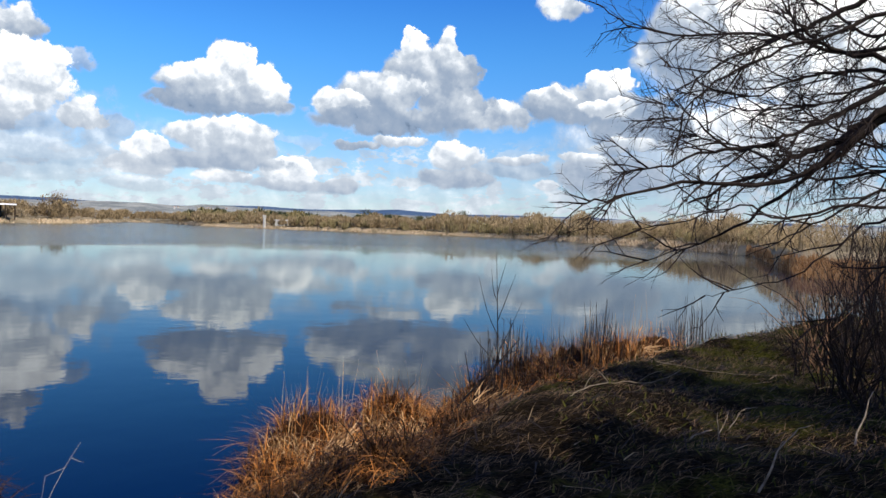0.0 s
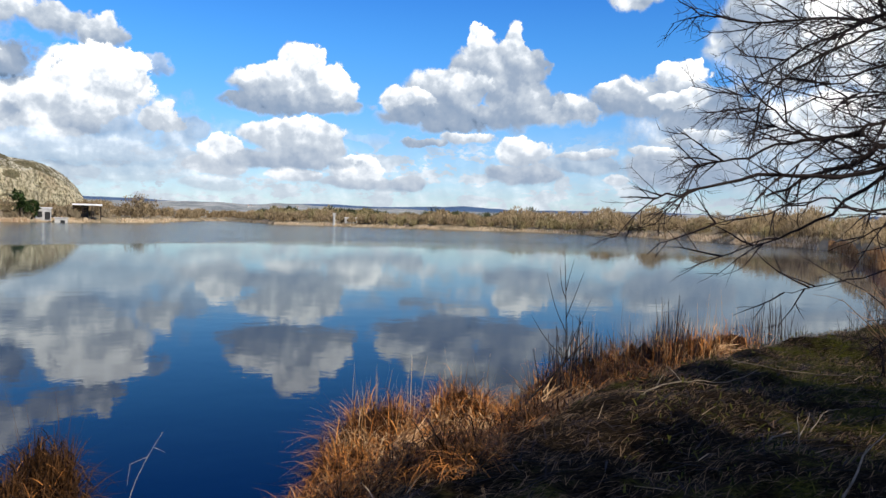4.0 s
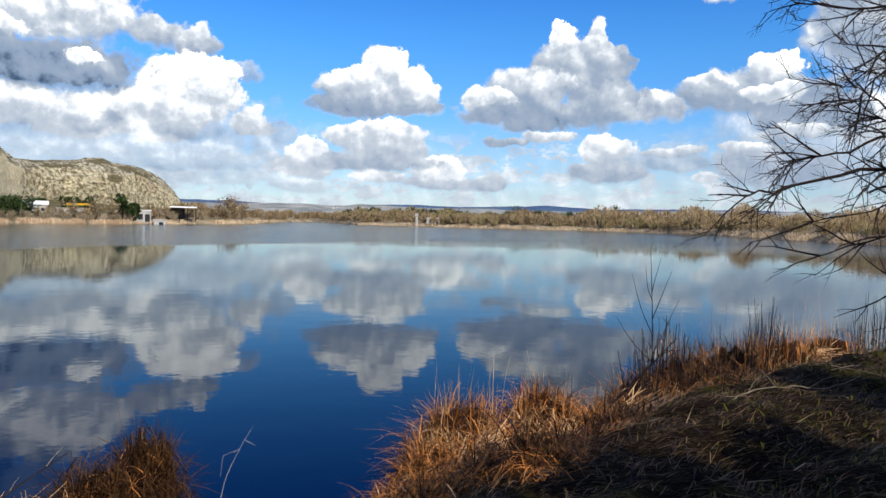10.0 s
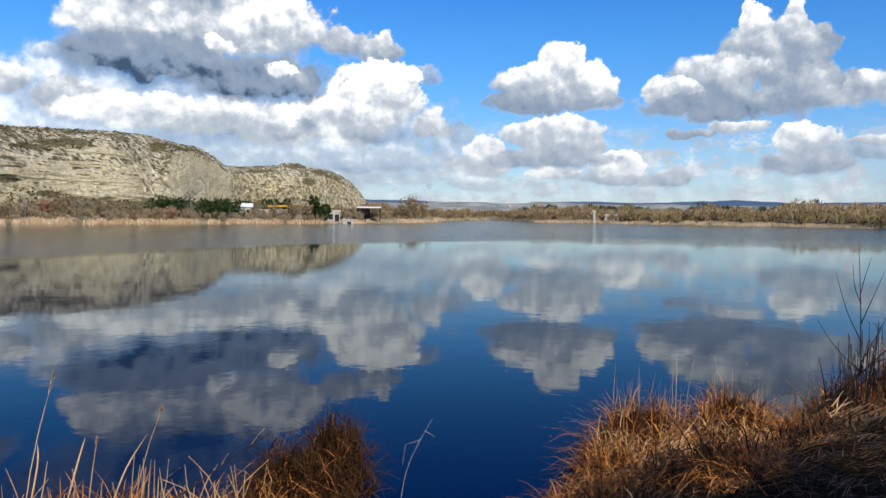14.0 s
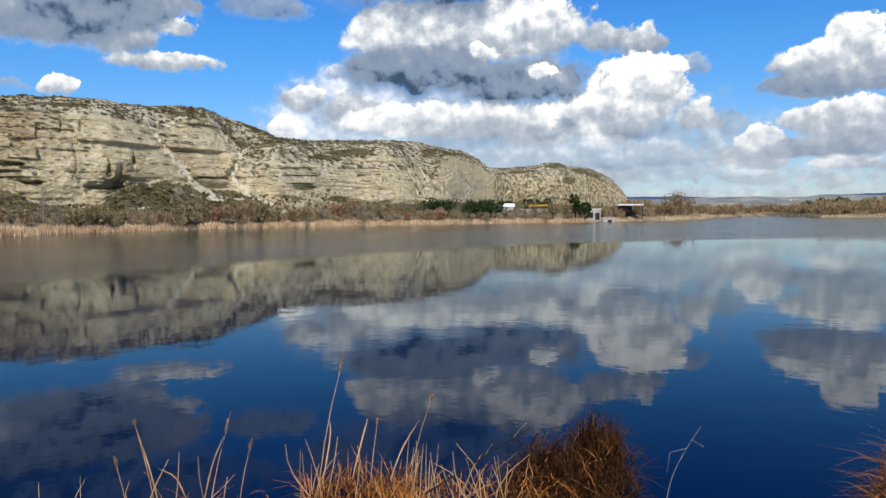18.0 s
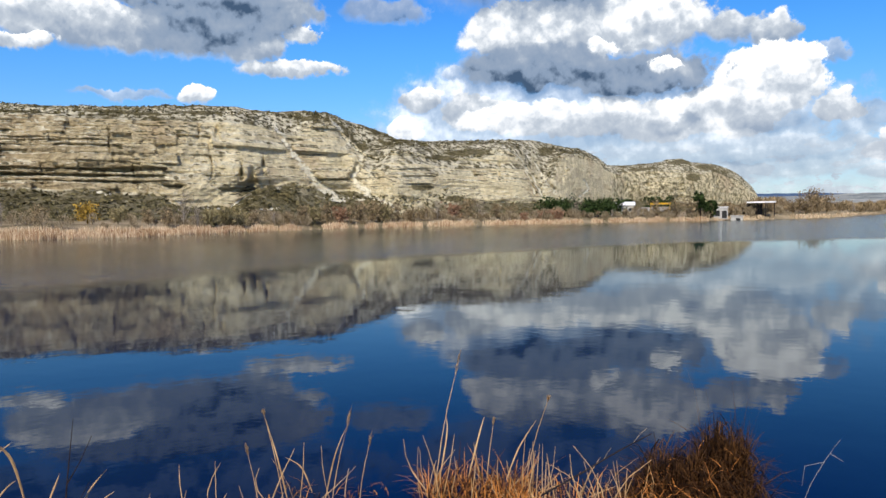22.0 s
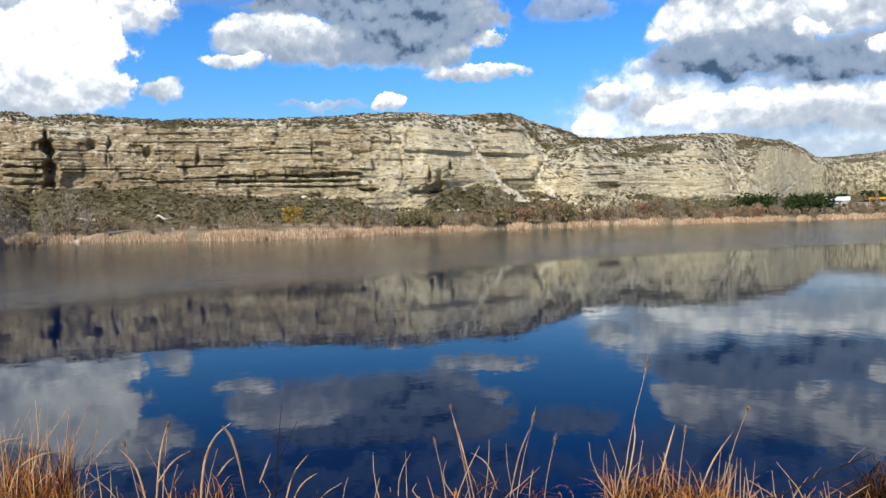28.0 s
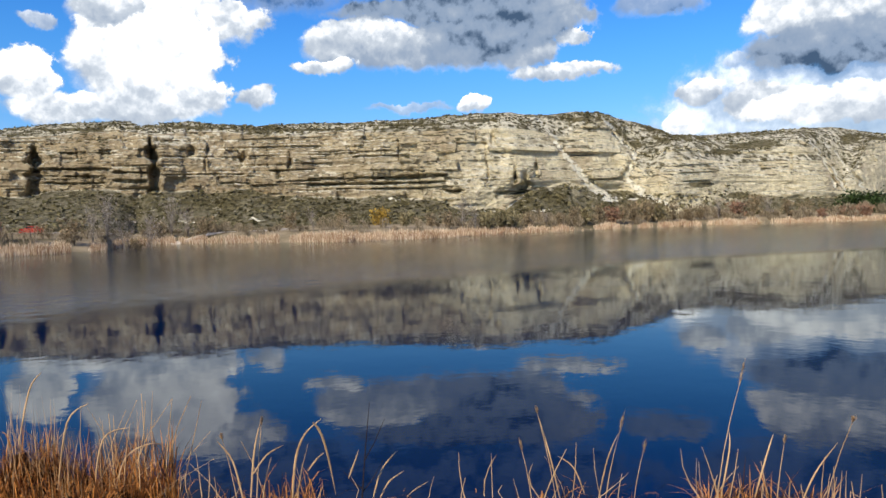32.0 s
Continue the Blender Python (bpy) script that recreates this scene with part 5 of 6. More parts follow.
q = curve_points([sight(0.5, -15.9, 8.6), sight(-1.6, -13.6, 8.9), sight(-4.0, -11.0, 9.2), sight(-6.3, -8.3, 9.5)], 4)
s.tube(q, [0.020 - 0.0011 * i for i in range(len(q))], 6)
part("shaft", s, BARK, stick)
for az0, el0, az1, el1 in ((-2.6, -12.5, -2.0, -9.5), (-4.0, -11.0, -5.0, -9.9), (-4.6, -10.3, -4.9, -8.4), (-5.3, -9.5, -6.6, -9.2)):
    s = Soup()
    s.tube([sight(az0, el0, 9.15), sight((az0 + az1) / 2, (el0 + el1) / 2 + 0.1, 9.2), sight(az1, el1, 9.2)], [0.008, 0.006, 0.003], 4)
    part("side_twig", s, TWIG, stick)

# sedge tussocks
random.seed(11)
tussock(9.8, 7.7, 0.78, 0.86, 2600, "rust-brown mound of dead sedge with a pale broken patch", pale=0.28, wisps=70)
tussock(12.0, 7.0, 0.5, 0.55, 1400, "rust sedge leaning out over the water", pale=0.1, wisps=35)
tussock(14.4, 6.4, 0.42, 0.26, 900, "low rust sedge trailing into the water", pale=0.1, wisps=20)
tussock(7.4, 7.0, 0.6, 0.66, 1700, "matted rust sedge with a pale broken heart", pale=0.42, wisps=25)
tussock(3.4, 8.7, 0.7, 0.82, 2200, "round rust-brown mound of dead sedge", pale=0.25, wisps=45)
tussock(11.0, 6.2, 0.55, 0.4, 1200, "low rust sedge at the foot of the mound", pale=0.2, wisps=15)
tussock(13.8, 5.9, 0.45, 0.3, 800, "flattened sedge in the shallows", pale=0.2, wisps=12)
tussock(7.2, 6.0, 0.55, 0.36, 1100, "flattened brown sedge and straw", pale=0.35, wisps=12)
tussock(4.0, 6.9, 0.6, 0.45, 1200, "low brown sedge on the edge of the bank", pale=0.25, wisps=20)
tussock(0.4, 8.6, 0.6, 0.55, 1300, "brown sedge beside the leaning stick", pale=0.15, wisps=35)
tussock(-3.9, 9.5, 0.7, 0.9, 2200, "bright straw-coloured mound of dead sedge", pale=0.4, wisps=45)
tussock(-1.6, 9.2, 0.5, 0.55, 1000, "rust sedge at the foot of the sapling", pale=0.2, wisps=25)
tussock(-7.0, 10.4, 0.85, 1.05, 2000, "rust sedge thicket with pale tips", pale=0.15, wisps=60)
tussock(-10.4, 11.2, 1.0, 1.15, 1900, "dull brown sedge along the water", pale=0.15, wisps=70)
tussock(-13.6, 12.2, 1.1, 1.2, 1900, "rust sedge along the water", pale=0.2, wisps=60)
tussock(-16.6, 12.8, 1.05, 1.15, 1900, "bright rust sedge at the bend of the bank", pale=0.3, wisps=40)
tussock(-19.6, 14.4, 0.8, 0.6, 900, "low rust sedge at the end of the bank", pale=0.2, wisps=30)
tussock(33.9, 6.9, 0.42, 0.8, 1700, "dark brown sedge tussock rising from the water", mat=DARK_SHADE_SEDGE, pale=0.04, wisps=60)
tussock(37.2, 6.6, 0.52, 0.62, 1800, "dark brown sedge mound with rust leaves at the water's edge", mat=DARK_SHADE_SEDGE, pale=0.14, wisps=50)
tussock(106.5, 7.2, 0.6, 0.95, 1700, "thick stand of rust and straw sedge", pale=0.3, wisps=110)
tussock(104.2, 6.5, 0.6, 0.7, 2000, "dense rust sedge at the water's edge", pale=0.25, wisps=60)
tussock(101.0, 6.8, 0.45, 0.6, 1000, "rust sedge with pale bent blades", pale=0.3, wisps=60)



def broken_fan(az, el, r, count, reach, rise, label):
    """A patch of pale leaves, snapped and fanned out over the front of a mound."""
    ob = thing("broken_sedge", (0, 0, 0), label, "grass clump", "fans of broken sedge")
    s = Soup()
    for _ in range(count):
        k = random.random()
        a, e, rr = az + random.gauss(0, 0.4) - reach * 0.45 * k, el + random.gauss(0, 0.62), r + random.uniform(-0.06, 0.1)
        p, q = sight(a, e, rr), sight(a - reach * random.uniform(0.25, 0.75), e + rise * random.uniform(-0.1, 0.9), rr + random.uniform(-0.04, 0.08))
        mid = p.lerp(q, 0.5) + Vector((0, 0, random.uniform(-0.005, 0.02)))
        side = (q - p).cross(Vector((random.gauss(0, 0.4), -1.0, 0.5))).normalized() * random.uniform(0.0035, 0.0065)
        n = len(s.v)
        s.v += [p - side, p + side, mid - side, mid + side, q]
        s.f += [(n, n + 1, n + 3, n + 2), (n + 2, n + 3, n + 4)]
    part("leaves", s, BLEACHED, ob)["kind"] = "stuff"


BLEACHED = surface("bleached_sedge", (0.20, 0.095, 0.035), (0.74, 0.46, 0.235), 2.0, 0.65, 0.0, island=0.9)
broken_fan(8.6, -18.1, 6.05, 400, 2.9, 2.0, "pale snapped sedge fanned over a rust mound")
broken_fan(-2.9, -14.6, 8.5, 380, 3.0, 1.7, "bleached broken sedge on a straw mound")
broken_fan(-15.6, -9.4, 12.0, 60, 2.2, 0.7, "bleached sedge at the bend of the bank")
# reed stands along the bottom of the bank
random.seed(13)
stand = reed_stand(48, 57, 6.5, 46, -20.8, -16.8, 760, "straw reeds with rust leaves and one tall plume", ((56.0, 6.6, -12.2, -1.9, 0.22), (49.0, 6.6, -14.4, -2.1, 0.05), (51.9, 6.6, -16.2, -0.7, 0.06)), 0.46)
for w, path in ((0.012, ((55.6, -20.5), (54.9, -17.0), (54.9, -15.6))), (0.014, ((53.2, -20.0), (52.4, -17.2), (51.9, -15.6))), (0.012, ((50.2, -20.2), (49.2, -17.9), (47.8, -15.8)))):
    bent_leaf(stand, 6.5, w, path)
reed_stand(41, 48, 6.4, 45, -20.5, -17.5, 260, "thin straw reeds beside the dark tussock", (), 0.35)
stand = reed_stand(60, 70.5, 6.5, 12, -21.0, -17.0, 130, "sparse pale reeds with feathery heads", ((67.6, 6.5, -14.9, 1.5, 0.05), (64.2, 6.6, -16.1, -1.4, 0.22), (62.0, 6.5, -17.6, -0.9, 0.14), (69.6, 6.5, -17.6, 0.8, 0.10)), 0.32)
for w, path in ((0.013, ((67.4, -21.5), (68.2, -18.0), (69.1, -14.9))), (0.012, ((64.6, -21.2), (63.8, -18.2), (62.9, -16.2))), (0.012, ((65.6, -20.6), (66.4, -18.8), (67.6, -18.0)))):
    bent_leaf(stand, 6.45, w, path)
stand = reed_stand(86, 96, 6.6, 26, -20.5, -15.8, 360, "pale bent reeds over a rust foot", ((91.4, 6.6, -14.8, -0.7, 0.06), (92.4, 6.6, -15.6, 1.2, 0.05)), 0.46)
for w, path in ((0.020, ((88.6, -20.5), (88.2, -17.4), (87.4, -15.7), (86.1, -14.7))), (0.022, ((86.8, -14.9), (86.2, -15.8), (85.7, -17.6), (85.2, -20.3))), (0.016, ((91.7, -20.0), (91.3, -16.6), (90.7, -14.4))),
                (0.014, ((91.6, -18.4), (90.4, -17.0), (89.1, -16.4))), (0.016, ((92.2, -20.2), (92.9, -17.2), (94.0, -15.6))), (0.014, ((84.2, -19.2), (83.7, -18.1), (83.3, -17.2))), (0.014, ((87.3, -18.4), (86.6, -17.6), (86.0, -17.2)))):
    bent_leaf(stand, 6.5, w, path)
stand = reed_stand(72, 84, 6.6, 8, -21.5, -17.5, 25, "a few pale reed stalks in the water", (), 0.25)
for w, path in ((0.014, ((82.4, -21.0), (81.6, -18.8), (80.3, -17.4))), (0.012, ((81.8, -20.8), (81.0, -19.6), (79.8, -18.9)))):
    bent_leaf(stand, 6.5, w, path)
stand = reed_stand(97, 109, 7.0, 120, -18.0, -11.5, 1500, "tall straw reeds leaning over the water", (), 0.95)
for w, path in ((0.016, ((104.8, -17.5), (104.0, -13.0), (102.6, -11.9))), (0.016, ((102.6, -18.5), (101.8, -14.5), (100.0, -13.9))), (0.014, ((101.4, -19.0), (100.4, -16.0), (98.6, -15.2), (97.6, -15.6))), (0.014, ((107.0, -14.0), (106.2, -10.5), (105.4, -9.4)))):
    bent_leaf(stand, 6.7, w, path)

sap2 = thing("sapling", (0, 0, 0), "dark leafless sapling shoot standing in the reeds", "sapling")
s = Soup()
s.tube(curve_points([sight(83.4, -23.5, 6.3), sight(83.0, -19.0, 6.35), sight(82.35, -13.7, 6.4)], 4), [0.010 - 0.001 * i for i in range(9)], 5)
part("stem", s, TWIG, sap2)
for a0, e0, a1, e1 in ((82.9, -18.0, 81.2, -15.0), (83.1, -20.2, 81.4, -18.0), (83.1, -20.0, 84.6, -18.6)):
    s = Soup()
    s.tube([sight(a0, e0, 6.36), sight((a0 + a1) / 2, (e0 + e1) / 2 - 0.2, 6.37), sight(a1, e1, 6.38)], [0.006, 0.004, 0.002], 4)
    part("side_twig", s, TWIG, sap2)

pole = thing("leaning_stick", (0, 0, 0), "long brown dead stalk leaning across the reeds", "stick")
s = Soup()
s.tube(curve_points([sight(47.4, -21.2, 6.1), sight(44.6, -19.7, 6.2), sight(41.8, -18.0, 6.35), sight(39.0, -16.4, 6.5)], 4), [0.009 - 0.0004 * i for i in range(13)], 5)
part("shaft", s, BARK, pole)
for az0, el0, az1, el1 in ((40.4, -17.2, 39.3, -16.0), (42.6, -18.5, 42.0, -17.6)):
    s = Soup()
    s.tube([sight(az0, el0, 6.43), sight((az0 + az1) / 2, (el0 + el1) / 2 + 0.1, 6.45), sight(az1, el1, 6.47)], [0.004, 0.003, 0.002], 4)
    part("side_twig", s, PALE_WOOD, pole)

# dead dark stems standing in the shallows along the bend
random.seed(19)
s = Soup()
for _ in range(950):
    az = -2.5 - 30 * random.random() ** 1.15
    r = float(interp(az, NEAR_SHORE)) + random.uniform(-1.2, 0.5)
    top = random.uniform(0.55, 1.45) * (0.75 + 0.35 * math.sin(az * 0.9))
    foot = at(az, r, max(-0.05, float(land_z(az, r))))
    tip = foot + Vector((random.gauss(0, 0.09), random.gauss(0, 0.09), top))
    s.tube([foot, foot.lerp(tip, 0.6) + Vector((random.gauss(0, 0.02), 0, 0)), tip], [0.006, 0.005, 0.003], 3)
    for _ in range(random.randrange(3)):
        p = foot.lerp(tip, random.uniform(0.5, 1.0))
        s.blade(p, p + Vector((random.gauss(0, 0.08), random.gauss(0, 0.08), random.uniform(0.0, 0.14))), 0.008, 0.0, 2)
tagged(new("dead_stems", s.mesh("dead_stems", TWIG)), "dark dead plant stems standing along the water", "plant stems", kind="stuff")

# a wilted stem hanging over open water
wilt = thing("wilted_stem", (0, 0, 0), "grey wilted stem bent over the open water", "plant stem")
s = Soup()
s.tube(curve_points([sight(28.9, -22.5, 6.3), sight(28.3, -19.5, 6.4), sight(27.2, -17.2, 6.5), sight(26.2, -15.6, 6.6)], 4), [0.0028 - 0.00015 * i for i in range(13)], 4)
part("stalk", s, GREY_TWIG, wilt)
for a0, e0, a1, e1 in ((27.2, -17.2, 28.4, -17.6), (26.8, -16.6, 26.0, -17.0), (28.4, -17.6, 28.6, -19.0)):
    s = Soup()
    s.tube([sight(a0, e0, 6.5), sight((a0 + a1) / 2, (e0 + e1) / 2, 6.5), sight(a1, e1, 6.5)], [0.0022, 0.0018, 0.0012], 3)
    part("side_stalk", s, GREY_TWIG, wilt)

# ---- the bank's litter ----
random.seed(17)


def scatter(count, az0, az1, r0, r1):
    az = np.array([random.uniform(az0, az1) for _ in range(count)])
    r = np.sqrt(np.array([random.uniform(r0 * r0, r1 * r1) for _ in range(count)]))
    keep = interp(az, NEAR_SHORE) - r > 0.3
    az, r = az[keep], r[keep]
    return az, r, land_z(az, r)


def litter(name, count, az0, az1, r0, r1, mat, label, length, width, stray):
    s = Soup()
    for az, r, z in zip(*scatter(count, az0, az1, r0, r1)):
        p = at(az, r, z + random.uniform(0.005, 0.05))
        a = random.gauss(0.15, stray)
        q = length * random.uniform(0.4, 1.3)
        tip = p + Vector((math.cos(a) * q, math.sin(a) * q, random.uniform(-0.02, 0.06)))
        s.blade(p, tip, width * random.uniform(0.6, 1.4), random.uniform(0, 0.03), 2)
    tagged(new(name, s.mesh(name, mat)), label, "plant litter", kind="stuff")


litter("straw_litter", 42000, -40, 16, 3.8, 15, LITTER, "dead straw and leaf litter strewn over the bank, coloured dark for shade", 0.15, 0.0045, 0.7)
litter("moss_tufts", 16000, -40, -9, 4.6, 24, surface("moss_grass", (0.012, 0.016, 0.003), (0.09, 0.085, 0.016), 3.0, 0.9, 0.0, island=0.7), "short moss and grass on the bank", 0.07, 0.012, 3.0)

STALK = surface("dead_stalk", (0.03, 0.02, 0.012), (0.40, 0.29, 0.17), 2.0, 0.8, 0.0, island=1.0)
litter("dead_stalks", 420, -40, 14, 4.0, 14, STALK, "broken pale stalks lying across the bank", 0.38, 0.009, 0.7)
litter("dark_sticks", 2200, -40, 14, 4.0, 14, TWIG, "dark twigs and sticks lying across the bank", 0.45, 0.013, 0.9)
# low sedge in the dark material, which paints in the shadow there
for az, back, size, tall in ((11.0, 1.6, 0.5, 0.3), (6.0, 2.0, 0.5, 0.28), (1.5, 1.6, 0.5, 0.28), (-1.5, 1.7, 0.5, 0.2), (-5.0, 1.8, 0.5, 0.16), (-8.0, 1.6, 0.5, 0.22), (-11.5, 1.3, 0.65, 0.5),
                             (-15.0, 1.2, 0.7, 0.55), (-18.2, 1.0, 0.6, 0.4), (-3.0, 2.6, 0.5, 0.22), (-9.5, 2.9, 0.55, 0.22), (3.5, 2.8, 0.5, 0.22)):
    tussock(az, float(interp(az, NEAR_SHORE)) - back, size, tall, int(1500 * size), "low flattened sedge and straw on the bank's edge, darkened for shade", mat=DARK_SHADE_SEDGE, pale=0.3, wisps=10)


def bank_branch(points, width, label, mat=PALE_WOOD, forks=()):
    ob = thing("fallen_branch", (0, 0, 0), label, "branch", "fallen branches on the bank")
    ctrl = [ground_at(a, r) + Vector((0, 0, h)) for a, r, h in points]
    s = Soup()
    q = curve_points(ctrl, 4)
    q = [p + Vector((random.gauss(0, 0.008), random.gauss(0, 0.008), random.gauss(0, 0.006))) for p in q]
    s.tube(q, [width * (1 - 0.6 * i / len(q)) * random.uniform(0.75, 1.2) for i in range(len(q))], 6)
    part("bough", s, mat, ob)
    for k, (da, dr, h) in enumerate(forks):
        i = (k + 1) * len(q) // (len(forks) + 2)
        s = Soup()
        e = q[i] + Vector((da, dr, h))
        s.tube([q[i], q[i].lerp(e, 0.5) + Vector((0, 0, 0.02)), e], [width * 0.5, width * 0.4, width * 0.2], 4)
        part("side_branch", s, mat, ob)


bank_branch([(-10.3, 6.8, 0.05), (-11.8, 7.3, 0.07), (-14.3, 7.74, 0.08), (-16.35, 8.16, 0.08), (-18.4, 8.97, 0.12)], 0.007, "long pale fallen branch lying on dark litter", forks=((0.1, 0.1, 0.12), (-0.12, 0.1, 0.12), (0.3, 0.2, 0.1)))
bank_branch([(-19.3, 6.19, 0.05), (-20.7, 6.58, 0.07)], 0.009, "short pale broken branch")
bank_branch([(-22.0, 7.0, 0.05), (-22.8, 7.4, 0.1), (-23.7, 7.8, 0.1)], 0.006, "pale stick lying on the moss")
bank_branch([(-21.2, 6.4, 0.02), (-21.9, 6.8, 0.22)], 0.005, "grey dead stick propped on the litter")
bank_branch([(-24.3, 5.0, 0.03), (-25.8, 5.7, 0.16), (-27.2, 6.4, 0.26)], 0.007, "pale stick leaning across the dark litter", forks=((0.1, 0.1, 0.05),))
bank_branch([(-21.4, 6.4, 0.02), (-21.2, 6.5, 0.24)], 0.005, "thin upright stub of dead wood")
bank_branch([(-16.7, 9.3, 0.05), (-21.0, 9.4, 0.06), (-25.9, 9.66, 0.07)], 0.006, "long thin stick on the sunlit moss")
bank_branch([(-30.0, 6.3, 0.1), (-30.9, 7.3, 0.35)], 0.008, "pale bent stick standing in the litter")


# ---- the far shore ----
random.seed(23)


def far_reeds(name, az0, az1, count, height, width, depth, mat, label, patchy=0.0):
    s = Soup()
    az = np.array([random.uniform(az0, az1) for _ in range(count)])
    off = np.array([random.uniform(-0.5, depth) for _ in range(count)])
    r = interp(az, FAR_SHORE) + off
    lush = fbm((az * 1.3, 0.0, 3.0), 3)
    z = np.maximum(land_z(az, r), -0.1)
    for a, rr, zz, k in zip(az, r, z, lush):
        if k < patchy - 0.9 + random.uniform(-0.2, 0.2):
            continue
        p = at(a, rr, zz - 0.05)
        h = height * (0.8 + 0.45 * k) * random.uniform(0.7, 1.15)
        w = width * random.uniform(0.6, 1.4)
        side = at(a + 90, w)
        tip = p + Vector((random.gauss(0, 0.14), random.gauss(0, 0.14), 1.0)) * h
        n = len(s.v)
        s.v += [p - side, p + side, p.lerp(tip, 0.6) + side * 0.8, p.lerp(tip, 0.6) - side * 0.8, tip]
        s.f += [(n, n + 1, n + 2, n + 3), (n + 3, n + 2, n + 4)]
    tagged(new(name, s.mesh(name, mat)), label, "reeds", kind="stuff")


far_reeds("reed_belt", 34, 118, 15000, 1.1, 0.035, 5.0, FAR_REED, "pale straw reed belt along the far shore", 0.4)
far_reeds("rust_reed_belt", 34, 118, 6000, 1.2, 0.04, 3.0, RUST_REED, "low rust-coloured reeds at the far waterline", 0.5)
far_reeds("low_reed_belt", -22, 34, 7000, 0.8, 0.08, 7.0, FAR_REED, "thin straw belt on the distant shore", 0.35)
far_reeds("cove_reeds", -42, -22.6, 7000, 1.05, 0.025, 6.0, surface("orange_reed", (0.26, 0.12, 0.045), (0.55, 0.32, 0.15), 0.3, 0.85, 0.0, island=0.6), "rust-orange reeds round the cove", 0.1)


def bare_tree_soup(s, foot, height, spread, stems, twigs, width, haze=1.0):
    """A leafless tree for the distance: forked stems inside a haze of fine twigs."""
    for _ in range(stems):
        a = random.uniform(0, 2 * math.pi)
        lean = random.uniform(0.05, 0.5) * spread
        mid = foot + Vector((math.cos(a) * lean * 0.4, math.sin(a) * lean * 0.4, height * 0.4))
        top = foot + Vector((math.cos(a) * lean, math.sin(a) * lean, height * random.uniform(0.7, 0.95)))
        s.tube([foot, mid, top], [width, width * 0.6, width * 0.15], 3)
        for _ in range(twigs):
            k = random.uniform(0.15, 1.0)
            p = foot.lerp(mid, k * 2) if k < 0.5 else mid.lerp(top, k * 2 - 1)
            b = random.uniform(0, 2 * math.pi)
            q = spread * random.uniform(0.1, 0.45) * (1.15 - k * 0.5)
            tip = p + Vector((math.cos(b) * q, math.sin(b) * q, random.uniform(0.02, 0.2) * height))
            s.blade(p, tip, width * random.uniform(0.5, 1.0), -0.03 * height, 2)
            n, w = len(s.v), haze * spread * random.uniform(0.03, 0.07)
            for _ in range(3):
                s.v.append(tip + Vector((random.gauss(0, w), random.gauss(0, w), random.gauss(0, 1.3 * w))))
            s.f.append((n, n + 1, n + 2))


def tree_kind(height, spread, stems, twigs, width, mat, seed, haze=0.7):
    random.seed(seed)
    c = Soup()
    bare_tree_soup(c, Vector((0, 0, 0)), height, spread, stems, twigs, width, haze)
    return c.mesh("twigs", mat)


KINDS = {
    "brown": [tree_kind(1.0, 0.85, 9, 46, 0.009, FAR_TWIG, 31 + k) for k in range(3)],
    "grey": [tree_kind(1.0, 0.7, 6, 60, 0.009, GREY_TWIG, 41 + k, 0.25) for k in range(3)],
    "red": [tree_kind(1.0, 1.1, 12, 42, 0.012, RED_TWIG, 51 + k) for k in range(2)],
    "olive": [tree_kind(1.0, 1.1, 12, 42, 0.012, OLIVE_TWIG, 61 + k) for k in range(2)],
    "yellow": [tree_kind(1.0, 1.0, 12, 60, 0.012, YELLOW_LEAF, 71)],
}
WORDS = {"brown": "leafless brown shrub on the far shore", "grey": "pale grey leafless tree on the far shore", "red": "rust-red leafless shrub on the far shore",
         "olive": "dull olive shrub on the far shore", "yellow": "yellowing round shrub on the far shore"}


def plant(kind, az, r, height, name="shore_shrub", wide=1.0):
    p = ground_at(az, r)
    ob = thing(name, p - Vector((0, 0, 0.1)), WORDS[kind], "tree" if name.endswith("tree") else "shrub", "shrubs and trees of the far shore")
    ob.rotation_euler.z = random.uniform(0, 6.28)
    ob.scale = (height * wide, height * wide, height)
    mesh = random.choice(KINDS[kind])
    c = new("crown", mesh)
    c.parent = ob


random.seed(29)
far_r = lambda az, d: float(interp(az, FAR_SHORE)) + d
for az, d, h, k, w in ((100.9, 4, 8.2, "grey", 0.8), (99.6, 4, 7.4, "grey", 0.8), (98.2, 5, 7.8, "grey", 0.9), (96.6, 6, 8.8, "grey", 0.8), (95.4, 7, 7.0, "grey", 0.9), (101.8, 5, 6.0, "grey", 0.9),
                       (94.3, 5, 4.5, "brown", 1.1), (103.0, 5, 4.0, "brown", 1.1), (97.4, 4, 4.0, "brown", 1.3), (99.0, 3, 3.6, "brown", 1.2)):
    plant(k, az, far_r(az, d) if not 97.5 < az < 100.9 else 118 + d, h, "shore_tree", w)
plant("yellow", 81.0, far_r(81, 15), 3.6, "shore_shrub", 1.2)
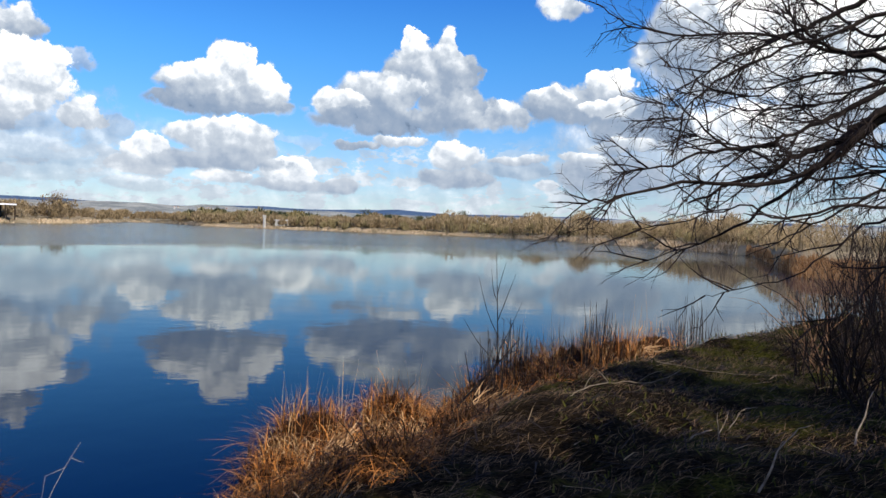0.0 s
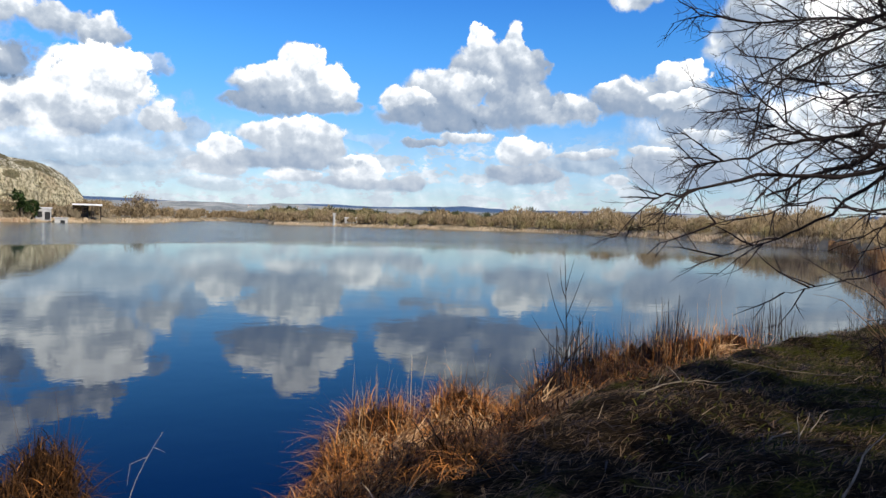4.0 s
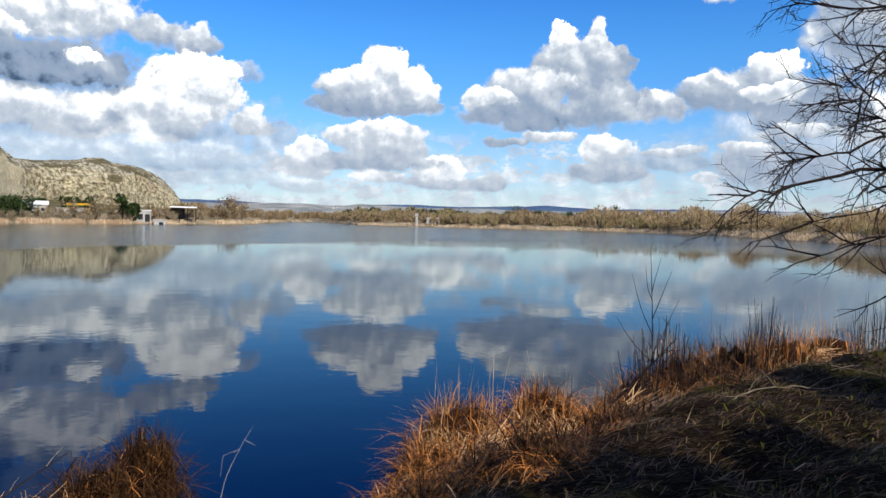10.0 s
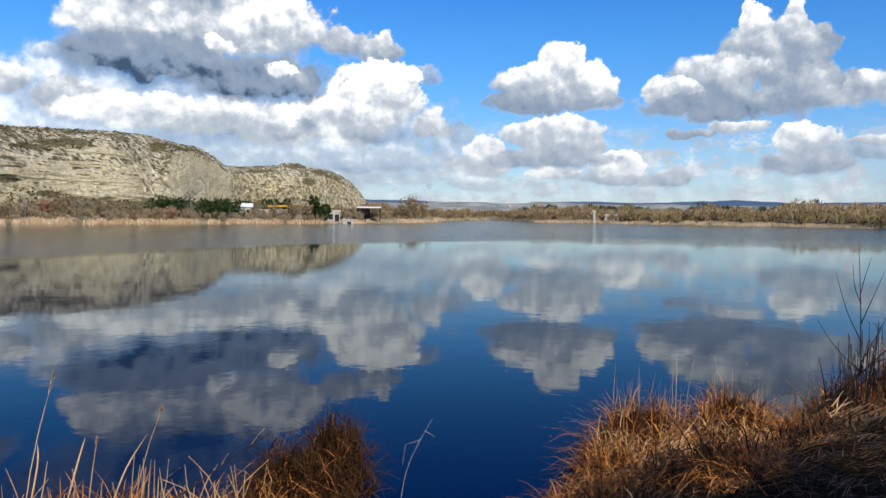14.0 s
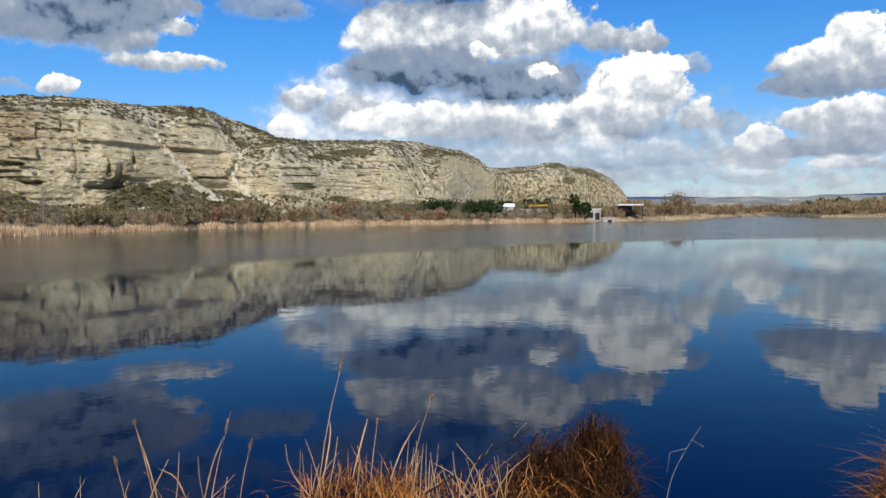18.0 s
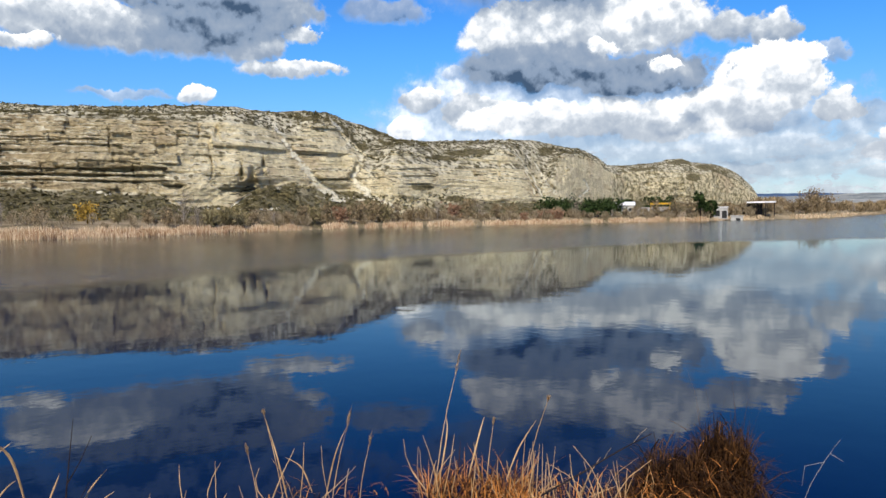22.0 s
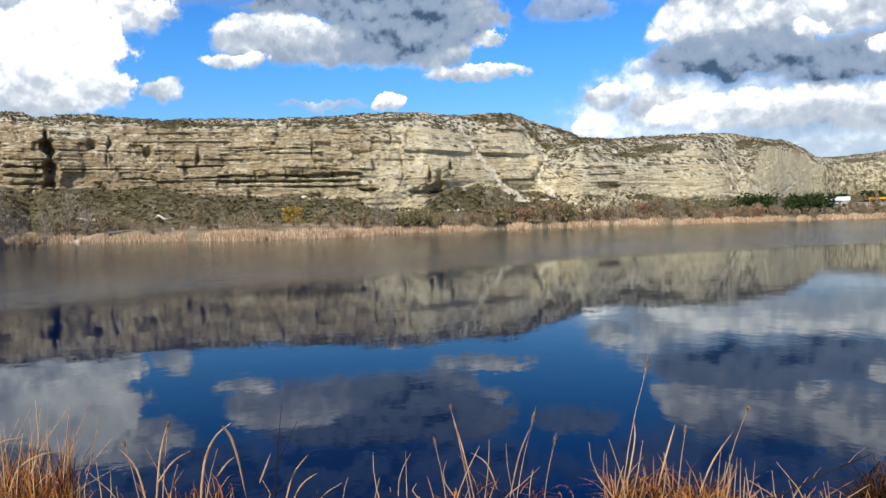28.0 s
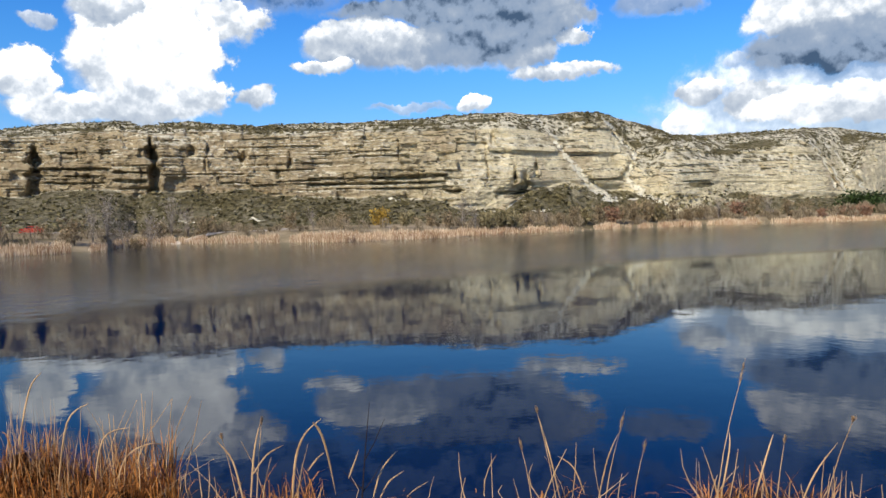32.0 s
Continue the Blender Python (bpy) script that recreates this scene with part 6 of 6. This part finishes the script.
for az, d, h, k in ((86.2, 12, 4.2, "grey"), (88, 10, 3.6, "brown"), (84, 12, 3.2, "brown"), (79, 13, 3.0, "olive"), (77, 10, 2.8, "brown"), (74.6, 8, 6.6, "grey"), (73.6, 6, 5.2, "grey"), (72.6, 5, 4.0, "olive"),
                    (71.6, 5, 4.4, "olive"), (70.6, 5, 3.6, "olive"), (75.6, 7, 3.6, "brown"), (69.4, 6, 3.4, "brown"), (68, 7, 3.4, "grey"), (67, 5, 3.2, "brown"), (66, 7, 4.0, "brown"), (65, 6, 4.2, "olive"), (64, 7, 4.6, "brown"),
                    (63, 6, 4.2, "red"), (62.2, 5, 4.8, "brown"), (61.4, 6, 5.6, "brown"), (60.4, 6, 5.8, "brown"), (59.6, 6, 5.4, "olive"), (58.6, 7, 5.0, "brown"), (57.6, 6, 4.0, "brown"), (56.6, 8, 4.2, "brown"),
                    (55.4, 9, 5.6, "grey"), (54.2, 8, 4.4, "red"), (53, 10, 5.6, "brown"), (52.0, 9, 6.4, "grey"), (50.8, 9, 4.6, "brown"), (49.6, 10, 4.2, "brown"), (48.6, 6, 2.6, "red"), (47.6, 6, 3.0, "red"), (46.6, 6, 3.2, "red"), (46.0, 5, 3.4, "red"),
                    (44.4, 14, 6.4, "grey"), (43.0, 8, 2.4, "brown"), (40.0, 8, 3.6, "grey"), (38.6, 7, 5.6, "brown"), (37.2, 7, 6.0, "brown"), (36.2, 7, 6.0, "brown"), (35.0, 7, 4.6, "brown"), (34.0, 8, 4.0, "brown"), (33.0, 9, 3.6, "brown"),
                    (31.9, 9, 5.6, "brown"), (31.0, 10, 5.0, "brown"), (30.0, 12, 4.6, "brown"), (29.3, 10, 5.2, "brown"), (28.5, 12, 8.4, "brown"), (27.9, 12, 9.4, "brown"), (27.2, 12, 8.0, "brown"), (26.4, 14, 5.0, "brown"), (25.6, 14, 5.2, "grey"),
                    (41.9, 9, 2.6, "grey"), (40.3, 10, 3.4, "brown"), (39.6, 9, 2.8, "brown"), (38.9, 10, 2.4, "grey"), (37.9, 9, 3.0, "brown"), (34.4, 10, 3.6, "grey"), (33.4, 9, 3.0, "brown"), (32.5, 10, 3.2, "brown"), (44.6, 8, 5.0, "grey"), (108, 14, 3.4, "red"), (105, 20, 2.4, "brown"), (110, 12, 4.0, "brown")):
    plant(k, az, far_r(az, d), h)


def willow_soup(s, foot, height, spread, r):
    """A rounded leafless crown for the distance, all fine upright twigs."""
    for _ in range(3):
        top = foot + Vector((random.gauss(0, 0.16) * spread, random.gauss(0, 0.16) * spread, height * random.uniform(0.7, 0.9)))
        s.tube([foot, foot.lerp(top, 0.5) + Vector((random.gauss(0, 0.04), 0, 0)) * spread, top], [r * 0.0006, r * 0.0004, r * 0.0002], 3)
    for _ in range(85):
        k = random.random() ** 0.8
        q = 0.5 * spread * math.sqrt(max(0.03, 1 - (max(0.0, k - 0.35) / 0.65) ** 2)) * math.sqrt(random.random())
        a = random.uniform(0, 2 * math.pi)
        out = Vector((math.cos(a), math.sin(a), 0))
        p = foot + out * q + Vector((0, 0, height * (0.05 + 0.85 * k)))
        n, w = len(s.v), r * random.uniform(0.0005, 0.0011)
        s.v += [p - Vector((w, 0, 0)), p + Vector((w * 0.6, w * 0.8, 0)), p + out * w * 2 + Vector((random.gauss(0, 1.2) * w, 0, r * random.uniform(0.002, 0.005)))]
        s.f.append((n, n + 1, n + 2))


def far_woods(name, rows, mat, label):
    """A belt of distant leafless trees, too many to count."""
    s = Soup()
    for az0, az1, n, d0, d1, h0, h1 in rows:
        for _ in range(n):
            az = random.uniform(az0, az1)
            r = far_r(az, random.uniform(d0, d1))
            h = random.uniform(h0, h1) * (0.78 + 0.55 * float(fbm((az * 0.55, r * 0.02, 3.0), 3)))
            willow_soup(s, ground_at(az, r), h, h * 1.1, r)
    tagged(new(name, s.mesh(name, mat)), label, "woods", kind="stuff")


random.seed(37)
far_woods("brown_woods", [(-26, -22, 60, 8, 40, 2.0, 3.4), (-22, -19, 60, 6, 40, 4.0, 6.4), (-19, -11, 80, 6, 60, 3.5, 6.0), (-11, 0, 120, 6, 60, 5.5, 9.0), (0, 8, 90, 8, 60, 5.5, 9.0), (8, 14, 60, 10, 60, 4.0, 7.0),
                           (14, 20, 70, 8, 80, 3.0, 6.0), (24, 34, 80, 10, 60, 2.5, 5.0), (20, 25, 50, 10, 200, 4.0, 8.0), (-46, -26, 90, 8, 50, 2.0, 3.6)], FAR_TWIG, "belt of leafless brown woods beyond the lake")
far_woods("olive_woods", [(-24, -10, 40, 6, 50, 2.5, 5.0), (-10, 12, 70, 5, 30, 3.0, 6.0), (6, 20, 60, 20, 120, 5.0, 8.0)], OLIVE_TWIG, "olive-brown willows along the distant shore")
far_woods("shore_brush", [(44, 70, 110, 4, 16, 1.2, 2.8), (70, 112, 120, 5, 20, 1.0, 2.4), (30, 44, 50, 5, 14, 1.2, 3.0)], surface("brush", (0.14, 0.11, 0.066), (0.33, 0.265, 0.175), 0.15, 0.9, 0.0, island=0.7), "low leafless brush behind the reed belt")
far_woods("dark_woods", [(9, 20, 60, 60, 260, 6.0, 9.0), (-2, 9, 40, 50, 160, 6.0, 9.0)], surface("dark_evergreens", (0.02, 0.03, 0.015), (0.08, 0.085, 0.045), 0.1, 0.9, 0.0, island=0.7), "dark evergreen woods beyond the shore")


# scrub dotted over the cliff's apron and upper slope
def scrub(name, count, k0, k1, size, label, mat, az0=29, az1=112):
    s = Soup()
    n, m = cliff.shape[:2]
    for _ in range(count):
        i, k = random.randrange(n), random.randrange(k0, k1)
        p = Vector(cliff[i, k])
        az = math.degrees(math.atan2(-p.x, p.y))
        if not az0 < az < az1:
            continue
        q = size * random.uniform(0.5, 1.5)
        for _ in range(2):
            s.chip(p + Vector((random.gauss(0, 0.4), random.gauss(0, 0.4), 0.35)) * q, q * 0.62, 0.6)
    tagged(new(name, s.mesh(name, mat)), label, "scrub", kind="stuff")


random.seed(41)
scrub("apron_scrub", 6000, 1, TALUS_ROWS, 0.55, "low olive scrub over the apron below the cliff", SCRUB)
scrub("rim_scrub", 5600, TALUS_ROWS + FACE_ROWS + 2, TALUS_ROWS + FACE_ROWS + 23, 0.36, "dark scrub dotted along the cliff's upper slope", SCRUB)


scrub("slope_scrub", 5200, TALUS_ROWS + FACE_ROWS - 10, TALUS_ROWS + FACE_ROWS + 24, 0.40, "dark scrub scattered over the gentler hill", SCRUB, 43, 65)


def pine(az, r, height, crown_w, low, label, name="pine_tree"):
    p = ground_at(az, r)
    ob = thing(name, p, label, "tree", "pines by the buildings")
    s = Soup()
    s.tube([Vector((0, 0, -0.2)), Vector((0.1, 0, height * 0.4)), Vector((0, 0, height * 0.85))], [0.22, 0.18, 0.06], 7)
    part("trunk", s, BARK, ob)
    c = Soup()
    lumps = [(random.uniform(-0.42, 0.42) * crown_w, random.uniform(-0.42, 0.42) * crown_w, height * random.uniform(low + 0.1, 0.9), crown_w * random.uniform(0.16, 0.3)) for _ in range(16)]
    for x, y, z, q in lumps:
        for _ in range(60):
            d = Vector((random.gauss(0, 1), random.gauss(0, 1), random.gauss(0, 0.7))).normalized() * q * random.uniform(0.5, 1.05)
            c.chip(Vector((x, y, z)) + d, 0.26)
    part("crown", c, PINE, ob)


random.seed(43)
for az, r, h, w, low in ((46.6, 232, 5.6, 9.0, 0.1), (45.3, 233, 5.4, 9.5, 0.1), (43.9, 234, 5.0, 9.0, 0.1), (42.9, 236, 5.2, 8.0, 0.1), (42.0, 246, 5.6, 8.0, 0.1), (40.6, 266, 5.6, 6.0, 0.2), (38.9, 272, 6.0, 5.0, 0.2), (38.0, 270, 5.6, 5.0, 0.2)):
    pine(az, r, h, w, low, "low round dark green pine behind the shore")
pine(35.5, 248, 9.6, 4.6, 0.1, "tall dark green conifer beside the sheds", "tall_conifer")
pine(34.8, 250, 6.5, 3.6, 0.1, "dark green conifer beside the sheds", "tall_conifer")


# ---- buildings ----
def facing(az, r):
    """An Empty on the ground at that place, its x along the shore and its y away from the lake."""
    return ground_at(az, r), radians(az)


def wall_box(s, x0, x1, y0, y1, z0, z1):
    s.box((x0, y0, z0), (x1, y1, z1))


def house(name, az, r, width, depth, height, rise, wall, roof, label, windows, doors=()):
    p, turn = facing(az, r)
    ob = thing(name, p, label, "building")
    ob.rotation_euler.z = turn
    s = Soup()
    w, d = width / 2, depth / 2
    s.box((-w, -d, -0.4), (w, d, height))
    part("wall", s, wall, ob)
    s = Soup()
    e = 0.3
    if rise:
        v = [(-w - e, -d - e, height), (w + e, -d - e, height), (w + e, d + e, height), (-w - e, d + e, height), (-w - e, 0, height + rise), (w + e, 0, height + rise)]
        v += [(x, y, z + 0.16) for x, y, z in v]
        s.v = [Vector(q) for q in v]
        s.f = [(6, 7, 11, 10), (8, 9, 10, 11), (0, 4, 5, 1), (2, 5, 4, 3), (0, 1, 7, 6), (2, 3, 9, 8), (1, 5, 11, 7), (5, 2, 8, 11), (3, 4, 10, 9), (4, 0, 6, 10)]
        g = Soup()
        for x in (-w + 0.01, w - 0.01):
            g.v += [Vector((x, -d, height)), Vector((x, d, height)), Vector((x, 0, height + rise * 0.98))]
            g.f.append((len(g.v) - 3, len(g.v) - 2, len(g.v) - 1))
        part("gable", g, wall, ob)
    else:
        s.box((-w - e, -d - e, height), (w + e, d + e, height + 0.25))
    part("roof", s, roof, ob)
    for x, z, ww, hh in windows:
        s = Soup()
        s.box((x - ww / 2, -d - 0.03, z), (x + ww / 2, -d + 0.1, z + hh))
        win = part("window", s, DARK_VOID, ob, "dark window opening")
        s = Soup()
        s.box((x - ww / 2 - 0.1, -d - 0.10, z - 0.12), (x + ww / 2 + 0.1, -d - 0.02, z))
        part("sill", s, CONCRETE, win)
    for x, ww, hh in doors:
        s = Soup()
        s.box((x - ww / 2, -d - 0.04, -0.1), (x + ww / 2, -d + 0.1, hh))
        part("door", s, DARK_VOID, ob, "dark doorway")
    return ob


house("white_house", 41.0, 252, 6.6, 5.0, 2.9, 1.1, WHITE_WALL, ROOF_WHITE, "small white house with a low pale roof", ((-1.8, 1.0, 0.9, 1.0), (1.9, 1.0, 0.9, 1.0)), ((0.2, 1.0, 2.0),))
house("white_shed", 39.2, 250, 4.2, 4.0, 2.2, 0, WHITE_WALL, CONCRETE, "low white shed with a flat roof", ((0.8, 0.9, 1.0, 0.8),), ((-0.9, 1.0, 1.9),))
house("white_shed", 38.1, 249, 4.0, 4.0, 2.4, 0, WHITE_WALL, CONCRETE, "low white shed behind leafless shrubs", ((0.6, 0.9, 1.2, 0.8),))
house("concrete_shed", 34.1, 254, 4.2, 5.0, 3.4, 0, CONCRETE, ROOF_WHITE, "grey concrete shed with dark openings", ((-1.0, 0.6, 1.4, 1.8),), ((1.1, 1.5, 2.3),))
house("white_shed", 33.0, 252, 3.6, 4.0, 2.6, 0, WHITE_WALL, CONCRETE, "small white hut with a dark opening", ((0.4, 0.8, 1.3, 1.2),))
house("lakeside_building", 12.4, 388, 8.6, 6.0, 2.6, 0, WHITE_WALL, ROOF_WHITE, "long low white building on the distant shore", ((-2.6, 0.8, 1.0, 1.0), (-0.4, 0.8, 1.0, 1.0), (2.6, 0.8, 1.0, 1.0)), ((1.2, 1.1, 2.0),))

p, turn = facing(31.4, 272)
canopy = thing("open_shed", p, "open shed with a pale flat roof on posts", "building")
canopy.rotation_euler.z = turn
s = Soup()
s.box((-4.4, -3.5, 4.4), (4.6, 3.5, 4.85))
part("roof", s, ROOF_WHITE, canopy, "pale flat sheet roof")
for x in (-4.0, -1.2, 1.5, 4.2):
    for y in (-3.2, 3.2):
        s = Soup()
        s.box((x - 0.14, y - 0.14, -0.3), (x + 0.14, y + 0.14, 4.4))
        part("post", s, BARK, canopy)
s = Soup()
s.box((-4.3, 2.9, -0.3), (0.5, 3.1, 4.3))
part("back_wall", s, DARK_VOID, canopy, "dark rear wall")

p, turn = facing(38.35, 244)
gantry = thing("gantry", p, "yellow steel gantry standing among the sheds", "crane")
gantry.rotation_euler.z = turn
s = Soup()
s.box((-3.2, -0.25, 3.5), (3.2, 0.25, 4.1))
part("beam", s, YELLOW_STEEL, gantry)
for x in (-2.9, 2.9):
    for y in (-0.7, 0.7):
        s = Soup()
        s.tube([Vector((x, y, -0.2)), Vector((x, y * 0.3, 3.5))], [0.11, 0.11], 4)
        part("leg", s, YELLOW_STEEL, gantry)
s = Soup()
s.box((0.9, -0.3, 2.9), (1.5, 0.3, 3.5))
part("hoist", s, DARK_VOID, gantry)

p, turn = facing(13.85, 384)
tower = thing("tower", p, "slim white tower on the distant shore", "tower")
tower.rotation_euler.z = turn
s = Soup()
s.tube([Vector((0, 0, -0.3)), Vector((0, 0, 5.0))], [0.75, 0.6], 10)
part("shaft", s, WHITE_WALL, tower)
s = Soup()
s.box((-0.8, -0.8, 5.0), (0.8, 0.8, 6.3))
part("cabin", s, WHITE_WALL, tower)
s = Soup()
s.box((-0.95, -0.95, 6.3), (0.95, 0.95, 6.5))
part("roof", s, CONCRETE, tower)


def hamlet(name, az0, az1, r, el, count, label):
    """Houses of a far village, each a few pixels wide."""
    for _ in range(count):
        az, rr = random.uniform(az0, az1), r * random.uniform(0.97, 1.03)
        c = sight(az, el + random.uniform(-0.06, 0.06), rr)
        ob = thing(name, c, label, "house", "houses of the far village")
        ob.rotation_euler.z = radians(az) + random.uniform(-0.5, 0.5)
        q = rr * 0.0009 * random.uniform(0.7, 1.5)
        s = Soup()
        s.box((-q, -q * 0.7, -q * 3), (q, q * 0.7, q * 0.8))
        part("wall", s, WHITE_WALL, ob)
        s = Soup()
        s.v = [Vector(v) for v in ((-q * 1.1, -q * 0.8, q * 0.8), (q * 1.1, -q * 0.8, q * 0.8), (q * 1.1, q * 0.8, q * 0.8), (-q * 1.1, q * 0.8, q * 0.8), (-q * 1.1, 0, q * 1.4), (q * 1.1, 0, q * 1.4))]
        s.f = [(0, 1, 5, 4), (2, 3, 4, 5), (0, 4, 3), (1, 2, 5), (0, 3, 2, 1)]
        part("roof", s, TILE, ob)


random.seed(47)
hamlet("far_house", 16.5, 20.5, 2450, 0.98, 7, "tiny white house on the far hill")
hamlet("far_house", 8.0, 20.0, 1400, 0.34, 8, "tiny white house among the far fields")
hamlet("far_house", -10.2, -6.8, 900, 0.95, 9, "white house above the woods")
hamlet("far_house", -24, -14, 900, 1.05, 10, "white house half hidden by leafless woods")

# the track and the red car under the cliff
p, turn = facing(105.6, 150)
s = Soup()
track = [(a, r) for a in np.arange(88, 124, 1.0) for r in (150.5, 153.5)]
for a, r in track:
    s.v.append(at(a, r, float(land_z(a, r)) + 0.12))
s.f = [(2 * i, 2 * i + 1, 2 * i + 3, 2 * i + 2) for i in range(len(track) // 2 - 1)]
tagged(new("road", s.mesh("road", surface("pale_track", (0.36, 0.31, 0.24), (0.58, 0.52, 0.43), 0.6, 0.95, 0.2))), "pale dirt track below the cliff", "track", kind="structure")

car = thing("car", at(105.6, 149.0, float(land_z(105.6, 149)) + 0.32), "small red car parked on the track below the cliff", "car")
car.rotation_euler.z = turn
s = Soup()
profile = [(-1.95, 0.0), (-1.95, 0.45), (-1.8, 0.62), (-1.1, 0.70), (-0.55, 1.12), (0.75, 1.14), (1.35, 0.75), (1.9, 0.66), (1.98, 0.35), (1.98, 0.0)]
for y in (-0.8, 0.8):
    s.v += [Vector((x, y * (0.86 if z > 0.8 else 1), z)) for x, z in profile]
n = len(profile)
s.f = [tuple(range(n)), tuple(range(2 * n - 1, n - 1, -1))] + [(i, i + n, (i + 1) % n + n, (i + 1) % n) for i in range(n)]
part("body", s, RED_PAINT, car)
for x0, x1 in ((-0.85, -0.05), (0.05, 0.85)):
    s = Soup()
    s.box((x0, -0.79, 0.72), (x1, -0.70, 1.05))
    part("window", s, DARK_VOID, car)
for x in (-1.25, 1.25):
    for y in (-0.75, 0.75):
        s = Soup()
        s.tube([Vector((x, y - 0.1, 0.0)), Vector((x, y + 0.1, 0.0))], [0.31, 0.31], 12)
        wheel = part("wheel", s, TYRE, car)
        s = Soup()
        s.tube([Vector((x, y - 0.11, 0.0)), Vector((x, y + 0.11, 0.0))], [0.17, 0.17], 10)
        part("rim", s, CONCRETE, wheel)
